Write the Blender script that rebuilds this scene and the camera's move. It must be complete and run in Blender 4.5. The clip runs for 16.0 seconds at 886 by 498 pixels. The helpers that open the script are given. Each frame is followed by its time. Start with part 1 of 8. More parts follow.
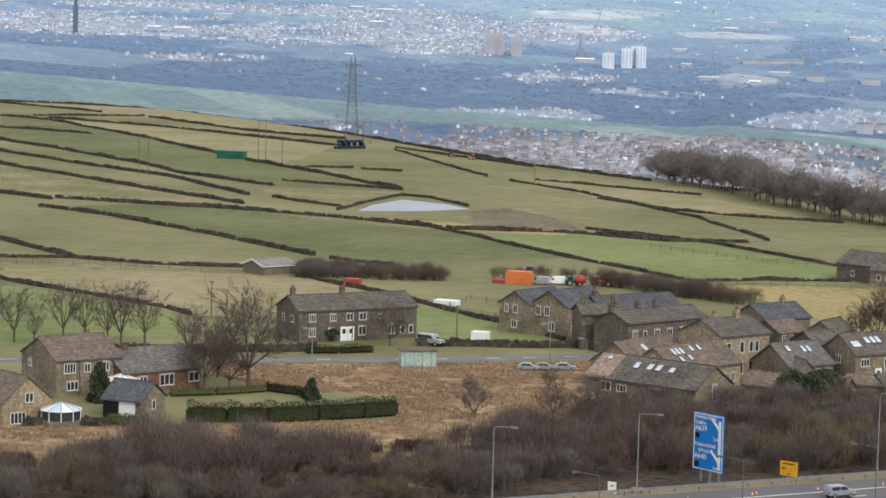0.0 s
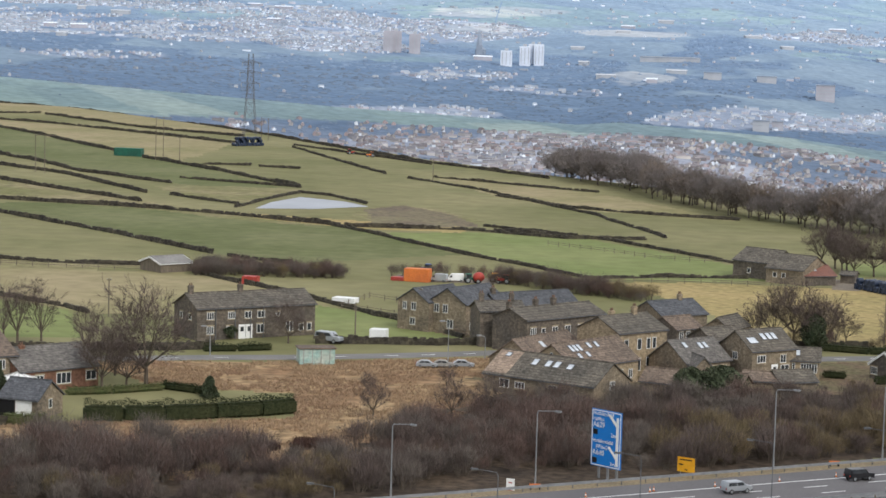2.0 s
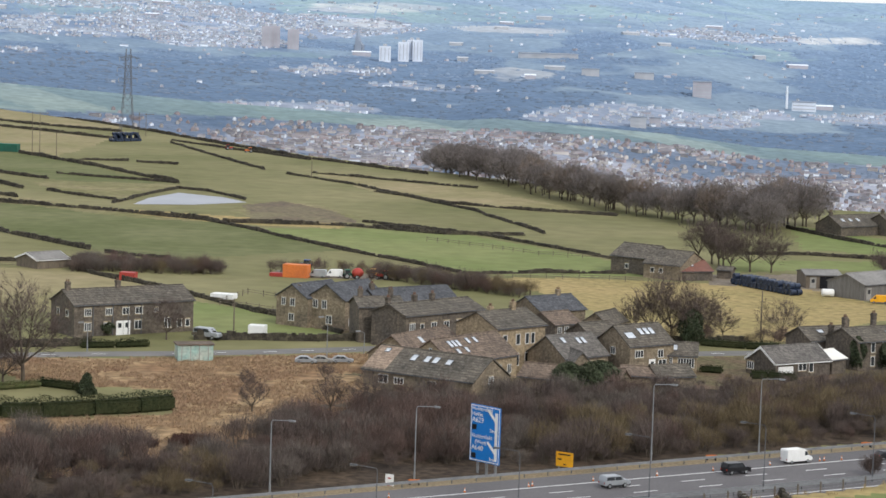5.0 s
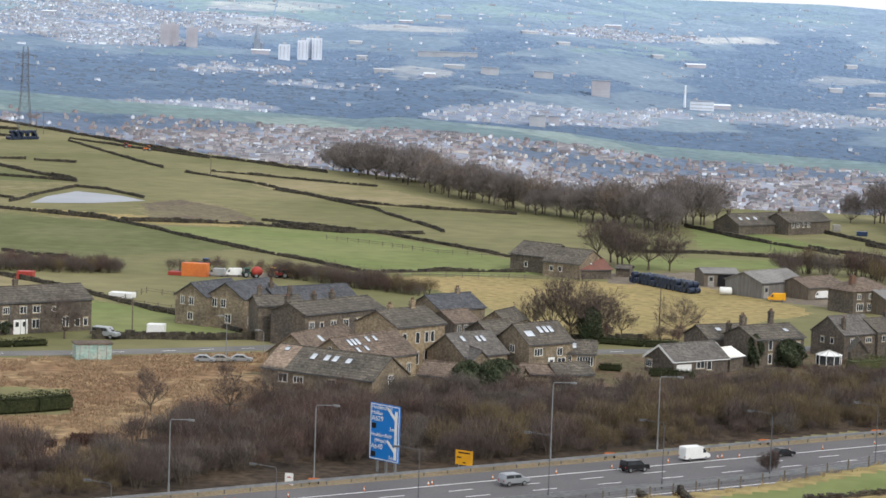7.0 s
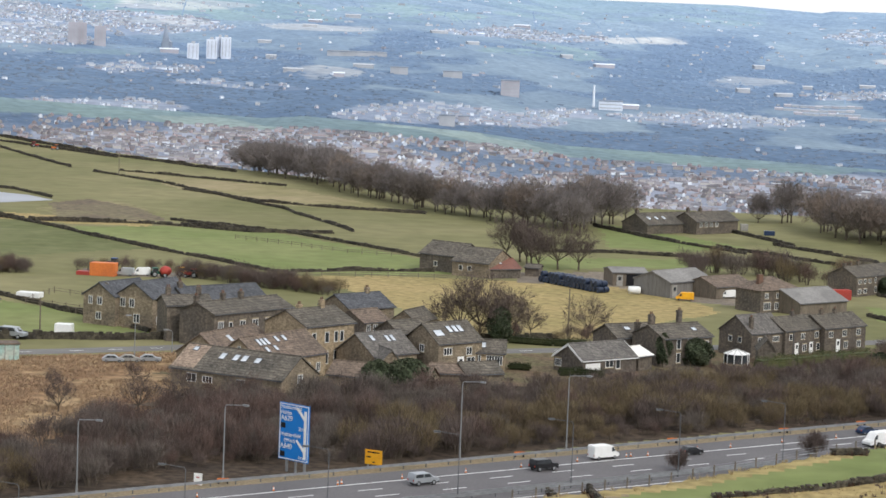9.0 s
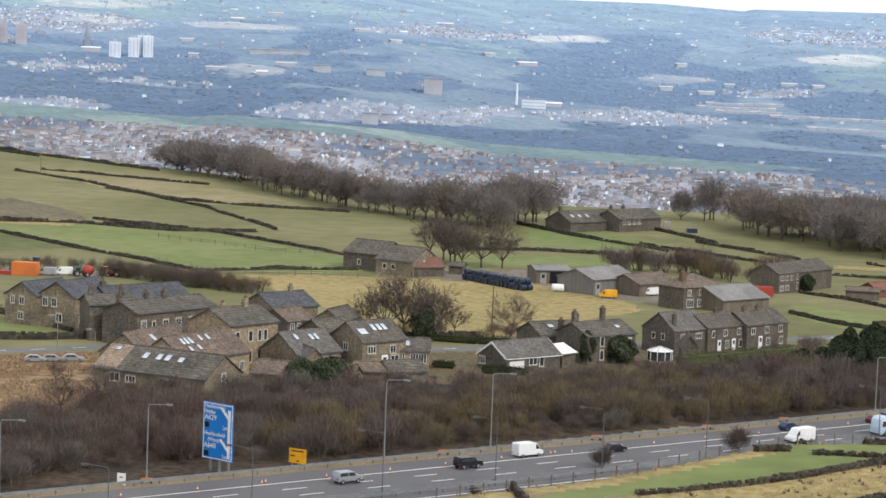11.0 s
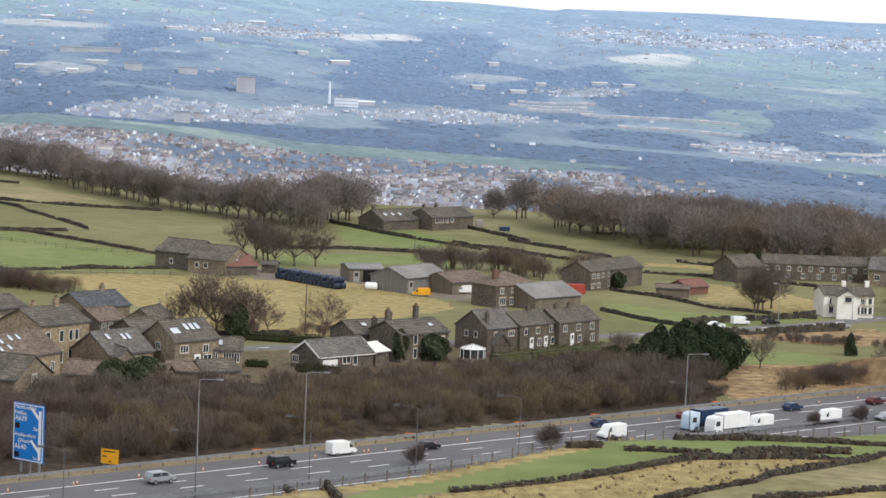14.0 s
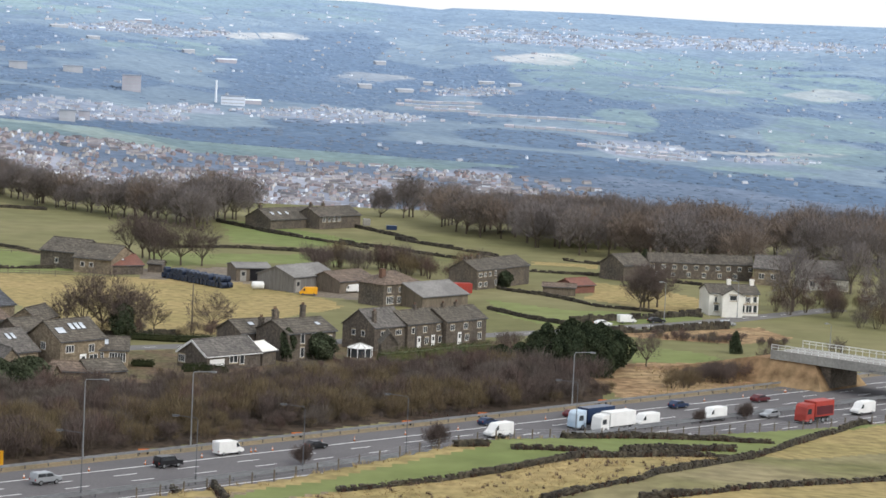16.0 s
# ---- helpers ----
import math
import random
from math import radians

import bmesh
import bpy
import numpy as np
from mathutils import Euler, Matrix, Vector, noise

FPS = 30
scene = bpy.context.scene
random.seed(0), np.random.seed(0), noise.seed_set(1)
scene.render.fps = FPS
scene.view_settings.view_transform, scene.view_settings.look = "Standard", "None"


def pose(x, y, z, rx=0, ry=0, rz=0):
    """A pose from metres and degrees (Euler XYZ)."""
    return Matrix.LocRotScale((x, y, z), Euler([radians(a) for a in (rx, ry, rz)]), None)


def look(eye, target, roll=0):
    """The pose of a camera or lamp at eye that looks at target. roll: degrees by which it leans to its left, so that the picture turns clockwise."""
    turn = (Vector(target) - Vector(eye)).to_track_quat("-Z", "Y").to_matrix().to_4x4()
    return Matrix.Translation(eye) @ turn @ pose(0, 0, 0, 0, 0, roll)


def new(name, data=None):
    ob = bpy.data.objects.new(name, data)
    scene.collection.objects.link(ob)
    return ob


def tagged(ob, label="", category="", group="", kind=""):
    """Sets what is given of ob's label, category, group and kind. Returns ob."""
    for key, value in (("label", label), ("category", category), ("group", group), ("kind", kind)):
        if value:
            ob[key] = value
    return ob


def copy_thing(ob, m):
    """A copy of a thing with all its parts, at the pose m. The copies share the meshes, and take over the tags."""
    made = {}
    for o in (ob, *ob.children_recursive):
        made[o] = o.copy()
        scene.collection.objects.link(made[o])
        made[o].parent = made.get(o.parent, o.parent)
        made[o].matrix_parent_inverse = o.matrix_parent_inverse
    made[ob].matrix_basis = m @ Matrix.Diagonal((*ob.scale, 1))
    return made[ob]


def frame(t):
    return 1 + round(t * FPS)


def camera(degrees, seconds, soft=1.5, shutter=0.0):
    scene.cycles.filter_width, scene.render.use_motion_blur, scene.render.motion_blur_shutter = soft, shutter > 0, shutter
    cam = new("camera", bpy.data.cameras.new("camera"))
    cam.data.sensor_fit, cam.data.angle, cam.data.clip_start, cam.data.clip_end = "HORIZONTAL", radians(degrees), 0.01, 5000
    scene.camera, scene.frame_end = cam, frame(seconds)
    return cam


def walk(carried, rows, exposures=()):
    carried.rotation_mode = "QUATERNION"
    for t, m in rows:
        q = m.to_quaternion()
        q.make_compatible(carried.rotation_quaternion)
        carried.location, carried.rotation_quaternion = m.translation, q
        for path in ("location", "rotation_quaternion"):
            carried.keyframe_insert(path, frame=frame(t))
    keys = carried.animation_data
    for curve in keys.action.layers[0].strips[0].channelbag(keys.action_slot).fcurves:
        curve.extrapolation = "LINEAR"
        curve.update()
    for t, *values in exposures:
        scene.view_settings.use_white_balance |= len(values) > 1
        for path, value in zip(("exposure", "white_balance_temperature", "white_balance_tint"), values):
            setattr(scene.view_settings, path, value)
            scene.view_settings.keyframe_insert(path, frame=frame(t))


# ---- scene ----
# A hillside over a motorway, a village and stone-walled fields, with a hazy town in the valley behind.
EYE = (0.0, 0.0, 53.0)
cam = camera(19.996, 16.0, soft=1.6)
TURNS = ((0.0, 9.042, -5.576, 1.487), (0.5, 8.469, -5.578, 1.530), (1.0, 7.832, -5.578, 1.609), (1.5, 7.253, -5.569, 1.616),
        (2.0, 6.714, -5.572, 1.652), (2.5, 6.285, -5.576, 1.691), (3.0, 5.844, -5.577, 1.773), (3.5, 5.457, -5.586, 1.789),
        (6.0, 2.795, -5.562, 1.962), (6.5, 2.238, -5.549, 2.016), (7.0, 1.637, -5.541, 2.054), (7.5, 1.083, -5.524, 2.114),
        (8.0, 0.497, -5.513, 2.133), (8.5, 0.016, -5.498, 2.189), (9.0, -0.436, -5.477, 2.240), (11.3, -2.475, -5.443, 2.235),
        (11.5, -2.697, -5.433, 2.242), (12.0, -3.551, -5.410, 2.237), (12.5, -4.301, -5.386, 2.325), (13.0, -5.111, -5.354, 2.403),
        (13.5, -5.815, -5.332, 2.421), (14.0, -6.461, -5.311, 2.478), (14.5, -7.118, -5.286, 2.504), (15.0, -7.770, -5.259, 2.600),
        (15.5, -8.423, -5.236, 2.635), (16.0, -9.042, -5.220, 2.665))
walk(cam, [(t, pose(*EYE, 90 + p, 0, y) @ pose(0, 0, 0, 0, 0, r)) for t, y, p, r in TURNS], [(0.0, 0.22), (3.5, 0.22), (6.5, 0.24), (9.0, 0.29), (12.5, 0.30), (16.0, 0.26)])

# ---- light ----
SUN_ELEVATION, SUN_AZIMUTH = radians(38), radians(140)
world = bpy.data.worlds.new("sky")
scene.world = world
world.use_nodes = True
wn, wl = world.node_tree.nodes, world.node_tree.links
sky = wn.new("ShaderNodeTexSky")
sky.sky_type, sky.sun_disc = "NISHITA", False
sky.sun_elevation, sky.sun_rotation = SUN_ELEVATION, SUN_AZIMUTH
sky.air_density, sky.dust_density, sky.ozone_density = 1.0, 1.0, 1.0
wn["Background"].inputs["Strength"].default_value = 0.1
cloud = wn.new("ShaderNodeMix")
cloud.data_type = "RGBA"
cloud.inputs["Factor"].default_value = 0.7
cloud.inputs["B"].default_value = (10.5, 10.8, 11.3, 1)
wl.new(sky.outputs["Color"], cloud.inputs["A"])
wl.new(cloud.outputs["Result"], wn["Background"].inputs["Color"])
sun = new("sun", bpy.data.lights.new("sun", "SUN"))
sun.data.energy, sun.data.angle, sun.data.color = 1.5, radians(16), (1.0, 0.965, 0.91)
sun_from = Vector((math.sin(SUN_AZIMUTH) * math.cos(SUN_ELEVATION), math.cos(SUN_AZIMUTH) * math.cos(SUN_ELEVATION), math.sin(SUN_ELEVATION)))
sun.matrix_basis = look(sun_from * 300, (0, 0, 0))
scene.view_settings.exposure = 0.22


# ---- materials ----
def material(name, base, other=None, scale=1.0, rough=0.9, detail=None, fine=8.0, bump=0.0, metal=0.0, stretch=(1, 1, 1), island=0.0, spec=0.3):
    """Base and other colour mixed by broad noise, a finer grain on top, and relief."""
    m = bpy.data.materials.new(name)
    m.use_nodes = True
    n, l = m.node_tree.nodes, m.node_tree.links
    b = n["Principled BSDF"]
    b.inputs["Roughness"].default_value, b.inputs["Metallic"].default_value = rough, metal
    b.inputs["Specular IOR Level"].default_value = spec
    other = other or tuple(c * 0.8 for c in base)
    co = n.new("ShaderNodeTexCoord")
    mp = n.new("ShaderNodeMapping")
    mp.inputs["Scale"].default_value = stretch
    l.new(co.outputs["Object"], mp.inputs["Vector"])
    broad, grain = n.new("ShaderNodeTexNoise"), n.new("ShaderNodeTexNoise")
    for tex, s in ((broad, scale), (grain, scale * fine)):
        tex.inputs["Scale"].default_value, tex.inputs["Detail"].default_value = s, 4
        l.new(mp.outputs["Vector"], tex.inputs["Vector"])
    ramp = n.new("ShaderNodeMapRange")
    ramp.inputs["From Min"].default_value, ramp.inputs["From Max"].default_value = 0.35, 0.65
    l.new(broad.outputs["Fac"], ramp.inputs["Value"])
    mix = n.new("ShaderNodeMix")
    mix.data_type = "RGBA"
    mix.inputs["A"].default_value, mix.inputs["B"].default_value = (*base, 1), (*other, 1)
    l.new(ramp.outputs["Result"], mix.inputs["Factor"])
    g = n.new("ShaderNodeMapRange")
    g.inputs["From Min"].default_value, g.inputs["From Max"].default_value = 0.3, 0.7
    d = detail if detail is not None else 0.25
    g.inputs["To Min"].default_value, g.inputs["To Max"].default_value = 1 - d, 1 + d
    l.new(grain.outputs["Fac"], g.inputs["Value"])
    value = g.outputs["Result"]
    if island:
        geo = n.new("ShaderNodeNewGeometry")
        r = n.new("ShaderNodeMapRange")
        r.inputs["To Min"].default_value, r.inputs["To Max"].default_value = 1 - island, 1 + island
        l.new(geo.outputs["Random Per Island"], r.inputs["Value"])
        mul = n.new("ShaderNodeMath")
        mul.operation = "MULTIPLY"
        l.new(value, mul.inputs[0]), l.new(r.outputs["Result"], mul.inputs[1])
        value = mul.outputs[0]
    tint = n.new("ShaderNodeMix")
    tint.data_type, tint.blend_type = "RGBA", "MULTIPLY"
    tint.inputs["Factor"].default_value = 1
    l.new(mix.outputs["Result"], tint.inputs["A"]), l.new(value, tint.inputs["B"])
    l.new(tint.outputs["Result"], b.inputs["Base Color"])
    if bump:
        bp = n.new("ShaderNodeBump")
        bp.inputs["Distance"].default_value = bump
        l.new(grain.outputs["Fac"], bp.inputs["Height"])
        l.new(bp.outputs["Normal"], b.inputs["Normal"])
    return m


def coursed(name, base, other, width, height, mortar, bump=0.02, rough=0.9, detail=0.35, gap=0.03):
    """Stone courses or roof slates: a brick pattern with stones that differ, stains over it, and relief at the joints."""
    m = material(name, base, other, 0.35, rough, detail, 6.0)
    n, l = m.node_tree.nodes, m.node_tree.links
    b = n["Principled BSDF"]
    co = n["Texture Coordinate"]
    sep, add, com = n.new("ShaderNodeSeparateXYZ"), n.new("ShaderNodeMath"), n.new("ShaderNodeCombineXYZ")
    l.new(co.outputs["Object"], sep.inputs[0])
    l.new(sep.outputs["X"], add.inputs[0]), l.new(sep.outputs["Y"], add.inputs[1])
    l.new(add.outputs[0], com.inputs["X"]), l.new(sep.outputs["Z"], com.inputs["Y"])
    br = n.new("ShaderNodeTexBrick")
    br.inputs["Scale"].default_value, br.inputs["Mortar Size"].default_value = 1.0, gap
    br.inputs["Brick Width"].default_value, br.inputs["Row Height"].default_value = width, height
    br.inputs["Color1"].default_value, br.inputs["Color2"].default_value = (1.15, 1.15, 1.15, 1), (0.78, 0.78, 0.78, 1)
    br.inputs["Mortar"].default_value = (mortar, mortar, mortar, 1)
    l.new(com.outputs[0], br.inputs["Vector"])
    old = b.inputs["Base Color"].links[0].from_socket
    tint = n.new("ShaderNodeMix")
    tint.data_type, tint.blend_type = "RGBA", "MULTIPLY"
    tint.inputs["Factor"].default_value = 1
    l.new(old, tint.inputs["A"]), l.new(br.outputs["Color"], tint.inputs["B"])
    l.new(tint.outputs["Result"], b.inputs["Base Color"])
    bp = n.new("ShaderNodeBump")
    bp.inputs["Distance"].default_value, bp.invert = bump, True
    l.new(br.outputs["Fac"], bp.inputs["Height"]), l.new(bp.outputs["Normal"], b.inputs["Normal"])
    return m


PASTURE = material("pasture", (0.152, 0.150, 0.067), (0.226, 0.206, 0.106), 0.018, 0.95, 0.13, 9, 0.1, spec=0.1)
PALE = material("pale_pasture", (0.217, 0.196, 0.095), (0.295, 0.244, 0.141), 0.03, 0.95, 0.13, 8, 0.1, spec=0.1)
DEEP = material("deep_pasture", (0.112, 0.125, 0.050), (0.156, 0.160, 0.075), 0.03, 0.95, 0.13, 8, 0.1, spec=0.1)
GREEN = material("bright_pasture", (0.155, 0.189, 0.066), (0.202, 0.221, 0.090), 0.025, 0.95, 0.13, 9, 0.1, spec=0.1)
RUSHY = material("rushy_pasture", (0.257, 0.218, 0.123), (0.152, 0.150, 0.062), 0.045, 0.95, 0.3, 8, 0.1, spec=0.1)
DRY = material("dry_grass", (0.34, 0.26, 0.12), (0.27, 0.22, 0.095), 0.05, 0.95, 0.3, 12, 0.1, spec=0.1)
BRACKEN = material("rough_dead_grass", (0.230, 0.141, 0.079), (0.331, 0.238, 0.132), 0.09, 0.95, 0.45, 6, 0.2, spec=0.1)
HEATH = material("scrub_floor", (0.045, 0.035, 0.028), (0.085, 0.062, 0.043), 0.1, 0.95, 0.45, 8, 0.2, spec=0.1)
ASPHALT = material("asphalt", (0.112, 0.105, 0.108), (0.138, 0.130, 0.131), 0.08, 0.92, 0.12, 40, 0.01)
LANE = material("old_road_surface", (0.19, 0.18, 0.17), (0.15, 0.145, 0.14), 0.2, 0.95, 0.15, 20, 0.01)
VERGE = material("pale_verge", (0.26, 0.20, 0.12), (0.20, 0.16, 0.10), 0.25, 0.95, 0.3, 10, 0.05)
MUD = material("bare_mud", (0.12, 0.088, 0.058), (0.17, 0.145, 0.075), 0.06, 0.9, 0.4, 10, 0.1)
GARDEN = material("garden_earth", (0.145, 0.10, 0.068), (0.115, 0.105, 0.055), 0.14, 0.95, 0.4, 9, 0.1, spec=0.1)
YARD = material("farmyard_dirt", (0.15, 0.125, 0.10), (0.22, 0.18, 0.13), 0.12, 0.9, 0.3, 10, 0.05)
# tinted by vertex colours that have distance haze mixed in
HAZY_LAND = material("hazed_valley_land", (1.06, 1.05, 1.04), (0.93, 0.94, 0.96), 0.02, 1, 0.16, 5, spec=0)
fn, fl = HAZY_LAND.node_tree.nodes, HAZY_LAND.node_tree.links
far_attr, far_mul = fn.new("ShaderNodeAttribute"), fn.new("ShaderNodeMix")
far_attr.attribute_name = "hazed_cover"
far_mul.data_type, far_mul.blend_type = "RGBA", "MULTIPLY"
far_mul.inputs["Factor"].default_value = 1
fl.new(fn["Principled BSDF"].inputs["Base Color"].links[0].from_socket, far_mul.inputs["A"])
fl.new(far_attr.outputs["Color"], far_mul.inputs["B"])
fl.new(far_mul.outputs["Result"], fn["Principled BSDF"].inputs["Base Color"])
WATER = material("pond_water", (0.27, 0.28, 0.31), (0.32, 0.33, 0.36), 0.05, 0.4, 0.05, 8, 0.02, spec=0.25)

SANDSTONE = coursed("sandstone", (0.30, 0.24, 0.165), (0.19, 0.155, 0.115), 0.5, 0.22, 0.7)
DARKSTONE = coursed("blackened_stone", (0.165, 0.135, 0.105), (0.11, 0.095, 0.08), 0.5, 0.22, 0.75)
PALESTONE = coursed("pale_stone", (0.40, 0.31, 0.20), (0.30, 0.235, 0.155), 0.5, 0.22, 0.75)
BRICK = coursed("red_brick", (0.26, 0.135, 0.085), (0.21, 0.11, 0.075), 0.23, 0.075, 0.9)
RENDER_WHITE = material("white_render", (0.80, 0.78, 0.72), (0.72, 0.70, 0.64), 0.5, 0.8, 0.08, 8, 0.01)
STONE_SLATE = coursed("stone_slate", (0.15, 0.13, 0.105), (0.10, 0.09, 0.075), 0.55, 0.28, 0.6, 0.05)
BROWN_SLATE = coursed("brown_tile", (0.20, 0.15, 0.115), (0.155, 0.12, 0.095), 0.45, 0.25, 0.7, 0.04)
PALE_SLATE = coursed("pale_new_slate", (0.34, 0.255, 0.19), (0.28, 0.21, 0.16), 0.5, 0.26, 0.75, 0.03)
BLUE_SLATE = coursed("blue_slate", (0.105, 0.108, 0.118), (0.08, 0.083, 0.09), 0.4, 0.22, 0.75, 0.03, 0.85)
GREY_TILE = coursed("grey_tile", (0.17, 0.155, 0.14), (0.13, 0.12, 0.11), 0.4, 0.25, 0.75, 0.03)
WHITE = material("white_paint", (0.80, 0.80, 0.78), (0.72, 0.72, 0.70), 0.6, 0.5, 0.06)
GLASS = material("dark_glass", (0.03, 0.035, 0.04), (0.05, 0.055, 0.06), 0.6, 0.12, 0.1, spec=0.6)
SKYLIGHT = material("roof_glass", (0.45, 0.49, 0.53), (0.62, 0.65, 0.68), 0.5, 0.1, 0.05, spec=1.0)
LINTEL = material("dressed_stone", (0.38, 0.31, 0.21), (0.30, 0.25, 0.17), 1.0, 0.9, 0.15)
POT = material("terracotta", (0.17, 0.095, 0.065), (0.12, 0.075, 0.055), 2.0, 0.9, 0.2)
BARK = material("bark", (0.085, 0.065, 0.05), (0.12, 0.10, 0.075), 1.0, 0.95, 0.3, 6, island=0.25)
TWIG = material("twigs", (0.094, 0.073, 0.066), (0.125, 0.094, 0.081), 0.3, 0.95, 0.2, island=0.45)
TWIG_RED = material("reddish_twigs", (0.128, 0.084, 0.07), (0.11, 0.077, 0.066), 0.3, 0.95, 0.2, island=0.45)
# paler, greyer twigs for distant trees: haze put into the colour
TWIG_HAZY = material("far_twigs", (0.172, 0.153, 0.15), (0.215, 0.185, 0.17), 0.15, 0.95, 0.2, island=0.3)
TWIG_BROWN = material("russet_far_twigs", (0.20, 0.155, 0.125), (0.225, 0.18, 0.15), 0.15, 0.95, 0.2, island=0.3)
TWIG_GREY = material("greyish_twigs", (0.145, 0.122, 0.104), (0.12, 0.10, 0.088), 0.3, 0.95, 0.2, island=0.4)
TWIG_OLIVE = material("mossy_twigs", (0.16, 0.125, 0.07), (0.135, 0.10, 0.06), 0.3, 0.95, 0.2, island=0.4)
EVERGREEN = material("evergreen_leaf", (0.045, 0.06, 0.032), (0.065, 0.075, 0.042), 0.5, 0.95, 0.3, island=0.5)
CONIFER = material("conifer_leaf", (0.03, 0.042, 0.024), (0.045, 0.056, 0.03), 0.5, 0.95, 0.3, island=0.4, spec=0.1)
HEDGE_DARK = material("dark_hedge_leaf", (0.02, 0.029, 0.014), (0.04, 0.043, 0.02), 0.3, 0.95, 0.3, island=0.4, spec=0.1)
HEDGE = material("hedge_leaf", (0.05, 0.07, 0.022), (0.075, 0.075, 0.03), 0.5, 0.8, 0.3, island=0.5)
WALLSTONE = material("drystone", (0.04, 0.035, 0.029), (0.074, 0.064, 0.045), 0.5, 0.95, 0.4, 6, 0.03, island=0.4)
PALE_STRAW = material("pale_straw_tufts", (0.40, 0.31, 0.165), (0.33, 0.25, 0.125), 0.1, 0.95, 0.2, island=0.25)
STRAW = material("grass_tufts", (0.335, 0.24, 0.15), (0.255, 0.165, 0.108), 0.06, 0.95, 0.2, island=0.16)
STEEL = material("galvanised_steel", (0.33, 0.34, 0.35), (0.26, 0.27, 0.28), 1.0, 0.5, 0.1, metal=0.6)
DARK_STEEL = material("dark_steel", (0.11, 0.115, 0.125), (0.15, 0.15, 0.16), 1.0, 0.6, 0.1, metal=0.3)
WOOD = material("weathered_wood", (0.13, 0.105, 0.08), (0.18, 0.15, 0.115), 1.0, 0.9, 0.25, stretch=(1, 1, 0.15))
CONCRETE = material("concrete", (0.34, 0.33, 0.30), (0.26, 0.25, 0.23), 0.3, 0.9, 0.2, 8)
GREYWOOD = material("grey_boarding", (0.15, 0.14, 0.13), (0.20, 0.19, 0.175), 0.8, 0.9, 0.25, stretch=(2, 2, 0.1))
SHEETING = material("corrugated_sheet", (0.24, 0.23, 0.215), (0.18, 0.17, 0.16), 0.2, 0.75, 0.2, 12)
RUST_ROOF = material("red_oxide_roof", (0.21, 0.095, 0.07), (0.165, 0.08, 0.062), 0.5, 0.8, 0.25)
SIGN_BLUE = material("sign_blue", (0.01, 0.19, 0.58), (0.01, 0.175, 0.54), 0.5, 0.45, 0.05)
ORANGE = material("orange_paint", (0.64, 0.19, 0.045), (0.52, 0.15, 0.045), 0.5, 0.6, 0.15)
YELLOW = material("yellow_paint", (0.80, 0.40, 0.02), (0.72, 0.34, 0.02), 0.5, 0.5, 0.08)
RED = material("red_paint", (0.40, 0.055, 0.04), (0.32, 0.05, 0.04), 0.5, 0.5, 0.12)
GREEN_PAINT = material("green_paint", (0.018, 0.12, 0.08), (0.02, 0.085, 0.06), 0.5, 0.6, 0.15)
TEAL = material("faded_teal_paint", (0.27, 0.44, 0.40), (0.42, 0.46, 0.40), 0.5, 0.8, 0.25, 5)
BLUE_PAINT = material("blue_paint", (0.03, 0.08, 0.25), (0.03, 0.06, 0.2), 0.5, 0.5, 0.1)
SILVER = material("silver_paint", (0.42, 0.44, 0.46), (0.36, 0.38, 0.40), 0.5, 0.35, 0.04, metal=0.4)
BLACK_PAINT = material("black_paint", (0.012, 0.012, 0.015), (0.02, 0.02, 0.022), 0.5, 0.3, 0.05)
NAVY_PAINT = material("navy_paint", (0.02, 0.04, 0.09), (0.02, 0.035, 0.08), 0.5, 0.3, 0.05)
MAROON_PAINT = material("maroon_paint", (0.11, 0.025, 0.03), (0.09, 0.02, 0.025), 0.5, 0.35, 0.05)
RUBBER = material("rubber", (0.02, 0.02, 0.02), (0.03, 0.03, 0.03), 1.0, 0.9, 0.1)
# black wrap whose bluish sheen is painted into the base colour
SHEEN_WRAP = material("blue_sheen_black_wrap", (0.014, 0.02, 0.038), (0.035, 0.05, 0.085), 0.5, 0.25, 0.2)
PALE_BLUE = material("pale_blue_sheet", (0.45, 0.58, 0.70), (0.55, 0.64, 0.72), 0.5, 0.4, 0.08)


# ---- helpers for things ----
def link(name, verts, faces, mat, parent=None, label="", mats=None, index=None, smooth=False):
    me = bpy.data.meshes.new(name)
    me.from_pydata(verts, [], faces)
    for m in (mats or [mat]):
        me.materials.append(m)
    if index is not None:
        me.polygons.foreach_set("material_index", index)
    if smooth:
        me.polygons.foreach_set("use_smooth", [True] * len(me.polygons))
    me.update()
    ob = new(name, me)
    if parent:
        ob.parent = parent
    return tagged(ob, label=label)


def part(name, bm, mat, parent=None, label="", smooth=False):
    me = bpy.data.meshes.new(name)
    bm.normal_update()
    bm.to_mesh(me)
    bm.free()
    me.materials.append(mat)
    if smooth:
        me.polygons.foreach_set("use_smooth", [True] * len(me.polygons))
    ob = new(name, me)
    if parent:
        ob.parent = parent
    return tagged(ob, label=label)


def empty(name, m, label="", category="", group="", kind=""):
    ob = new(name)
    ob.matrix_basis = m
    ob.empty_display_size = 0.2
    return tagged(ob, label, category, group, kind)


CUBE = ((0, 3, 2, 1), (4, 5, 6, 7), (0, 1, 5, 4), (1, 2, 6, 5), (2, 3, 7, 6), (3, 0, 4, 7))


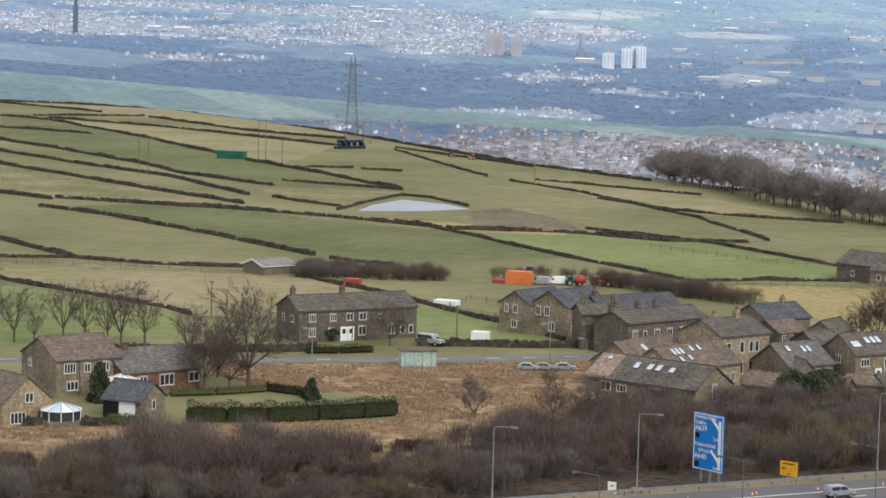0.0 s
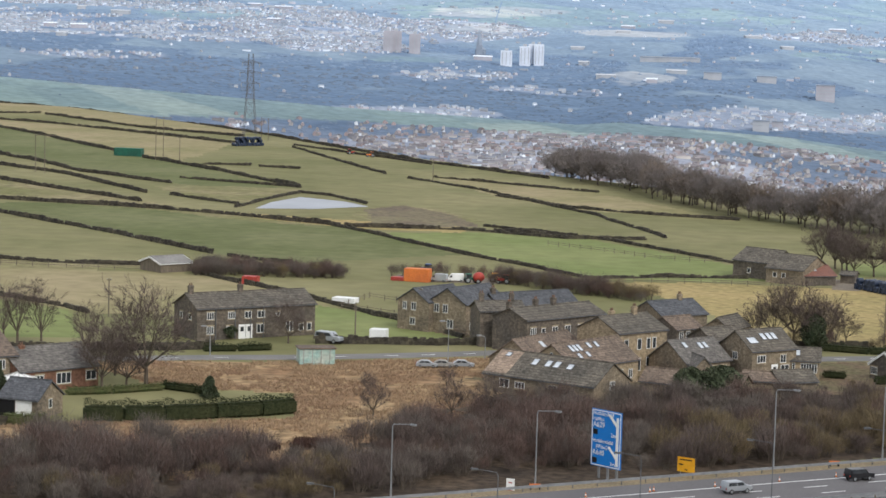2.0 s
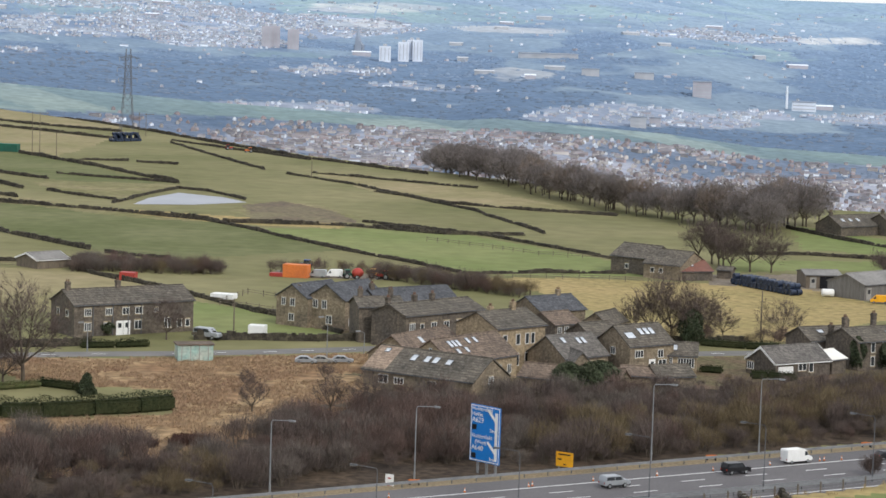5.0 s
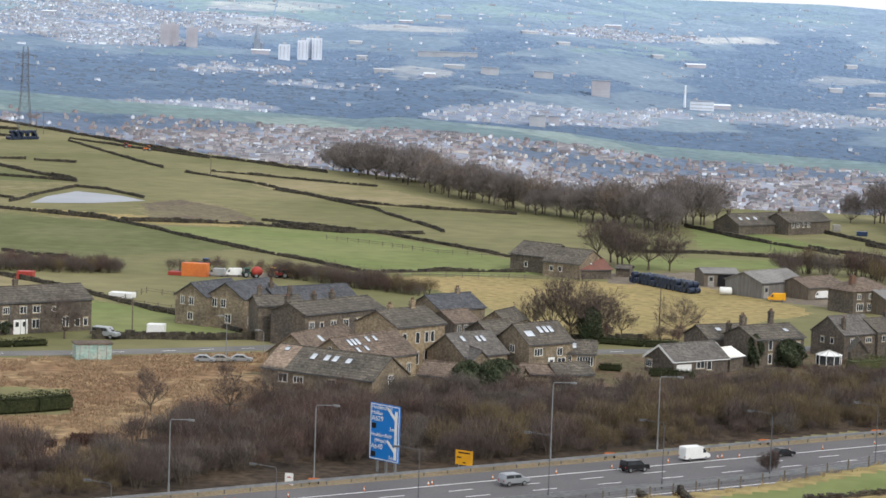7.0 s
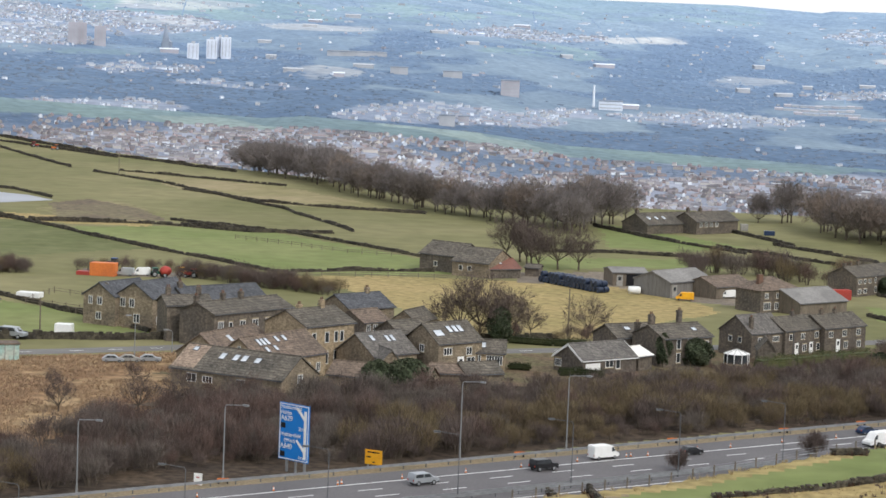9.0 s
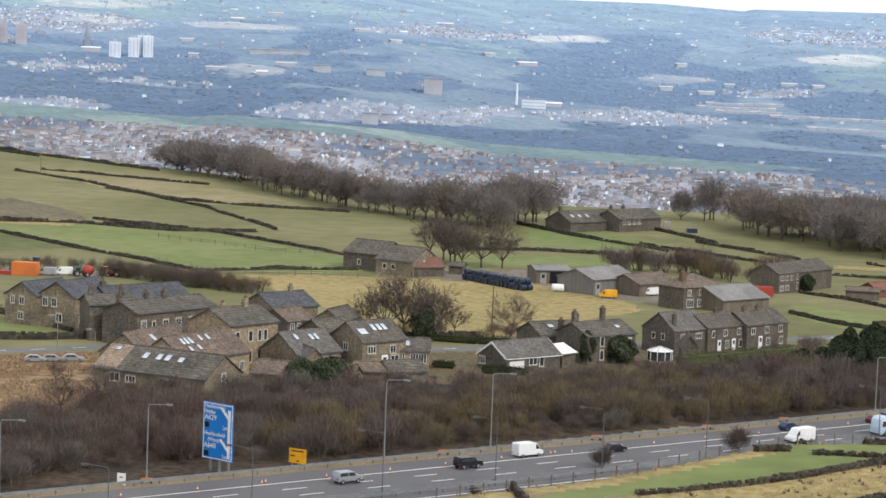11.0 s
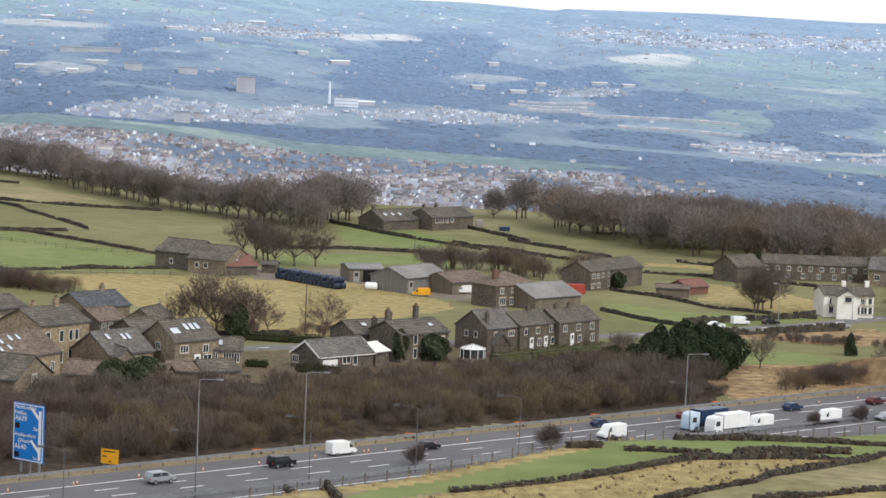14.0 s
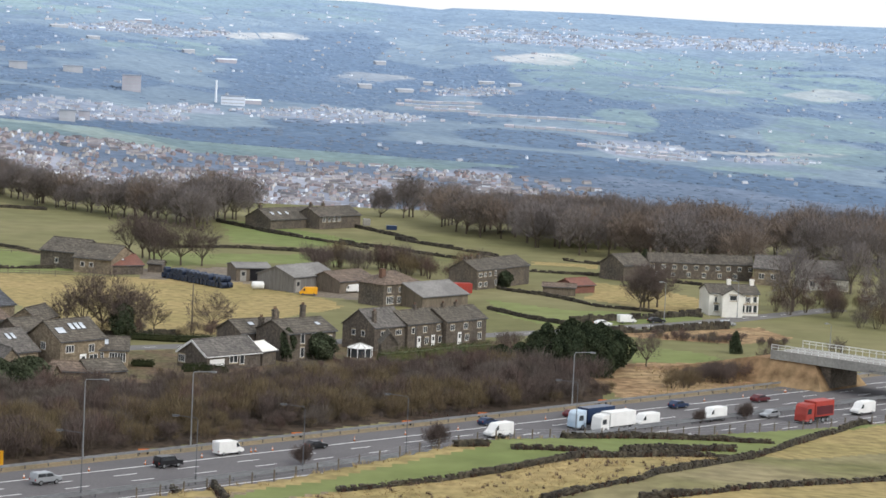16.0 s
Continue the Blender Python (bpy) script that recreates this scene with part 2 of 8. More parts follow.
def boxes(*specs, bevel=0.0):
    """A bmesh of boxes given as (x0, y0, z0, x1, y1, z1)."""
    bm = bmesh.new()
    for x0, y0, z0, x1, y1, z1 in specs:
        vs = [bm.verts.new(p) for p in ((x0, y0, z0), (x1, y0, z0), (x1, y1, z0), (x0, y1, z0), (x0, y0, z1), (x1, y0, z1), (x1, y1, z1), (x0, y1, z1))]
        for f in CUBE:
            bm.faces.new([vs[i] for i in f])
    if bevel:
        bmesh.ops.bevel(bm, geom=list(bm.edges), offset=bevel, segments=2, affect="EDGES")
    return bm


def tubes(lines, sides=6):
    """A bmesh of tubes, each a list of (point, radius)."""
    bm = bmesh.new()
    for line in lines:
        rings = []
        for i, (p, r) in enumerate(line):
            a = Vector(line[max(i - 1, 0)][0])
            b = Vector(line[min(i + 1, len(line) - 1)][0])
            q = (b - a).to_track_quat("Z", "X")
            rings.append([bm.verts.new(Vector(p) + q @ Vector((r * math.cos(k * math.tau / sides), r * math.sin(k * math.tau / sides), 0))) for k in range(sides)])
        for r0, r1 in zip(rings, rings[1:]):
            for k in range(sides):
                bm.faces.new((r0[k], r0[(k + 1) % sides], r1[(k + 1) % sides], r1[k]))
        if sides > 2:
            bm.faces.new(rings[0][::-1]), bm.faces.new(rings[-1])
    return bm


def prism(outline, y0, y1, axis="y"):
    """A bmesh of an outline in x, z pulled along y."""
    bm = bmesh.new()
    a = [bm.verts.new((x, y0, z)) for x, z in outline]
    b = [bm.verts.new((x, y1, z)) for x, z in outline]
    n = len(a)
    bm.faces.new(a), bm.faces.new(b[::-1])
    for i in range(n):
        bm.faces.new((a[i], b[i], b[(i + 1) % n], a[(i + 1) % n]))
    bmesh.ops.recalc_face_normals(bm, faces=bm.faces)
    if axis == "x":
        for v in bm.verts:
            v.co = Vector((v.co.y, v.co.x, v.co.z))
        bmesh.ops.recalc_face_normals(bm, faces=bm.faces)
    return bm


def heading(a, b):
    return math.degrees(math.atan2(b[1] - a[1], b[0] - a[0]))


def dist(a, b):
    return math.hypot(b[0] - a[0], b[1] - a[1])


def bend(x, pts):
    return float(np.interp(x, [p[0] for p in pts], [p[1] for p in pts]))


def within(poly, x, y):
    """Which of the points x, y (arrays) lie in the outline."""
    hit = np.zeros(np.shape(x), bool)
    n = len(poly)
    for i in range(n):
        (x0, y0), (x1, y1) = poly[i], poly[(i + 1) % n]
        if y0 == y1:
            continue
        cross = ((y0 > y) != (y1 > y)) & (x < (x1 - x0) * (y - y0) / (y1 - y0) + x0)
        hit ^= cross
    return hit


def smooth(a, b, x):
    k = np.clip((x - a) / (b - a), 0, 1)
    return k * k * (3 - 2 * k)


# ---- the lie of the land ----
ROAD_START, ROAD_DIR = np.array((-26.4, 268.7)), np.array((0.8155, 0.5787))
ROAD_LEFT = np.array((-0.5787, 0.8155))


def road_frame(x, y):
    """Metres along the motorway and metres across it, from its far barrier."""
    dx, dy = x - ROAD_START[0], y - ROAD_START[1]
    return dx * ROAD_DIR[0] + dy * ROAD_DIR[1], dx * ROAD_LEFT[0] + dy * ROAD_LEFT[1]


def road_point(u, s):
    return tuple(ROAD_START + ROAD_DIR * u + ROAD_LEFT * s)


BROW = [(-40, 1250), (-22, 1262), (-19.1, 1256), (-15.3, 1187), (-11.2, 998), (-7.1, 850), (-4.4, 790), (0, 720), (5, 690), (9, 690), (13, 655), (19, 650), (25, 640), (40, 640)]
SPUR = [(-19.12, -1.81), (-14.06, -2.15), (-9.12, -2.47), (-3.77, -2.71), (-2.82, -2.63), (1.05, -2.85), (3.12, -3.07), (7.00, -3.20), (11.74, -3.34), (19.01, -3.80)]
SPUR = [(-40, -1.2)] + sorted(SPUR) + [(40, -5.4)]
SKYLINE = [(-40, 0.5), (-20, 0.75), (0, 0.62), (3.48, 0.31), (6.84, 0.31), (8.76, 0.21), (8.99, 0.26), (12.20, 0.29), (15.39, 0.23), (18.76, 0.27), (40, 0.2)]


def land(x, y):
    """Height of the ground at x, y (arrays)."""
    x, y = np.asarray(x, float), np.asarray(y, float)
    r, az = np.hypot(x, y), np.degrees(np.arctan2(x, y))
    u, s = road_frame(x, y)
    bank = np.interp(u, (0, 38, 49, 59.5, 68, 81, 106, 124, 146, 200), (4.0, 4.27, 4.9, 5.6, 5.9, 5.0, 3.2, 2.4, 1.6, 1.6))
    z = bank * smooth(-34.8, -37.5, s)
    foot = np.clip(1 - r / 245, 0, 1)
    z = z + (51.3 - z) * (0.35 * foot + 0.65 * foot * foot)
    brow = np.interp(az, [p[0] for p in BROW], [p[1] for p in BROW])
    spur = np.interp(az, [p[0] for p in SPUR], [p[1] for p in SPUR])
    top = np.interp(az, [p[0] for p in SKYLINE], [p[1] for p in SKYLINE])
    over = r - brow
    fall = -np.clip(over, 0, None) ** 2 / (np.clip(over, 0, None) + 90) * 0.35
    # the valley, its height fitted to elevation angles seen from the camera
    near_town = 53 + r * np.tan(np.radians(spur - 1.7 + 1.7 * np.clip((r - 1700) / 700, 0, 1)))
    ridge = 26 * np.sin(az * 0.5 + 1.0) * np.exp(-((r - 3500) / 330) ** 2) + 18 * np.sin(az * 0.8 - 0.6) * np.exp(-((r - 4200) / 260) ** 2)
    rise = np.clip((r - 2500) / 2400, 0, 1)
    far = 53 + r * np.tan(np.radians(spur + 0.06 + (top - spur - 0.06) * rise ** 0.8)) + 0.3 * ridge * (1 - smooth(4400, 4850, r))
    valley = np.where(r < 2450, near_town, far)
    k = smooth(1450, 1750, r)
    return (z + fall) * (1 - k) + valley * k



def ripple(x, y, size, seed=0):
    """Smooth value noise, 0 to 1, on arrays."""
    out, amp, tot = 0, 1.0, 0
    for o in range(3):
        gx, gy = x / size * 2 ** o + 17.3 * o + seed, y / size * 2 ** o + 9.1 * o - seed
        ix, iy = np.floor(gx), np.floor(gy)
        fx, fy = smooth(0, 1, gx - ix), smooth(0, 1, gy - iy)
        h = lambda a, b: np.modf(np.abs(np.sin(a * 127.1 + b * 311.7 + seed) * 43758.5453))[0]
        v = (h(ix, iy) * (1 - fx) + h(ix + 1, iy) * fx) * (1 - fy) + (h(ix, iy + 1) * (1 - fx) + h(ix + 1, iy + 1) * fx) * fy
        out, tot, amp = out + v * amp, tot + amp, amp * 0.5
    return out / tot


# ---- ground: one sheet out to the skyline ----
FIELDS = [
    (PALE, [(-403.0, 1162.6), (-333.4, 1100.7), (-306.9, 1077.4), (-235.4, 987.5), (-194.0, 955.5), (-195.8, 986.9), (-251.1, 1085.4), (-320.3, 1168.2)]),
    (PALE, [(-337.1, 1034.5), (-271.6, 991.1), (-183.3, 903.2), (-180.0, 795.3), (-211.9, 835.4), (-266.0, 922.7)]),
    (DEEP, [(-300.8, 868.1), (-267.8, 831.6), (-223.4, 775.1), (-194.9, 731.2), (-161.4, 699.1), (-122.4, 683.2), (-161.0, 759.1), (-194.7, 805.5), (-211.9, 835.4), (-266.0, 922.7), (-330.1, 1016.8), (-358.7, 1035.0)]),
    (DEEP, [(-197.9, 601.2), (-175.5, 585.3), (-135.0, 541.4), (-108.4, 510.5), (-89.0, 498.4), (-57.8, 528.8), (-85.0, 571.8), (-107.6, 601.3), (-150.3, 614.0), (-176.9, 619.5)]),
    (PALE, [(-92.5, 760.1), (-59.4, 735.4), (-40.5, 722.1), (-0.1, 642.7), (-21.6, 648.3), (-42.8, 660.3), (-66.8, 692.8)]),
    (PALE, [(-160.4, 463.5), (-114.2, 472.0), (-104.3, 472.9), (-87.4, 454.4), (-71.1, 433.2), (-70.5, 418.3), (-92.3, 410.0), (-107.3, 405.8), (-136.1, 430.0), (-154.0, 445.1)]),
    (RUSHY, [(-258.9, 747.3), (-217.6, 702.3), (-181.3, 662.8), (-154.1, 635.2), (-122.3, 604.5), (-64.5, 587.5), (-63.5, 578.8), (-113.2, 586.9), (-150.3, 614.0), (-220.7, 637.4)]),
    (RUSHY, [(-161.3, 684.9), (-153.6, 693.8), (-121.3, 695.0), (-127.5, 644.8), (-148.0, 654.7)]),
    (DRY, [(-129.9, 613.2), (-108.4, 606.0), (-63.8, 594.1), (-63.6, 580.2), (-87.6, 579.9), (-115.0, 596.0)]),
    (RUSHY, [(-95.0, 638.0), (-86.4, 650.0), (-76.6, 643.4), (-71.5, 631.2), (-61.9, 614.8), (-65.8, 599.6), (-79.5, 599.7), (-86.9, 602.8), (-96.2, 608.5)]),
    (RUSHY, [(-166.9, 482.5), (-153.5, 488.4), (-134.9, 481.1), (-117.2, 484.1), (-114.7, 474.0), (-133.5, 468.3), (-160.4, 463.5)]),
    (GREEN, [(-86.2, 570.4), (-59.5, 582.2), (-35.5, 577.8), (-13.7, 548.2), (-1.2, 530.6), (11.6, 507.8), (-1.0, 496.7), (-30.0, 492.4), (-51.3, 526.7), (-77.9, 562.3)]),
    (GREEN, [(-150.6, 435.5), (-134.8, 425.9), (-111.6, 409.1), (-100.1, 377.2), (-118.9, 370.3), (-123.9, 358.4)]),
    (DRY, [(-38.1, 483.1), (-1.0, 493.6), (20.2, 492.9), (37.6, 488.0), (51.6, 464.6), (54.4, 452.5), (38.0, 427.2), (31.0, 409.0), (17.9, 405.0), (8.8, 409.3), (-0.6, 430.6), (-14.6, 467.7), (-28.7, 472.4)]),
    (YARD, [(17.3, 507.7), (38.4, 515.6), (67.7, 508.9), (59.8, 462.9), (51.8, 466.4), (37.6, 488.0), (19.0, 491.5)]),
    (YARD, [(-66.1, 483.5), (-43.1, 486.6), (-42.2, 476.6), (-56.0, 474.0), (-65.0, 475.5)]),
    (GREEN, [(-72.7, 430.0), (-54.8, 416.2), (-37.5, 395.8), (-47.2, 386.8), (-65.0, 385.8)]),
    (DRY, [(107.8, 550.9), (122.1, 545.4), (120.4, 537.7), (106.3, 543.1)]),
    (DRY, [(112.9, 508.5), (125.5, 496.2), (129.0, 482.3), (123.4, 460.7), (113.3, 460.2), (104.8, 476.4)]),
    (GREEN, [(83.8, 471.2), (96.5, 458.1), (121.4, 453.3), (119.8, 447.0), (90.5, 428.8), (81.8, 447.8)]),
    (GREEN, [(22.0, 543.3), (35.6, 544.9), (58.0, 548.7), (64.4, 529.7), (40.4, 526.5), (22.0, 511.7)]),
    (GREEN, [(43.5, 639.4), (58.1, 618.1), (74.7, 584.0), (59.9, 567.2), (42.3, 570.9)]),
    (BRACKEN, [(-95.0, 351.5), (-64.0, 361.5), (-37.0, 374.0), (-33.0, 360.0), (-30.9, 341.3), (-34.2, 318.3), (-40.3, 289.1), (-48.0, 272.2), (-65.1, 263.0), (-87.5, 253.6), (-101.9, 295.0), (-81.8, 300.6), (-55.1, 311.5), (-58.8, 332.0), (-75.7, 330.4)]),
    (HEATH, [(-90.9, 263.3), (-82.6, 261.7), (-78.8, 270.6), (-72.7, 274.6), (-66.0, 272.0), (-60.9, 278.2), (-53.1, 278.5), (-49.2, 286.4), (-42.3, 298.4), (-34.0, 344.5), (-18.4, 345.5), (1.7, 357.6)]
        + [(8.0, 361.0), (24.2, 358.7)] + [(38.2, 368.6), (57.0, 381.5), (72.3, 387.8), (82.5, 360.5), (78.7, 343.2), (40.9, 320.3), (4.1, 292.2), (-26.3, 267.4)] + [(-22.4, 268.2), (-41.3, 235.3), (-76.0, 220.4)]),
    (GARDEN, [(-38.0, 352.0), (-12.0, 350.0), (8.0, 354.0), (24.0, 354.0), (38.0, 363.0), (56.0, 374.0), (72.0, 382.0), (78.0, 412.0), (45.0, 399.0), (10.0, 385.0), (-30.0, 380.0)]),
    (GARDEN, [(-42.0, 395.0), (-30.0, 384.0), (-5.0, 392.0), (10.0, 398.0), (2.0, 412.0), (-12.0, 424.0), (-30.0, 420.0), (-56.0, 408.0)]),
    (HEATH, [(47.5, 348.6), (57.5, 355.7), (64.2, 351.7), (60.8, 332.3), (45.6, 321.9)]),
    (GREEN, [(97.9, 412.4), (107.8, 401.0), (110.0, 388.2), (104.4, 381.0), (93.4, 388.5)]),
    (BRACKEN, [(80.0, 362.0), (86.0, 384.0), (96.0, 388.0), (109.0, 389.0), (121.0, 384.0), (121.0, 362.4), (101.2, 354.2), (84.0, 345.8)]),
    (BRACKEN, [(89.2, 422.4), (106.0, 429.6), (129.2, 438.4), (129.9, 423.0), (116.9, 413.2), (103.2, 417.8)]),
    (MUD, [(-95.0, 636.7), (-87.6, 652.0), (-69.7, 625.5), (-61.5, 595.8), (-76.9, 593.3), (-88.4, 597.6)]),
]
NEAR = [
    (GREEN, [(18.2, 248.3), (23.8, 255.0), (31.6, 261.9), (37.1, 266.7), (42.7, 271.3), (56.3, 311.8), (81.0, 299.0), (112.4, 320.8), (111.8, 319.1), (99.1, 305.6), (82.4, 281.3), (70.7, 274.2), (57.4, 265.6), (48.6, 260.0), (42.0, 256.7), (30.7, 253.5), (23.2, 248.2)]),
    (DRY, [(23.2, 247.4), (30.6, 252.8), (42.0, 256.4), (48.5, 259.5), (57.3, 265.3), (70.4, 273.3), (81.1, 279.1), (77.0, 273.2), (62.7, 254.4), (50.6, 246.6), (40.1, 238.3), (28.8, 236.9)]),
    (RUSHY, [(50.5, 246.1), (62.6, 254.2), (76.9, 272.8), (81.9, 279.7), (107.1, 298.3), (96.7, 268.9), (70.3, 248.5), (60.3, 244.5)]),
    (DRY, [(82.3, 280.9), (99.4, 306.9), (116.0, 323.8), (105.7, 294.3), (87.0, 280.5)]),
    (DRY, [(60.2, 244.0), (70.1, 248.0), (96.6, 268.4), (87.4, 226.2), (56.4, 227.6)]),
]


# the far valley's land: patches fitted to the camera's view, by bearing, elevation, half width and half height in
# degrees
WOODS = [(6.47, -1.5, 2.84, 0.58), (6.44, -0.8, 1.42, 0.41), (-4.04, -1.51, 1.68, 0.41), (-6.84, -1.76, 2.06, 0.21), (-16.62, -1.02, 2.96, 0.14), (-12.02, -1.71, 4.25, 0.36), (-4.05, -2.1, 4.25, 0.23), (-2.15, -1.64, 2.84, 0.18),
         (-0.67, -0.86, 0.9, 0.28), (-6.89, -1.44, 2.58, 0.15), (11.67, -1.84, 1.93, 0.34), (10.81, -2.67, 1.8, 0.23), (14.58, -3.49, 4.25, 0.34), (15.01, -2.02, 1.16, 0.23), (10.09, -1.23, 1.16, 0.23), (0.85, -1.72, 1.68, 0.26)]
MEADOWS = [(14.57, -1.11, 4.25, 0.54), (17.82, -2.38, 1.55, 0.62), (13.16, -2.1, 0.9, 0.21), (-4.88, -0.19, 2.96, 0.26), (-12.18, -0.35, 1.68, 0.21), (2.49, -0.91, 1.68, 0.15), (4.36, 0.08, 3.09, 0.26), (-0.49, -0.13, 1.55, 0.23), (-7.66, -1.31, 1.03, 0.08), (16.22, -3.17, 1.55, 0.1)]
PALES = [(-6.27, -0.57, 0.9, 0.09), (-5.39, -0.17, 1.68, 0.1), (-2.83, -0.54, 1.42, 0.09), (10.97, -0.84, 0.97, 0.14), (14.33, -1.31, 1.42, 0.05), (-2.24, -1.55, 0.77, 0.12), (7.1, -1.42, 0.97, 0.09), (17.5, -1.29, 0.9, 0.13), (16.44, -2.67, 1.42, 0.05), (5.03, -0.56, 0.9, 0.12)]
STREETS = [(6.5, -2.3, 2.4, 0.14), (-13.5, -0.2, 4.5, 0.12), (2.0, -0.55, 2.2, 0.12), (15.5, -0.25, 3.6, 0.12), (9.6, -1.62, 1.0, 0.16), (-17.13, -0.63, 2.96, 0.28), (-12.55, -0.79, 2.96, 0.23), (-9.99, -0.51, 2.06, 0.36), (-6.91, -0.65, 1.93, 0.23), (-6.37, -1.63, 1.68, 0.13), (-3.93, -1.92, 1.68, 0.1), (-0.23, -2.37, 1.55, 0.12), (-9.26, -0.95, 1.68, 0.23),
           (-7.46, -2.5, 2.19, 0.15), (0.37, -2.53, 2.58, 0.14), (3.19, -2.34, 0.77, 0.12), (0.04, -2.4, 1.68, 0.18), (13.64, -2.79, 1.55, 0.22), (16.71, -2.86, 1.29, 0.1), (11.59, -0.35, 2.58, 0.18), (-14.71, -1.33, 1.68, 0.12)]


def patches(blobs, az, el):
    """How far inside the nearest patch each direction lies: above 0 is inside."""
    k = np.full(np.shape(az), -9.0)
    for a, e, w, h in blobs:
        k = np.maximum(k, 1 - ((az - a) / w) ** 2 - ((el - e) / h) ** 2)
    return k


def far_cover(x, y):
    """Shares of field, wood, street, spur meadow and pale stubble across the valley, and each field's own tone."""
    r, az = np.hypot(x, y), np.degrees(np.arctan2(x, y))
    el = np.degrees(np.arctan2(land(x, y) - 53, r))
    n1, n2, n3 = ripple(x, y, 260, 3), ripple(x, y, 150, 8), ripple(x, y, 55, 6)
    wa, we = az + (n1 - 0.5) * 1.6 + (n3 - 0.5) * 0.4, el + (n2 - 0.5) * 0.26 + (n3 - 0.5) * 0.08
    wx, wy = x + (n2 - 0.5) * 60, y + (n1 - 0.5) * 90
    cell = np.modf(np.abs(np.sin(np.floor((wx * 0.8 + wy * 0.6) / 75) * 12.99 + np.floor((wy * 0.8 - wx * 0.6) / 170) * 78.23) * 43758.5))[0]
    wood = smooth(-0.25, 0.2, patches(WOODS, wa, we)) + 0.85 * smooth(0.47, 0.64, n2 + 0.15 * (n3 - 0.5)) * (1 - 0.5 * smooth(3600, 4300, r))
    street = smooth(-0.2, 0.25, patches(STREETS, wa, we)) * (1 - 0.6 * smooth(0.55, 0.65, n3))
    meadow = smooth(-0.2, 0.1, patches(MEADOWS, wa, we)) * (1 - smooth(0.62, 0.68, n3))
    pale = smooth(-0.2, 0.3, patches(PALES, wa, we))
    shares = np.stack([0.5 + 0.35 * (ripple(x, y, 420, 12) - 0.5) + 0.5 * smooth(4000, 4600, r), 1.15 * wood * (1 - 0.8 * meadow), 1.3 * street, meadow * 1.4, 1.6 * pale], -1)
    deep = np.interp(az, (-22, -14, -9, 9, 11), (330, 300, 170, 145, 0))
    spur = (r > 2475 - deep) & (r < 2475)
    town = (r <= 2475 - deep) & (r > 1500)
    shares[spur] = (0, 0, 0, 1, 0)
    shares[spur & (cell > 0.8)] = (0.3, 0, 0, 0.62, 0.3)
    mixed = np.stack([0 * r, smooth(0.45, 0.6, n2) + (az < -9) + (az > 10.5), 0.7 + 0 * r, 0 * r, 0 * r], -1)
    shares[town] = mixed[town]
    behind = (r >= 2475) & (r < 2640) & (street < 0.4)
    shares[behind] += (0, 1.4, 0, 0, 0)
    shares = shares ** 3
    return shares / shares.sum(-1, keepdims=True), cell


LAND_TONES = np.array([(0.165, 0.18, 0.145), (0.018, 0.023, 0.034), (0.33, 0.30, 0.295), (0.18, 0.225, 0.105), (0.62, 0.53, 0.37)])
# haze colour blended into the base colours of far things
HAZE = np.array((0.278, 0.40, 0.58))


# how much painted haze a colour takes at r metres
def haze_share(r):
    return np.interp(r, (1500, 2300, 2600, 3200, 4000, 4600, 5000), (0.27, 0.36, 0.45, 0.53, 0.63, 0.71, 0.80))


def hazed_tone(x, y):
    """Colour of the valley's land with distance haze mixed in, brightened farther off."""
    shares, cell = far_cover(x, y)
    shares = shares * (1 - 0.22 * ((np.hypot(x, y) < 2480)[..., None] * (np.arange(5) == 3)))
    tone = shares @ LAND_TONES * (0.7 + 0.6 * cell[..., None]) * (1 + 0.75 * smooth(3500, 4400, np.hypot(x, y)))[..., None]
    k = haze_share(np.hypot(x, y))[..., None]
    return tone * (1 - k) + HAZE * k


GROUND_MATS = [PASTURE, RUSHY, GREEN, DRY, BRACKEN, HEATH, MUD, YARD, VERGE, HAZY_LAND, PALE, DEEP, GARDEN]
side = list(np.arange(-21.6, 21.61, 0.09))
azs = np.radians(np.array(side + list(np.arange(25, 336, 6.0))))
rings = np.concatenate([(0.01, 2, 5, 10, 20), np.arange(35, 230, 15.0), np.arange(232, 470, 1.5), np.arange(470, 720, 2.5), np.arange(720, 1300, 6.0), np.arange(1300, 2300, 25.0),
                        np.arange(2300, 2560, 8.0), np.arange(2560, 4880, 15.0), (4900, 4930, 4960)])
RR, AZ = np.meshgrid(rings, azs, indexing="ij")
GX, GY = RR * np.sin(AZ), RR * np.cos(AZ)
GZ = land(GX, GY)
GZ[-1] -= 120
nr, na = GX.shape
I, J = np.meshgrid(np.arange(nr - 1), np.arange(na), indexing="ij")
J2 = (J + 1) % na
quads = np.stack([I * na + J, I * na + J2, (I + 1) * na + J2, (I + 1) * na + J], -1).reshape(-1, 4)[:, ::-1]
rm = (RR[:-1] + RR[1:]) / 2
am = AZ[:-1] + radians(0.045)
cx, cy = (rm * np.sin(am)).ravel(), (rm * np.cos(am)).ravel()
jx, jy = cx + (ripple(cx, cy, 5, 1) - 0.5) * 2.5, cy + (ripple(cx, cy, 5, 2) - 0.5) * 2.5
pick = np.zeros(cx.shape, int)
for mat, poly in FIELDS:
    pick[within(poly, jx, jy)] = GROUND_MATS.index(mat)
uu, ss = road_frame(cx, cy)
near_side = ss < -34
pick[near_side] = 8
for mat, poly in NEAR:
    pick[near_side & within(poly, cx, cy)] = GROUND_MATS.index(mat)
pick[near_side & (ss > -40.5 + 2.0 * (ripple(cx, cy, 7, 4) - 0.5)) & (uu < 66)] = GROUND_MATS.index(DRY)
pick[near_side & (np.hypot(cx, cy) < 235)] = 1
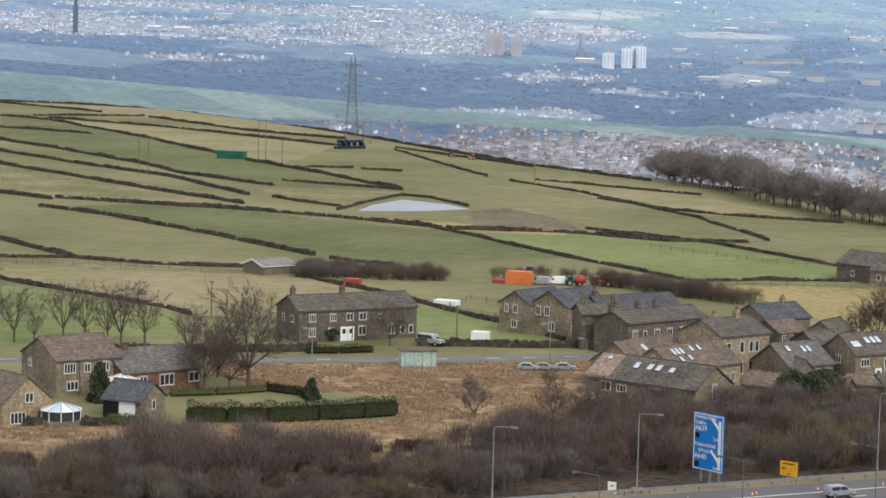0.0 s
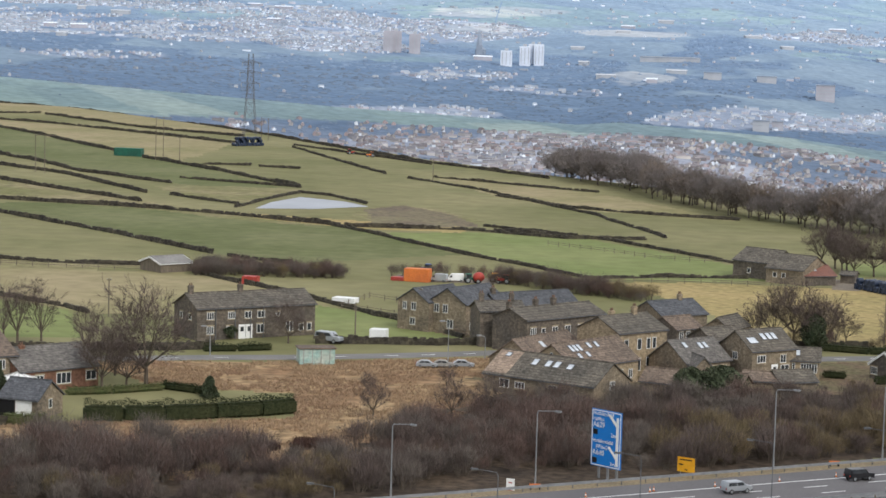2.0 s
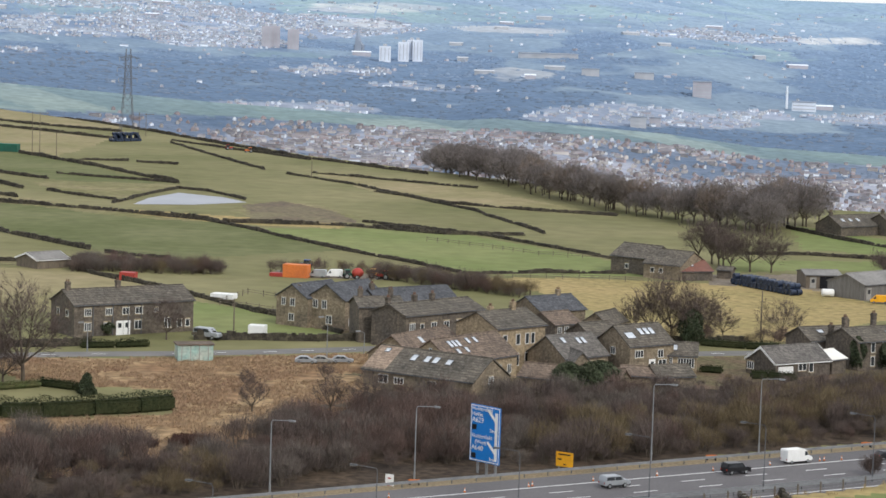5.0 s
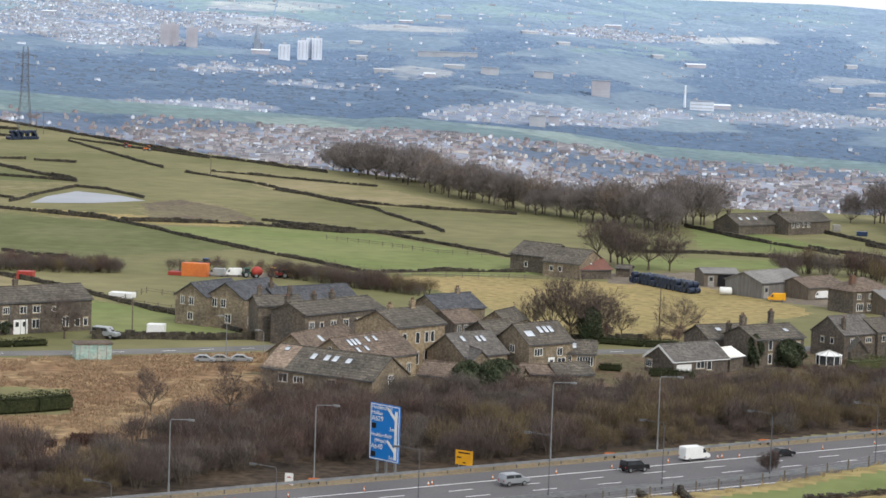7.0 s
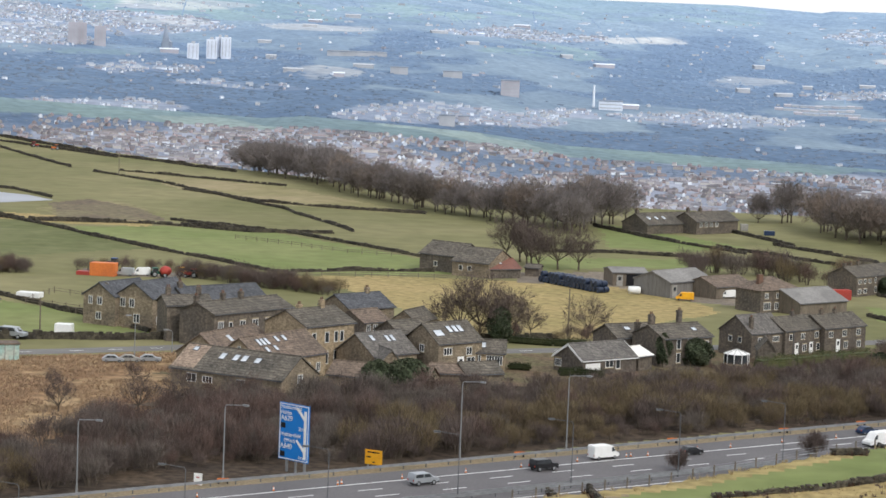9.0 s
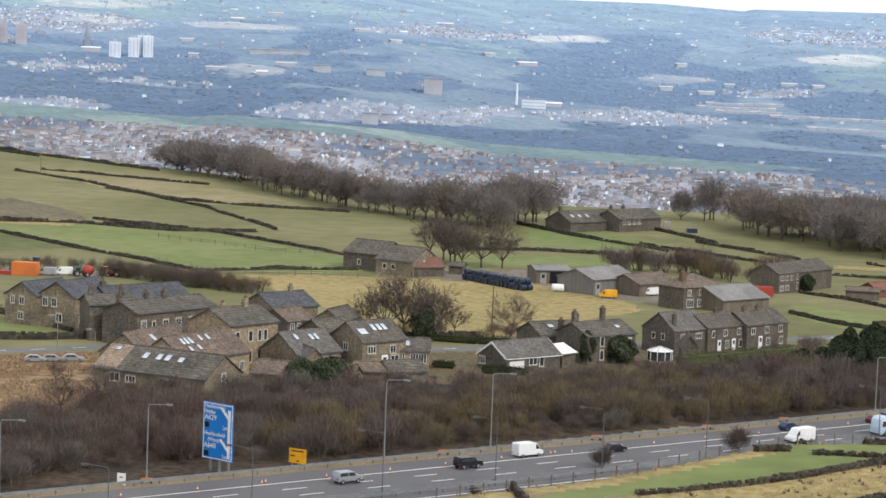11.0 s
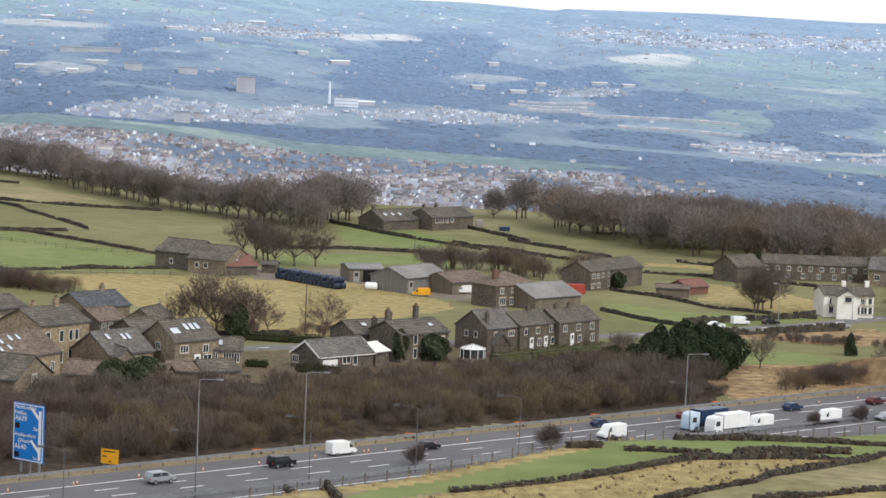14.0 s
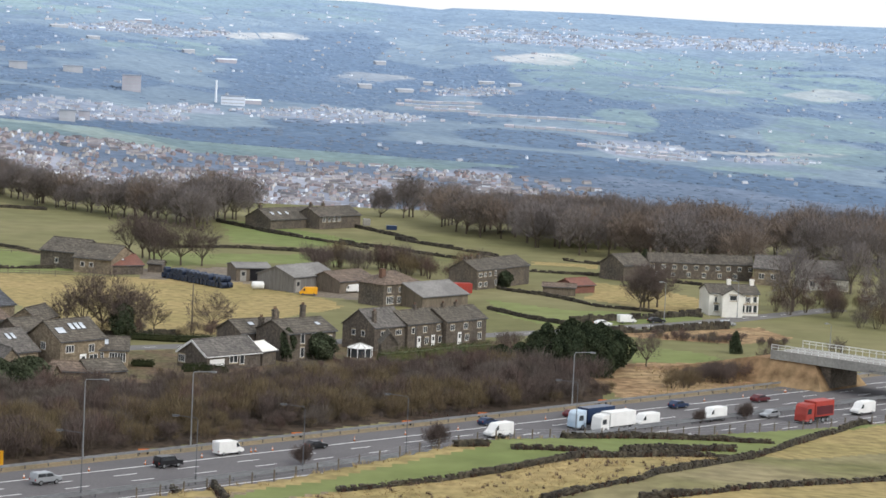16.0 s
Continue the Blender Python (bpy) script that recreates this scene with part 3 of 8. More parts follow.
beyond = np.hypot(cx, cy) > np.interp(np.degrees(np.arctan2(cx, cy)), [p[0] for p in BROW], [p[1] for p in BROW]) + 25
pick[beyond] = GROUND_MATS.index(HAZY_LAND)
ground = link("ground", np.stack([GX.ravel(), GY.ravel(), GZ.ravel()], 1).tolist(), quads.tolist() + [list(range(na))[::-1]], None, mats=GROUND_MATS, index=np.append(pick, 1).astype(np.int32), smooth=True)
# vertex colours: land tones with the haze painted in
hazed_cover = ground.data.color_attributes.new("hazed_cover", "FLOAT_COLOR", "POINT")
tones = hazed_tone(GX.ravel(), GY.ravel())
hazed_cover.data.foreach_set("color", np.concatenate([tones, np.ones((len(tones), 1))], 1).ravel().astype(np.float32))
tagged(ground, "green pasture, dead grass and hazy valley land", "ground", kind="structure")


def strip(name, line, width, z, mat, label, category, kind="structure", lift=0.0):
    """A band of the given width along a line of places, at height z, with a thin body."""
    pts = [np.array(p, float) for p in line]
    vs, fs = [], []
    for i, p in enumerate(pts):
        d = pts[min(i + 1, len(pts) - 1)] - pts[max(i - 1, 0)]
        n = np.array((-d[1], d[0])) / np.hypot(*d) * width / 2
        for q in (p + n, p - n):
            vs += [(q[0], q[1], z), (q[0], q[1], z - 0.3)]
    for i in range(len(pts) - 1):
        a, b = i * 4, i * 4 + 4
        fs += [(a, a + 2, b + 2, b), (a, b, b + 1, a + 1), (a + 2, a + 3, b + 3, b + 2)]
    ob = link(name, vs, fs, mat)
    return tagged(ob, label, category, kind=kind)


def road_band(name, u0, u1, s0, s1, z, mat, label, category, parent=None):
    v = [(*road_point(u, s), z) for u, s in ((u0, s0), (u0, s1), (u1, s1), (u1, s0))]
    v += [(a, b, c - 0.25) for a, b, c in v]
    ob = link(name, v, [(1, 2, 3, 0), (0, 4, 5, 1), (1, 5, 6, 2), (2, 6, 7, 3), (3, 7, 4, 0)], mat, parent)
    return tagged(ob, label, category, kind="" if parent else "structure")


# ---- motorway ----
road_band("verge", -60, 220, -1.55, 1.9, 0.03, VERGE, "pale dead grass verge beside the hard shoulder", "verge")
road = road_band("road", -60, 420, -34.3, -1.6, 0.05, ASPHALT, "dark asphalt motorway with six marked lanes", "road")
for s in (-6.3, -16.2, -20.2, -30.4):
    road_band("lane_line", -60, 300, s - 0.11, s + 0.11, 0.056 + 0.2, WHITE, "", "", road).location.z -= 0.2
for s in (-9.6, -12.9, -23.6, -27.0):
    for k in range(-3, 26):
        road_band("dash", k * 9.0, k * 9.0 + 3.2, s - 0.10, s + 0.10, 0.256, WHITE, "", "", road).location.z -= 0.2


def guard_rail(s, u0, u1, z0, name, label, mat=STEEL, step=3.2):
    m = Matrix.Translation((*road_point(u0, s), z0)) @ pose(0, 0, 0, 0, 0, math.degrees(math.atan2(ROAD_DIR[1], ROAD_DIR[0])))
    g = empty(name, m, label, "crash barrier")
    n = u1 - u0
    part("rail", prism([(-0.04, 0.45), (0.03, 0.52), (-0.02, 0.6), (0.03, 0.68), (-0.04, 0.76), (-0.08, 0.76), (-0.08, 0.45)], 0, n, axis="x"), mat, g)
    post = None
    for k in range(int(n / step)):
        if post is None:
            post = part("post", boxes((0, 0.0, -0.1, 0.08, 0.1, 0.66)), DARK_STEEL, g)
        else:
            o = new("post", post.data)
            o.parent, o.location = g, (k * step, 0, 0)
    return g


guard_rail(-0.9, -50, 210, 0.0, "crash_barrier", "long galvanised steel crash barrier along the verge")
guard_rail(-17.6, -50, 240, 0.0, "crash_barrier", "galvanised steel barrier on the central reservation")
guard_rail(-18.6, -50, 240, 0.0, "crash_barrier", "galvanised steel barrier on the central reservation")

# ---- village road ----
UPPER = [(-135.1, 341.9), (-119.8, 346.7), (-104.3, 351.6), (-88.6, 356.5), (-76.1, 361.6), (-64.9, 365.5), (-52.1, 371.3), (-40.8, 377.2), (-31.0, 383.3)] + [(10.0, 388.0), (45.0, 402.0)] + [(76.5, 417.6), (87.5, 423.5), (101.6, 432.6), (113.5, 439.1), (124.1, 447.1), (138.4, 458.8), (153.5, 471.2)]
strip("road", UPPER, 5.0, 0.04, LANE, "grey village road with worn white markings", "road")
for a, b in zip(UPPER, UPPER[1:]):
    L = dist(a, b)
    d = ((b[0] - a[0]) / L, (b[1] - a[1]) / L)
    for k in range(int(L / 6)):
        p, q = (a[0] + d[0] * k * 6, a[1] + d[1] * k * 6), (a[0] + d[0] * (k * 6 + 2.2), a[1] + d[1] * (k * 6 + 2.2))
        ob = strip("lane_mark", [p, q], 0.16, 0.05, WHITE, "", "")
        ob.parent = bpy.data.objects["road.001"]
        del ob["kind"]

# ---- pond ----
pv = [(*p, 0.06) for p in [(-121.7, 624.6), (-121.7, 645.8), (-117.5, 666.4), (-103.9, 656.9), (-95.5, 643.5), (-107.0, 630.2)]]
tagged(link("pond", pv, [tuple(range(len(pv)))[::-1]], WATER), "pale grey pond water held by a low bank", "pond", kind="structure")


# ---- dry-stone walls ----
def stone_wall(line, height=1.25, width=0.55, label="dark weathered dry-stone field wall", stone=0.5, seed=0, gaps=0.05, name="dry_stone_wall"):
    """A wall of rough stones along a line of places, a little higher and lower on its way."""
    rnd = random.Random(seed)
    vs, fs = [], []
    courses = 4 if stone < 0.4 else 2
    run = 0.0
    for (x0, y0), (x1, y1) in zip(line, line[1:]):
        L = math.hypot(x1 - x0, y1 - y0)
        dx, dy = (x1 - x0) / L, (y1 - y0) / L
        for c in range(courses):
            d = -rnd.random() * stone
            while d < L:
                step = stone * rnd.uniform(0.8, 2.0) if courses == 2 else stone * rnd.uniform(0.9, 1.9)
                level = 0.5 + 0.85 * float(ripple(np.array([run + d]), np.array([seed * 3.7]), 9.0, 2)[0])
                if c >= courses / 2 and (level < 0.86 and rnd.random() < gaps * 6):
                    d += step
                    continue
                z0 = -0.5 if c == 0 else height * level * c / courses
                z1 = height * level * (c + 1) / courses * rnd.uniform(0.96, 1.1)
                w = width / 2 * (1.15 - 0.45 * c / courses) * rnd.uniform(0.85, 1.1)
                z1 *= rnd.uniform(0.86, 1.12) if c == courses - 1 else 1.0
                sway = (float(ripple(np.array([run + d]), np.array([seed * 5.1]), 16.0, 5)[0]) - 0.5) * (2.2 if courses == 2 else 1.0)
                o, base = rnd.uniform(-0.09, 0.09) + sway, len(vs)
                for zz, ww in ((z0, w), (z1, w * rnd.uniform(0.75, 0.95))):
                    for cc, sg in ((d, -1), (d + step * 1.03, -1), (d + step * 1.03, 1), (d, 1)):
                        vs.append((x0 + dx * cc - dy * (sg * ww + o), y0 + dy * cc + dx * (sg * ww + o), zz + (rnd.uniform(-0.05, 0.05) if zz > 0 else 0)))
                fs += [tuple(base + i for i in f) for f in CUBE[1:]]
                d += step
        run += L
    ax = np.array([v[0] for v in vs])
    az_ = land(ax, np.array([v[1] for v in vs]))
    vs = [(x, y, z + h) for (x, y, z), h in zip(vs, az_)]
    return tagged(link(name, vs, fs, WALLSTONE), label, "stone wall", group="field walls")


WALLS = [
    [(-431.1, 1193.4), (-409.3, 1180.8), (-320.3, 1168.2), (-251.1, 1085.4), (-195.8, 986.9), (-150.7, 908.9), (-103.4, 832.3), (-59.3, 776.1)], [(-403.0, 1162.6), (-333.4, 1100.7)], [(-348.4, 1049.6), (-306.9, 1077.4)],
    [(-360.3, 1039.8), (-330.1, 1016.8), (-266.0, 922.7), (-211.9, 835.4)], [(-337.1, 1034.5), (-271.6, 991.1), (-183.3, 903.2)], [(-301.9, 1069.0), (-234.4, 983.3), (-190.5, 949.0)], [(-328.6, 948.2), (-284.3, 927.9)],
    [(-313.6, 880.2), (-300.8, 868.1), (-267.8, 831.6), (-223.4, 775.1), (-194.9, 731.2), (-161.4, 699.1)], [(-194.7, 805.5), (-161.0, 759.1), (-124.0, 702.8)], [(-294.0, 825.4), (-279.2, 806.1), (-239.8, 762.0), (-196.9, 719.3), (-158.9, 661.6)],
    [(-270.2, 758.7), (-258.0, 744.9), (-216.9, 700.2), (-180.8, 660.9), (-153.6, 633.4)], [(-229.8, 645.5), (-220.7, 637.4), (-202.4, 624.2)], [(-202.2, 628.3), (-177.4, 621.2), (-150.8, 615.7), (-122.0, 602.9), (-91.0, 584.5), (-64.5, 587.5), (-37.4, 580.3)],
    [(-197.9, 601.2), (-175.5, 585.3), (-135.0, 541.4), (-108.4, 510.5)], [(-186.7, 524.7), (-178.9, 517.0), (-152.8, 486.3)], [(-166.2, 480.4), (-152.8, 486.3), (-134.6, 480.1), (-116.7, 482.0)], [(-160.3, 450.6), (-154.0, 445.1), (-136.1, 430.0), (-112.6, 412.8), (-107.3, 405.8)],
    [(-104.3, 472.9), (-87.4, 454.4), (-71.1, 433.2), (-58.5, 417.2), (-42.9, 396.0)], [(-104.3, 504.9), (-88.8, 497.3)], [(-151.6, 657.0), (-128.8, 636.3)], [(-126.7, 625.9), (-124.8, 654.3), (-120.3, 682.1), (-109.9, 674.6), (-97.2, 652.4)],
    [(-160.1, 891.1), (-109.6, 769.3)], [(-99.5, 753.6), (-74.2, 718.0), (-37.3, 644.3), (-16.5, 586.8)], [(-92.8, 762.6), (-59.6, 737.8), (-40.6, 724.4)], [(-67.3, 696.9), (-43.0, 664.0), (-21.8, 651.9), (-0.1, 644.5)],
    [(-107.6, 601.3), (-85.0, 571.8), (-57.8, 528.8), (-29.0, 492.4)], [(-28.9, 491.3), (-14.0, 499.6), (2.1, 504.0)], [(-60.3, 599.0), (-29.3, 575.2), (-0.9, 533.6)], [(-169.8, 783.0), (-154.8, 786.0)], [(-151.3, 782.1), (-137.8, 778.4)],
    [(-162.9, 720.5), (-123.6, 700.7)], [(-162.6, 905.0), (-102.3, 823.5)], [(-64.5, 587.5), (-39.6, 574.9), (-21.7, 580.1)],
    [(28.7, 554.8), (42.7, 559.1), (57.4, 554.7), (69.4, 540.9)], [(42.7, 627.4), (52.6, 602.1), (72.6, 567.0)], [(70.1, 639.5), (78.8, 617.7), (87.5, 593.4)], [(60.2, 545.8), (78.2, 534.9)],
    [(98.7, 529.0), (109.8, 523.1), (121.4, 519.6), (135.8, 508.3)], [(116.1, 553.4), (126.5, 541.8)], [(89.3, 489.9), (96.5, 480.0), (104.4, 464.3), (121.0, 451.5)], [(81.1, 454.5), (86.7, 440.6), (92.4, 433.1)],
    [(67.7, 580.2), (85.6, 556.7), (100.5, 538.9)], [(82.7, 592.4), (101.3, 557.7)],
]
for i, line in enumerate(WALLS):
    stone_wall(line, seed=i, height=0.75 if i > 14 else 1.0, width=0.6 if i > 14 else 0.75)
for i, line in enumerate(([(-105.0, 291.4), (-101.1, 292.7), (-94.5, 294.8), (-88.6, 296.7)], [(-64.2, 381.3), (-54.0, 384.3), (-46.2, 385.8), (-36.6, 389.3)], [(-109.2, 359.2), (-94.6, 363.2), (-84.2, 366.9), (-78.0, 370.4)], [(-4.0, 395.7), (8.7, 400.9), (21.5, 403.3)], [(88.3, 417.7), (102.9, 425.2), (121.7, 434.5)], [(93.3, 437.2), (107.6, 445.2), (121.4, 453.3)])):
    stone_wall(line, seed=50 + i, height=1.2, label="dark stone wall beside the village road")
NEAR_WALLS = ([(50.6, 246.6), (62.6, 254.2), (76.9, 272.8), (81.4, 278.0)], [(81.9, 279.1), (91.2, 294.4), (99.0, 305.7), (119.9, 334.8)], [(30.6, 253.0), (42.0, 256.7), (48.5, 259.7), (57.4, 265.6), (64.2, 269.9), (70.6, 273.7), (80.3, 277.8)], [(52.1, 271.6), (56.6, 270.9), (61.8, 272.8)],
                          [(58.2, 312.7), (60.6, 283.7), (71.1, 289.9), (80.9, 293.6), (88.7, 294.9)], [(60.3, 244.5), (70.1, 248.0), (83.6, 258.8), (96.7, 268.9)], [(45.8, 273.4), (49.6, 273.3)], [(65.2, 274.6), (71.8, 279.7), (81.0, 283.6)], [(14.7, 274.3), (18.7, 247.8)])
for i, line in enumerate(NEAR_WALLS):
    stone_wall(line, seed=80 + i, height=0.7, stone=0.3, label="tumbled dark dry-stone wall in rough grass", gaps=0.08)



# ---- buildings ----
CACHE = {}


def shared(key, make):
    if key not in CACHE:
        CACHE[key] = make()
    return CACHE[key]


def as_mesh(name, bm, mat):
    me = bpy.data.meshes.new(name)
    bm.normal_update()
    bm.to_mesh(me)
    bm.free()
    me.materials.append(mat)
    return me


def child(name, me, parent, m=None):
    ob = new(name, me)
    ob.parent = parent
    if m is not None:
        ob.matrix_basis = m
    return ob


def lattice(xs, zs, y0=-0.05, y1=0.02):
    """A frame of bars in one piece: even cells across are bars, odd ones open."""
    bm = bmesh.new()
    nx, nz = len(xs), len(zs)
    f = [[bm.verts.new((x, y0, z)) for z in zs] for x in xs]
    k = [[bm.verts.new((x, y1, z)) for z in zs] for x in xs]
    bar = [[i % 2 == 0 or j % 2 == 0 for j in range(nz - 1)] for i in range(nx - 1)]
    for i in range(nx - 1):
        for j in range(nz - 1):
            if not bar[i][j]:
                continue
            bm.faces.new((f[i][j], f[i + 1][j], f[i + 1][j + 1], f[i][j + 1]))
            for di, dj, p, q in ((-1, 0, (i, j + 1), (i, j)), (1, 0, (i + 1, j), (i + 1, j + 1)), (0, -1, (i, j), (i + 1, j)), (0, 1, (i + 1, j + 1), (i, j + 1))):
                a, b = i + di, j + dj
                if not (0 <= a < nx - 1 and 0 <= b < nz - 1 and bar[a][b]):
                    bm.faces.new((f[q[0]][q[1]], f[p[0]][p[1]], k[p[0]][p[1]], k[q[0]][q[1]]))
    return bm


def window(house, m, w, h, lights=2, frame_mat=WHITE, transom=False):
    """A window: a frame with its bars, a pane, a lintel and a sill; m faces -y."""
    key = (w, h, lights, frame_mat.name, transom)

    def frame_mesh():
        t = 0.07
        xs = [-w / 2]
        for k in range(lights):
            x1 = -w / 2 + w * (k + 1) / lights
            xs += [xs[-1] + t if k == 0 else xs[-1], x1 - t if k == lights - 1 else x1 - t / 2] + ([x1 + t / 2] if k < lights - 1 else [x1])
        xs = sorted(set(round(x, 4) for x in xs))
        zs = [0, t, h - t, h] if not transom else [0, t, h * 0.62, h * 0.62 + 0.06, h - t, h]
        return as_mesh("window", lattice(xs, zs), frame_mat)

    win = child("window", shared(("win",) + key, frame_mesh), house, m)
    child("pane", shared(("pane", w, h), lambda: as_mesh("pane", boxes((-w / 2 + 0.02, -0.02, 0.02, w / 2 - 0.02, 0.01, h - 0.02)), GLASS)), win)
    child("sill", shared(("sill", w), lambda: as_mesh("sill", boxes((-w / 2 - 0.1, -0.12, -0.14, w / 2 + 0.1, 0.02, 0)), LINTEL)), win)
    child("lintel", shared(("lintel", w, h), lambda: as_mesh("lintel", boxes((-w / 2 - 0.12, -0.06, h, w / 2 + 0.12, 0.02, h + 0.2)), LINTEL)), win)
    return win


def slab(a, b, c, d, t):
    """A bmesh of a flat four-cornered slab of thickness t below its upper face."""
    bm = bmesh.new()
    n = (Vector(b) - Vector(a)).cross(Vector(d) - Vector(a)).normalized() * t
    up = [bm.verts.new(p) for p in (a, b, c, d)]
    lo = [bm.verts.new(Vector(p) - n) for p in (a, b, c, d)]
    bm.faces.new(up), bm.faces.new(lo[::-1])
    for i in range(4):
        j = (i + 1) % 4
        bm.faces.new((up[i], lo[i], lo[j], up[j]))
    return bm


def house(label, a, b, depth, eave, rise, wall=SANDSTONE, roof=STONE_SLATE, ridge="x", win=(), doors=(), stacks=(), lights=(), barge=None, pipes=(), over=0.25, category="house", name="house", group="", k_=1.0):
    """A gabled building. a, b: the front wall's foot, left and right. win: (side, along, up, width, height, lights); stacks: (x, y, height); lights: (x, share of slope, width, height)."""
    L = dist(a, b) / k_
    h = empty(name, pose(a[0], a[1], 0, 0, 0, heading(a, b)) @ Matrix.Scale(k_, 4), label, category, group)
    D = depth
    if ridge == "x":
        body = prism([(0, -0.5), (D, -0.5), (D, eave), (D / 2, eave + rise), (0, eave)], 0, L, axis="x")
    else:
        body = prism([(0, -0.5), (L, -0.5), (L, eave), (L / 2, eave + rise), (0, eave)], 0, D)
    part("wall", body, wall, h)
    o, e, t = over, 0.12, 0.14
    if ridge == "x":
        k = rise / (D / 2)
        part("roof", slab((-o, -o, eave - k * o + e), (L + o, -o, eave - k * o + e), (L + o, D / 2, eave + rise + e), (-o, D / 2, eave + rise + e), t), roof, h)
        part("roof", slab((-o, D / 2, eave + rise + e), (L + o, D / 2, eave + rise + e), (L + o, D + o, eave - k * o + e), (-o, D + o, eave - k * o + e), t), roof, h)
        part("ridge_tile", tubes([[((-o, D / 2, eave + rise + e), 0.11), ((L + o, D / 2, eave + rise + e), 0.11)]]), roof, h)
        part("gutter", boxes((-o, -o - 0.1, eave - k * o - 0.06, L + o, -o + 0.02, eave - k * o + 0.05)), barge or DARK_STEEL, h)
        pitch = math.degrees(math.atan2(rise, D / 2))
        for x, f, w, hh in lights:
            m = Matrix.Translation((x, D / 2 * f, eave + rise * f + e + 0.02)) @ pose(0, 0, 0, pitch, 0, 0)
            s = child("skylight", shared(("sky", w, hh), lambda: as_mesh("skylight", boxes((-w / 2, -hh / 2, 0, w / 2, hh / 2, 0.07)), SKYLIGHT)), h, m)
            child("frame", shared(("skyf", w, hh), lambda: as_mesh("frame", boxes((-w / 2 - 0.07, -hh / 2, 0, -w / 2, hh / 2, 0.09), (w / 2, -hh / 2, 0, w / 2 + 0.07, hh / 2, 0.09), (-w / 2 - 0.07, hh / 2, 0, w / 2 + 0.07, hh / 2 + 0.07, 0.09), (-w / 2 - 0.07, -hh / 2 - 0.07, 0, w / 2 + 0.07, -hh / 2, 0.09)), DARK_STEEL)), s)
        if barge:
            for x in (-o - 0.03, L + o):
                for y0, y1 in ((-o, D / 2), (D + o, D / 2)):
                    part("bargeboard", slab((x, y0, eave - k * o + e + 0.02), (x + 0.04, y0, eave - k * o + e + 0.02), (x + 0.04, y1, eave + rise + e + 0.02), (x, y1, eave + rise + e + 0.02), 0.3 if y0 < y1 else -0.3), barge, h)
    else:
        k = rise / (L / 2)
        part("roof", slab((-o, D + o, eave - k * o + e), (-o, -o, eave - k * o + e), (L / 2, -o, eave + rise + e), (L / 2, D + o, eave + rise + e), t), roof, h)
        part("roof", slab((L / 2, D + o, eave + rise + e), (L / 2, -o, eave + rise + e), (L + o, -o, eave - k * o + e), (L + o, D + o, eave - k * o + e), t), roof, h)
        part("ridge_tile", tubes([[((L / 2, -o, eave + rise + e), 0.11), ((L / 2, D + o, eave + rise + e), 0.11)]]), roof, h)
        pitch = math.degrees(math.atan2(rise, L / 2))
        for y, f, w, hh in lights:
            m = Matrix.Translation((L - L / 2 * f, y, eave + rise * f + e + 0.02)) @ pose(0, 0, 0, 0, pitch, 0)
            child("skylight", shared(("skyy", w, hh), lambda: as_mesh("skylight", boxes((-hh / 2, -w / 2, 0, hh / 2, w / 2, 0.07)), SKYLIGHT)), h, m)
    sides = {"f": lambda u: pose(u, 0, 0), "l": lambda u: pose(0, u, 0, 0, 0, -90), "r": lambda u: pose(L, u, 0, 0, 0, 90)}
    for s, u, z, w, hh, n in win:
        window(h, sides[s](u if u > 1 else u * (L if s == "f" else D)) @ Matrix.Translation((0, 0, z)), w, hh, n)
    for s, u, w, hh, mat in doors:
        u = u if u > 1 else u * L
        d = child("door", shared(("door", w, hh, mat.name), lambda: as_mesh("door", boxes((-w / 2, -0.06, 0, w / 2, 0.02, hh), (-w / 2 - 0.12, -0.04, 0, -w / 2, 0.02, hh + 0.15), (w / 2, -0.04, 0, w / 2 + 0.12, 0.02, hh + 0.15), (-w / 2, -0.04, hh, w / 2, 0.02, hh + 0.15)), mat)), h, sides[s](u))
        if w < 1.6:
            child("door_panel", shared(("dpan", w, hh), lambda: as_mesh("door_panel", boxes((-w * 0.3, -0.075, hh * 0.55, w * 0.3, -0.06, hh * 0.9)), GLASS)), d)
    for x in pipes:
        part("drainpipe", boxes((x - 0.06, -0.14, 0, x + 0.06, -0.02, eave - 0.1)), DARK_STEEL, h)
    for x, y, hh in stacks:
        f = 1 - abs(y - D / 2) / (D / 2) if ridge == "x" else 1 - abs(x - L / 2) / (L / 2)
        z = eave + rise * f
        c = part("chimney", boxes((x - 0.36, y - 0.32, z - 0.6, x + 0.36, y + 0.32, z + hh), (x - 0.42, y - 0.38, z + hh - 0.3, x + 0.42, y + 0.38, z + hh - 0.14)), DARKSTONE if wall is DARKSTONE else wall, h)
        for i in (-0.17, 0.17):
            part("chimney_pot", tubes([[((x + i, y, z + hh - 0.05), 0.12), ((x + i, y, z + hh + 0.4), 0.09)]], 8), POT, c)
    return h


def row(side, n, L, z, w, h, lights, lo=0.08, hi=0.92):
    return [(side, L * (lo + (hi - lo) * (k + 0.5) / n), z, w, h, lights) for k in range(n)]


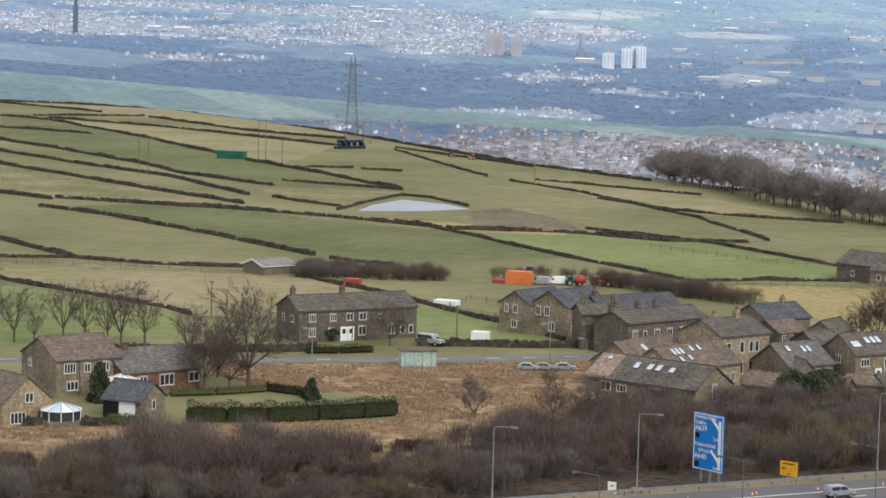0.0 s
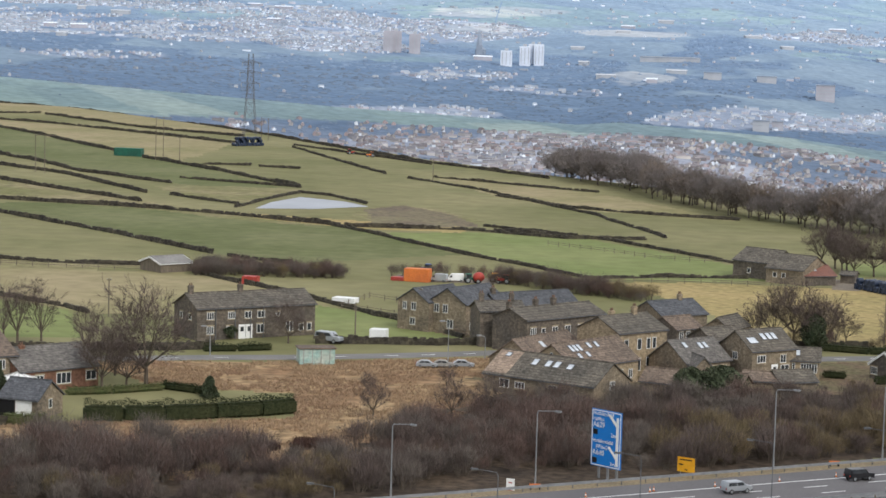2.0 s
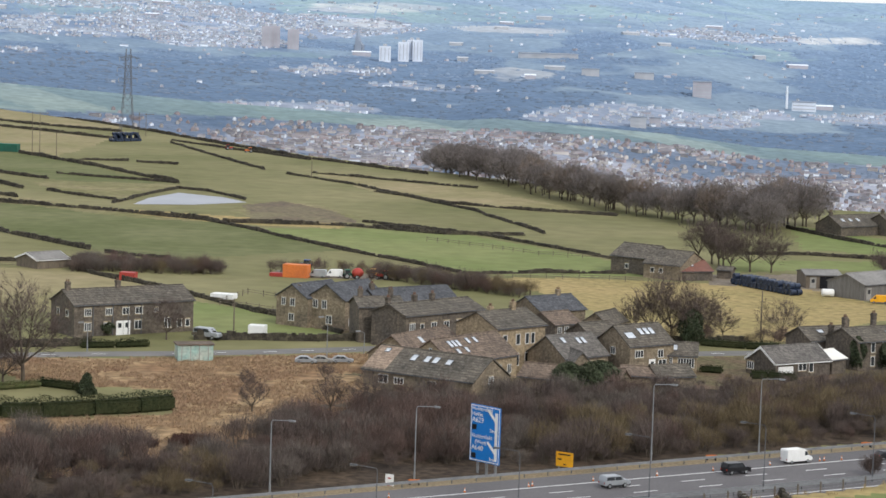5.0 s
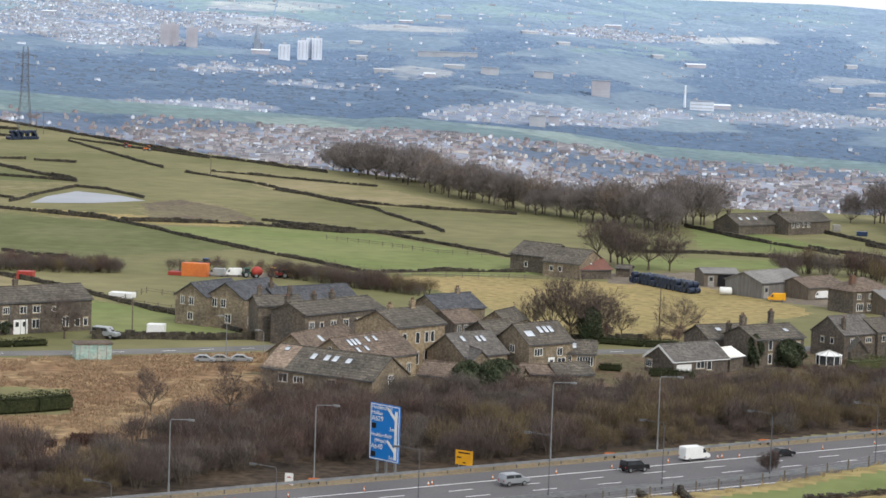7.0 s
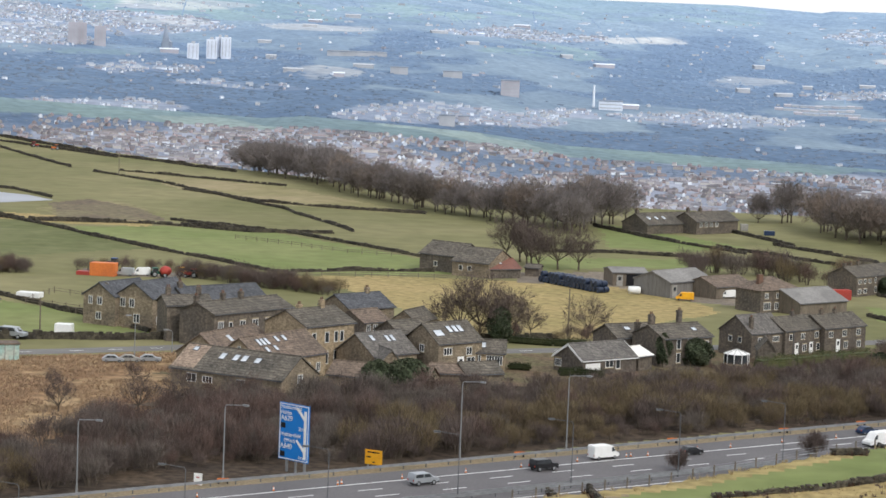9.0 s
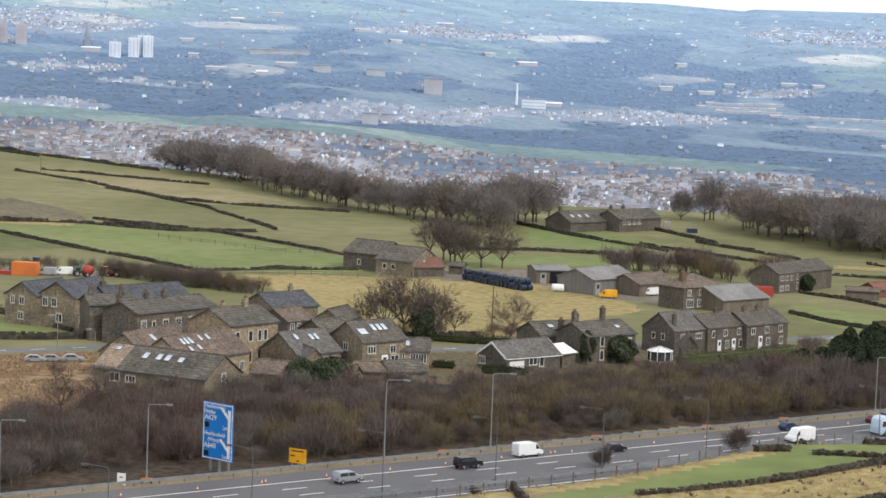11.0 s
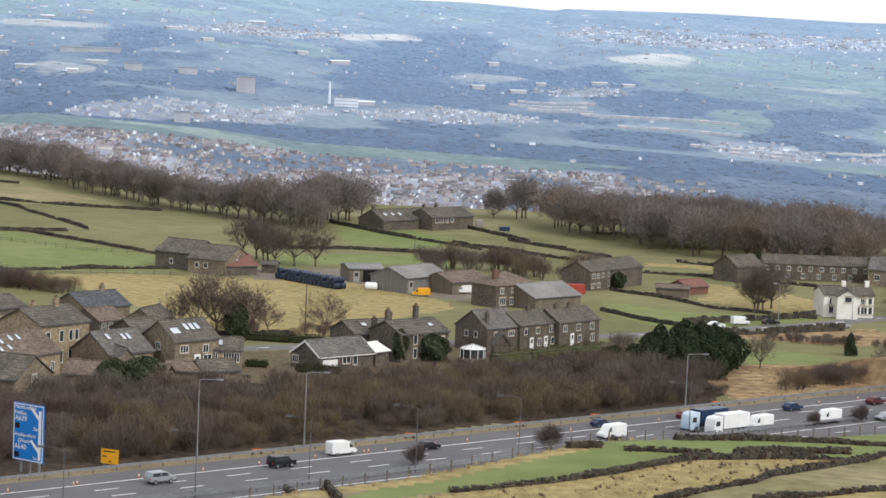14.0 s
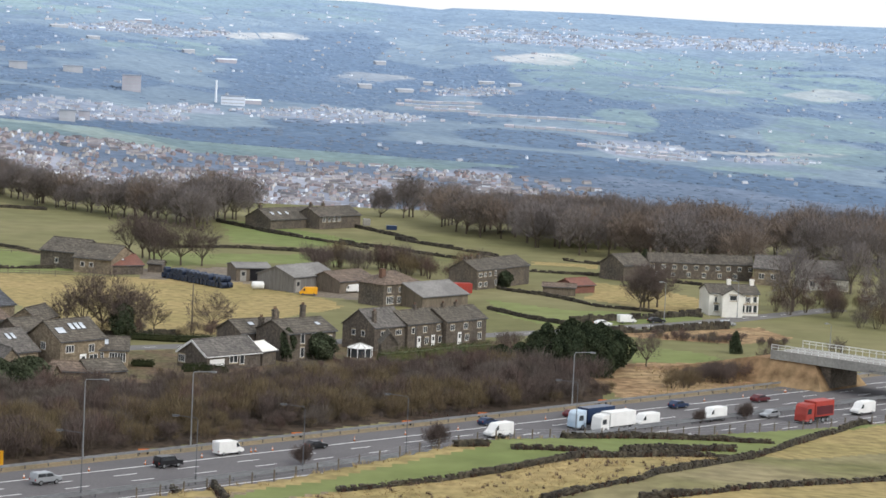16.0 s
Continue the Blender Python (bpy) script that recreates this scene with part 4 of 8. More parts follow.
# the long stone terrace beside the village road
house("two-storey dark stone terrace with white windows", (-82.48, 378.38), (-66.26, 391.59), 8, 5.0, 1.9, DARKSTONE, STONE_SLATE,
      win=[("f", 0.11, 3.2, 1.2, 1.15, 3), ("f", 0.11, 0.9, 1.2, 1.25, 3), ("f", 0.285, 3.2, 1.2, 1.1, 3), ("f", 0.27, 0.8, 1.1, 1.3, 2), ("f", 0.425, 3.2, 1.2, 1.1, 2), ("f", 0.535, 3.2, 1.3, 1.1, 2),
           ("f", 0.53, 0.8, 1.3, 1.4, 2), ("f", 0.68, 3.3, 0.7, 0.7, 1), ("f", 0.78, 0.8, 1.2, 1.6, 2), ("f", 0.88, 0.8, 0.9, 1.2, 1), ("f", 0.95, 0.8, 0.8, 1.2, 1), ("l", 0.3, 3.0, 0.9, 1.0, 1), ("l", 0.68, 3.0, 0.9, 1.0, 1)],
      doors=[("f", 0.375, 0.95, 2.1, WHITE), ("f", 0.435, 0.95, 2.1, WHITE)], stacks=[(0.8, 4, 1.3), (9.5, 4, 1.2)], pipes=(3.2, 6.6, 9.3, 11.6))
house("stone house with mullioned windows and a wide slate roof", (-101.54, 316.27), (-94.78, 323.13), 10, 4.8, 2.5, SANDSTONE, BROWN_SLATE,
      win=[("f", 2.0, 3.0, 1.7, 1.3, 4), ("f", 4.6, 3.0, 0.9, 1.2, 2), ("f", 7.0, 3.0, 1.7, 1.3, 4), ("l", 7.5, 3.2, 0.9, 1.0, 2), ("f", 2.4, 0.7, 1.7, 1.2, 3)], pipes=(3.4, 6.0), stacks=[(7.8, 6.0, 0.7)])
house("brick bungalow with white windows and grey tiled roof", (-93.58, 320.75), (-85.50, 330.13), 9, 2.9, 2.5, BRICK, GREY_TILE,
      win=[("f", 3.0, 1.0, 1.3, 1.2, 2), ("f", 6.8, 0.8, 2.3, 1.5, 3), ("f", 11.2, 1.0, 1.7, 1.3, 2)], stacks=[(2.8, 4.3, 0.5)])
# the black door is a dark sheet for the shade in the open bay
house("stone double garage with slate roof and white door", (-91.24, 303.25), (-85.80, 301.76), 6, 2.4, 2.0, SANDSTONE, BLUE_SLATE,
      win=[("r", 3.0, 1.0, 0.8, 1.2, 1)], doors=[("f", 3.6, 2.1, 2.0, WHITE), ("f", 1.2, 2.0, 2.0, BLACK_PAINT)], category="garage", name="garage")
house("stone gabled house with paired white windows", (-100.12, 290.87), (-95.72, 296.48), 14, 3.2, 2.9, PALESTONE, BROWN_SLATE, ridge="y",
      win=[("f", 3.8, 2.9, 1.2, 1.2, 2), ("f", 2.2, 0.4, 2.2, 1.4, 4)], lights=[(5, 0.5, 0.7, 1.0)])
# the farm cottages behind
house("tall gabled stone house with slate roof", (-54.76, 404.28), (-49.20, 400.77), 10, 4.8, 2.0, SANDSTONE, BLUE_SLATE, ridge="y",
      win=[("f", 1.5, 3.3, 0.8, 1.3, 2), ("f", 3.4, 3.3, 1.0, 1.3, 2), ("f", 3.2, 0.9, 1.1, 1.2, 2)])
house("tall gabled stone house with white windows and slate roof", (-49.39, 402.18), (-42.87, 398.32), 11, 5.0, 2.3, SANDSTONE, BLUE_SLATE, ridge="y",
      win=[("f", 1.6, 3.3, 1.0, 1.4, 2), ("f", 3.4, 3.3, 1.0, 1.4, 2), ("f", 4.4, 0.9, 1.2, 1.4, 2), ("r", 1.6, 0.8, 1.1, 1.3, 2)])
house("row of low stone cottages with four chimneys", (-31.46, 379.95), (-20.31, 393.38), 7.5, 5.2, 1.45, DARKSTONE, STONE_SLATE,
      win=[("f", 1.4, 2.7, 1.2, 1.3, 3), ("f", 3.6, 2.7, 0.8, 1.1, 1), ("f", 6.2, 2.7, 1.2, 1.2, 2), ("f", 9.0, 2.7, 1.2, 1.2, 2), ("f", 12.0, 2.7, 1.4, 1.2, 2)], stacks=[(1.0, 5.0, 1.4), (5.5, 3.75, 1.2), (9.5, 3.75, 1.2)])
house("stone cottage with slate roof", (-37.53, 402.53), (-25.62, 412.74), 7, 4.2, 2.0, DARKSTONE, BLUE_SLATE, stacks=[(0.6, 3.5, 1.0)])
house("dark stone gable of a cottage grown with creeper", (-39.32, 386.10), (-32.52, 388.71), 6, 5.6, 1.2, DARKSTONE, STONE_SLATE, stacks=[(0.9, 3, 1.3), (5.8, 3, 1.3)])
# converted barns at the village's end
low_barn = house("low converted stone barn with roof lights", (-34.00, 341.83), (-18.32, 332.84), 9, 2.6, 2.7, SANDSTONE, STONE_SLATE,
      win=[("f", 3.4, 0.9, 1.6, 1.2, 2), ("f", 6.0, 1.0, 1.6, 0.9, 3), ("f", 11.5, 0.9, 1.4, 1.1, 2), ("r", 4.5, 1.2, 1.2, 1.7, 3)],
      lights=[(6.6, 0.62, 0.8, 1.2), (8.8, 0.62, 0.8, 1.2), (10.2, 0.62, 0.8, 1.2), (12.4, 0.6, 0.8, 1.0), (1.6, 0.8, 0.7, 0.7)])
part("roof_patch", slab((-0.2, 0.1, 2.79), (3.6, 0.1, 2.79), (3.6, 4.4, 5.37), (-0.2, 4.4, 5.37), 0.03), PALE_SLATE, low_barn, "newer pale brown roof slates")
house("converted stone barn with arched lights and brown slates", (-21.84, 344.28), (-13.44, 356.41), 8, 3.4, 2.8, PALESTONE, BROWN_SLATE,
      win=[("f", 0.55, 0.8, 1.1, 1.4, 2), ("f", 0.72, 0.8, 1.2, 1.4, 3), ("f", 0.3, 0.8, 1.2, 1.4, 2), ("f", 0.88, 0.8, 0.9, 1.3, 2), ("l", 0.4, 3.1, 0.5, 1.4, 1), ("l", 0.5, 3.3, 0.5, 1.8, 1), ("l", 0.6, 3.1, 0.5, 1.4, 1)],
      doors=[("f", 0.64, 0.9, 2.0, WOOD)], lights=[(2.8, 0.7, 0.6, 1.2), (3.7, 0.7, 0.6, 1.2), (4.6, 0.7, 0.6, 1.2), (3.2, 0.38, 0.6, 0.9), (5.2, 0.4, 0.6, 0.9), (7.0, 0.75, 0.6, 1.0), (8.7, 0.75, 0.6, 1.0)])
house("older stone barn with a gable of arched lights", (-34.72, 355.66), (-27.79, 352.20), 15, 2.8, 2.8, SANDSTONE, BROWN_SLATE, ridge="y",
      win=[("f", 0.44, 2.0, 0.5, 1.3, 1), ("f", 0.5, 2.2, 0.5, 1.7, 1), ("f", 0.56, 2.0, 0.5, 1.3, 1)], lights=[(5.6, 0.6, 0.8, 1.2)])
house("tall square stone house with end chimneys", (-16.45, 359.31), (-9.8, 366.8), 8.5, 6.5, 1.95, PALESTONE, STONE_SLATE,
      win=[("f", 1.6, 3.9, 0.9, 1.6, 1), ("f", 4.3, 3.9, 0.9, 1.6, 1), ("f", 6.2, 3.9, 0.8, 1.6, 1), ("f", 7.4, 3.9, 0.8, 1.6, 1), ("f", 4.2, 0.8, 0.9, 1.9, 1), ("f", 6.2, 0.8, 0.8, 1.9, 1), ("f", 7.4, 0.8, 0.8, 1.9, 1)],
      doors=[("f", 2.6, 1.0, 2.2, RED)], stacks=[(7.3, 4.2, 1.2), (3.0, 4.6, 0.9)])
house("stone house under a steep grey slate roof with roof lights", (-6.6, 357.6), (-0.4, 363.6), 8.0, 2.9, 2.7, SANDSTONE, GREY_TILE,
      win=[("f", 0.6, 0.8, 1.2, 1.3, 3), ("f", 0.85, 0.8, 1.2, 1.3, 3)], lights=[(5.0, 0.66, 0.6, 1.2), (6.0, 0.66, 0.6, 1.2), (2.2, 0.72, 0.6, 1.1)])
house("small stone gabled wing with slate roof", (-5.6, 355.6), (-2.6, 356.9), 5, 2.3, 1.7, SANDSTONE, GREY_TILE, ridge="y", name="barn_wing", category="gable wing")
house("two-storey stone house with four roof lights", (2.70, 362.27), (9.13, 367.94), 7.5, 4.4, 2.5, SANDSTONE, STONE_SLATE,
      win=[("f", 1.8, 2.6, 1.6, 1.1, 3), ("f", 6.0, 2.4, 1.1, 1.2, 2), ("f", 6.4, 0.5, 1.6, 1.6, 2), ("l", 3.7, 2.8, 1.0, 1.1, 2)], doors=[("f", 4.4, 1.0, 2.1, WHITE)],
      lights=[(1.4, 0.45, 1.5, 1.2), (5.0, 0.6, 0.7, 1.3), (6.0, 0.6, 0.7, 1.3), (3.9, 0.6, 0.7, 1.3)])
house("single-storey stone annexe with a wall of mullioned windows", (7.11, 367.48), (12.51, 367.23), 5.5, 2.7, 1.5, PALESTONE, STONE_SLATE,
      win=[("f", 1.2, 0.9, 1.4, 1.4, 4), ("f", 3.9, 0.9, 2.4, 1.4, 6)], lights=[(1.7, 0.5, 1.6, 1.2)])
for p, q, r, m in (((-12.56, 343.63), (-6.95, 341.43), 1.9, BROWN_SLATE), ((-4.67, 343.65), (1.11, 341.52), 1.8, BROWN_SLATE), ((1.49, 348.19), (6.55, 347.95), 1.2, BROWN_SLATE), ((6.62, 347.84), (11.73, 350.34), 1.6, STONE_SLATE)):
    house("low stone outbuilding with tiled roof", p, q, 4.6, 2.2, r * 0.8, SANDSTONE, m, category="outbuilding", name="outbuilding")
house("stone house with slate roof at the field's edge", (-11.77, 411.6), (-4.58, 418.2), 8, 2.9, 2.0, SANDSTONE, BLUE_SLATE, stacks=[(7, 4, 1.0)])
house("small stone cottage with grey roof", (-9.06, 397.49), (-5.05, 401.57), 6.5, 2.6, 1.6, DARKSTONE, BROWN_SLATE, win=row("f", 2, 3.5, 1.0, 0.9, 1.2, 2))
house("stone cottage gable with small window", (-5.0, 401.2), (-0.6, 399.2), 7.5, 2.7, 1.7, SANDSTONE, STONE_SLATE, ridge="y", win=[("f", 1.9, 1.2, 0.9, 1.1, 2)])
house("dark stone cottage with low roof", (-3.18, 382.65), (1.76, 386.87), 6, 3.0, 1.6, DARKSTONE, STONE_SLATE)
# the lower row
house("bungalow with grey roof and white bargeboards", (24.0, 366.2), (32.4, 372.6), 6.6, 2.2, 2.0, DARKSTONE, GREY_TILE, barge=WHITE,
      win=[("f", 5.2, 0.9, 1.6, 1.2, 2), ("f", 6.9, 0.6, 0.9, 1.5, 1), ("l", 5.6, 0.7, 1.4, 1.1, 3)], doors=[("f", 2.0, 2.6, 1.5, WHITE)])
house("small lean-to porch with white roof", (32.76, 373.02), (34.99, 375.51), 5, 2.2, 1.0, DARKSTONE, RENDER_WHITE, category="porch", name="porch")
house("blackened stone house with tall chimneys", (36.96, 377.67), (44.87, 383.41), 7.5, 4.4, 1.6, DARKSTONE, STONE_SLATE,
      win=[("f", 0.3, 2.7, 0.8, 1.5, 1), ("f", 0.53, 2.7, 0.8, 1.5, 1), ("f", 0.3, 0.6, 0.8, 1.5, 1), ("f", 0.56, 0.6, 0.8, 1.5, 1), ("f", 0.88, 2.6, 0.7, 1.1, 1)], stacks=[(0.5, 7, 1.5), (0.6, 4.0, 1.8), (6.3, 4.0, 2.2), (2.6, 6.0, 2.0)], lights=[(7.5, 0.5, 0.8, 0.8)])
house("low dark stone wing of the chimneyed house", (30.30, 382.94), (37.86, 387.22), 7, 3.6, 1.6, DARKSTONE, STONE_SLATE, lights=[(3.0, 0.6, 0.9, 0.8)])
house("stone house with a steep gable and grey roof", (52.09, 392.34), (58.12, 397.33), 8.5, 4.6, 3.0, DARKSTONE, GREY_TILE, k_=0.83,
      win=[("f", 0.25, 2.8, 1.1, 1.0, 2), ("f", 0.72, 2.8, 1.7, 1.0, 3), ("l", 3.0, 2.6, 0.9, 1.1, 1), ("l", 5.5, 2.6, 0.9, 1.1, 1)], stacks=[(1.0, 1.2, 2.2)])
house("stone extension with small gabled porch roof", (52.35, 385.49), (55.01, 385.44), 4, 2.3, 1.6, DARKSTONE, STONE_SLATE, ridge="y", category="porch", name="porch")
TERRACE_WIN = [("f", 0.14, 2.9, 0.9, 1.2, 1), ("f", 0.45, 2.9, 1.2, 1.2, 2), ("f", 0.8, 2.9, 1.1, 1.3, 2), ("f", 0.5, 0.5, 1.2, 1.4, 2), ("f", 0.85, 0.5, 1.0, 1.4, 1)]
house("blackened stone terrace with white doors", (58.00, 396.52), (65.28, 403.36), 7.5, 4.8, 2.2, DARKSTONE, STONE_SLATE, k_=0.82, win=TERRACE_WIN, doors=[("f", 0.3, 0.9, 2.1, WHITE), ("f", 0.67, 0.9, 2.1, WHITE)], stacks=[(6.5, 3.75, 1.0)], pipes=(2.5,))
house("darker end of the stone terrace with white windows", (65.14, 401.87), (72.96, 408.99), 7.5, 4.8, 2.2, DARKSTONE, STONE_SLATE, k_=0.82,
      win=[("f", 0.15, 2.9, 1.3, 1.2, 2), ("f", 0.48, 2.9, 1.3, 1.3, 2), ("f", 0.82, 2.9, 1.3, 1.3, 2), ("f", 0.52, 0.5, 1.2, 1.4, 2), ("f", 0.84, 0.5, 1.2, 1.4, 2)], doors=[("f", 0.33, 0.95, 2.3, WHITE)], stacks=[(3.2, 3.75, 1.0), (7.4, 3.75, 1.0)])


def hipped(label, a, b, depth, eave, rise, wall, roof, win=(), stack=None):
    L = dist(a, b)
    h = empty("house", pose(a[0], a[1], 0, 0, 0, heading(a, b)), label, "house")
    part("wall", boxes((0, 0, -0.5, L, depth, eave)), wall, h)
    o = 0.4
    bm = bmesh.new()
    base = [bm.verts.new(p) for p in ((-o, -o, eave), (L + o, -o, eave), (L + o, depth + o, eave), (-o, depth + o, eave))]
    top = [bm.verts.new((L / 2 - 0.8, depth / 2, eave + rise)), bm.verts.new((L / 2 + 0.8, depth / 2, eave + rise))]
    for f in ((base[0], base[1], top[1], top[0]), (base[1], base[2], top[1]), (base[2], base[3], top[0], top[1]), (base[3], base[0], top[0]), base[::-1]):
        bm.faces.new(f)
    part("roof", bm, roof, h)
    for s, u, z, w, hh, n in win:
        window(h, {"f": pose(u, 0, 0), "l": pose(0, u, 0, 0, 0, -90)}[s] @ Matrix.Translation((0, 0, z)), w, hh, n)
    if stack:
        part("chimney", boxes((stack[0] - 0.5, stack[1] - 0.4, eave, stack[0] + 0.5, stack[1] + 0.4, eave + rise + 0.5)), POT, h)
    return h


hipped("square stone house with a hipped reddish tile roof", (61.50, 453.39), (69.47, 459.45), 6.5, 4.1, 2.2, DARKSTONE, BROWN_SLATE,
       [("f", 1.5, 2.6, 0.9, 1.0, 2), ("f", 4.4, 2.6, 0.9, 1.0, 2), ("f", 1.7, 0.5, 1.7, 1.4, 3), ("f", 4.1, 0.5, 1.0, 1.3, 2)], (2.0, 2.5))
house("long farm shed with pale sheet roof", (68.58, 452.02), (78.35, 460.11), 10, 2.2, 2.0, WOOD, SHEETING, category="shed", name="farm_shed")
# open front shown by a wide black panel painted as its dark inside
house("open-fronted timber cattle shed", (37.29, 490.66), (44.20, 491.76), 8, 2.6, 0.6, WOOD, SHEETING, category="shed", name="farm_shed", doors=[("f", 0.65, 3.4, 2.2, BLACK_PAINT), ("f", 0.2, 1.0, 2.0, CONCRETE)])
house("large timber-clad barn with corrugated roof", (46.93, 473.01), (55.92, 482.19), 9, 2.9, 1.7, GREYWOOD, SHEETING, category="barn", name="barn", doors=[("f", 0.1, 1.2, 2.2, CONCRETE)])
house("low brown-roofed farm shed", (55.75, 473.55), (63.62, 480.83), 8, 2.3, 1.5, WOOD, BROWN_SLATE, category="shed", name="farm_shed")
house("two-storey stone farmhouse with pale gable", (84.57, 486.76), (97.87, 501.69), 8.5, 5.0, 2.2, DARKSTONE, STONE_SLATE, k_=0.78,
      win=[("f", 1.6, 3.2, 1.6, 1.1, 3), ("f", 3.9, 3.2, 1.1, 1.1, 2), ("f", 6.2, 3.2, 1.1, 1.1, 2), ("f", 8.8, 3.2, 0.7, 1.3, 1), ("f", 1.6, 0.7, 1.6, 1.2, 3), ("f", 4.2, 0.7, 1.6, 1.2, 3), ("f", 9.0, 0.7, 0.8, 1.6, 1)], stacks=[(0.6, 4.2, 1.0), (3.4, 4.2, 0.9), (6.8, 4.2, 1.1)])
house("old stone barn with sagging slate roof", (-0.78, 508.10), (6.80, 502.46), 9, 3.4, 2.2, DARKSTONE, STONE_SLATE, category="barn", name="barn", win=[("f", 4.0, 1.0, 0.8, 1.0, 1)])
house("old stone barn with gable towards the yard", (5.76, 498.86), (12.97, 494.43), 10, 3.0, 2.4, SANDSTONE, STONE_SLATE, category="barn", name="barn", win=[("f", 2.0, 1.2, 0.9, 1.0, 1), ("f", 4.0, 1.2, 0.9, 1.0, 1)])
house("lean-to with a rusty red sheet roof", (12.92, 494.79), (19.42, 497.80), 8, 1.9, 1.6, DARKSTONE, RUST_ROOF, category="shed", name="lean_to", lights=[(3.5, 0.6, 0.5, 1.6)])
house("small dark stone hut beside the barn", (20.49, 502.89), (23.29, 502.18), 3.5, 1.7, 0.5, DARKSTONE, STONE_SLATE, category="shed", name="hut")
house("low stone farmhouse on the brow with roof lights", (54.21, 609.81), (67.96, 620.88), 9, 2.4, 2.3, DARKSTONE, STONE_SLATE, lights=[(2.5, 0.5, 0.8, 1.2), (5, 0.5, 0.8, 1.2), (7.5, 0.5, 0.8, 1.2)], stacks=[(0.6, 4.5, 1.0)])
house("stone farmhouse on the brow", (66.66, 614.34), (78.09, 624.61), 8, 3.2, 1.9, DARKSTONE, STONE_SLATE, win=row("f", 4, 9, 1.8, 1.0, 1.2, 2), stacks=[(1.0, 4, 1.0), (5.5, 4, 1.0)])
house("distant terrace of stone cottages with many chimneys", (127.88, 521.61), (150.29, 520.06), 8, 4.6, 2.2, DARKSTONE, STONE_SLATE, k_=0.76,
      win=[("f", 0.03 + 0.105 * i, 2.7, 1.1, 1.2, 2) for i in range(10)] + [("f", 0.08 + 0.15 * i, 0.6, 1.1, 1.3, 2) for i in range(6)], stacks=[(0.6, 4, 1.3), (5, 4, 1.2), (11, 4, 1.2), (17, 4, 1.2), (23, 4, 1.2)])
house("stone cottage at the end of the distant terrace", (148.69, 513.99), (155.22, 511.32), 9, 3.6, 2.3, SANDSTONE, GREY_TILE, win=row("f", 2, 6, 1.3, 1.1, 1.2, 2))
house("dark stone cottage among trees", (120.00, 512.06), (126.62, 516.33), 7, 3.4, 2.0, DARKSTONE, STONE_SLATE)
house("white-walled cottage with a steep grey roof", (157.39, 505.64), (166.76, 504.94), 9, 2.6, 3.2, RENDER_WHITE, GREY_TILE, win=row("f", 3, 8, 0.8, 1.2, 1.1, 2))
house("white-painted village inn with dark windows", (123.4, 455.26), (133.0, 455.29), 7, 4.3, 1.2, RENDER_WHITE, STONE_SLATE,
      win=[("f", 0.8, 2.5, 0.8, 1.1, 1), ("f", 1.3, 2.5, 0.5, 1.1, 1), ("f", 7.4, 2.6, 0.8, 1.2, 1), ("f", 8.9, 2.6, 0.8, 1.2, 1), ("f", 6.6, 0.7, 0.9, 1.4, 1), ("f", 7.8, 0.7, 1.2, 1.4, 2), ("f", 9.0, 0.7, 0.8, 1.4, 1), ("f", 1.5, 0.8, 1.0, 1.3, 1)],
      doors=[("f", 4.0, 1.4, 2.0, BLACK_PAINT)], stacks=[(4.6, 3.5, 1.1), (9.1, 3.5, 1.2)])
house("white front gable of the inn", (125.3, 452.6), (129.1, 452.1), 4, 4.2, 1.2, RENDER_WHITE, STONE_SLATE, ridge="y", category="gable wing", name="inn_wing", win=[("f", 2.0, 3.2, 1.4, 1.0, 1)])
house("small timber field barn with a white-edged roof", (-109.77, 470.11), (-104.86, 475.54), 7, 1.7, 1.1, WOOD, SHEETING, barge=WHITE, category="barn", name="barn")

# roadside hut of faded teal panels
HUT = empty("roadside_hut", pose(*(-62.75, 358.33), 0, 0, 0, heading((-62.75, 358.33), (-57.85, 360.05))), "small flat-roofed hut in faded teal paint", "hut")
hl = dist((-62.75, 358.33), (-57.85, 360.05))
part("wall", boxes((0, 0, -0.3, hl, 3, 2.3)), TEAL, HUT)
part("roof", boxes((-0.2, -0.2, 2.3, hl + 0.2, 3.2, 2.48)), BROWN_SLATE, HUT)
for k in range(4):
    part("panel_strip", boxes((hl * k / 4 + 0.5, -0.05, 0.1, hl * k / 4 + 0.62, 0.0, 2.25)), CONCRETE, HUT)
part("shutter", boxes((0.5, -0.04, 0.3, 1.9, 0.0, 2.0)), TEAL, HUT)


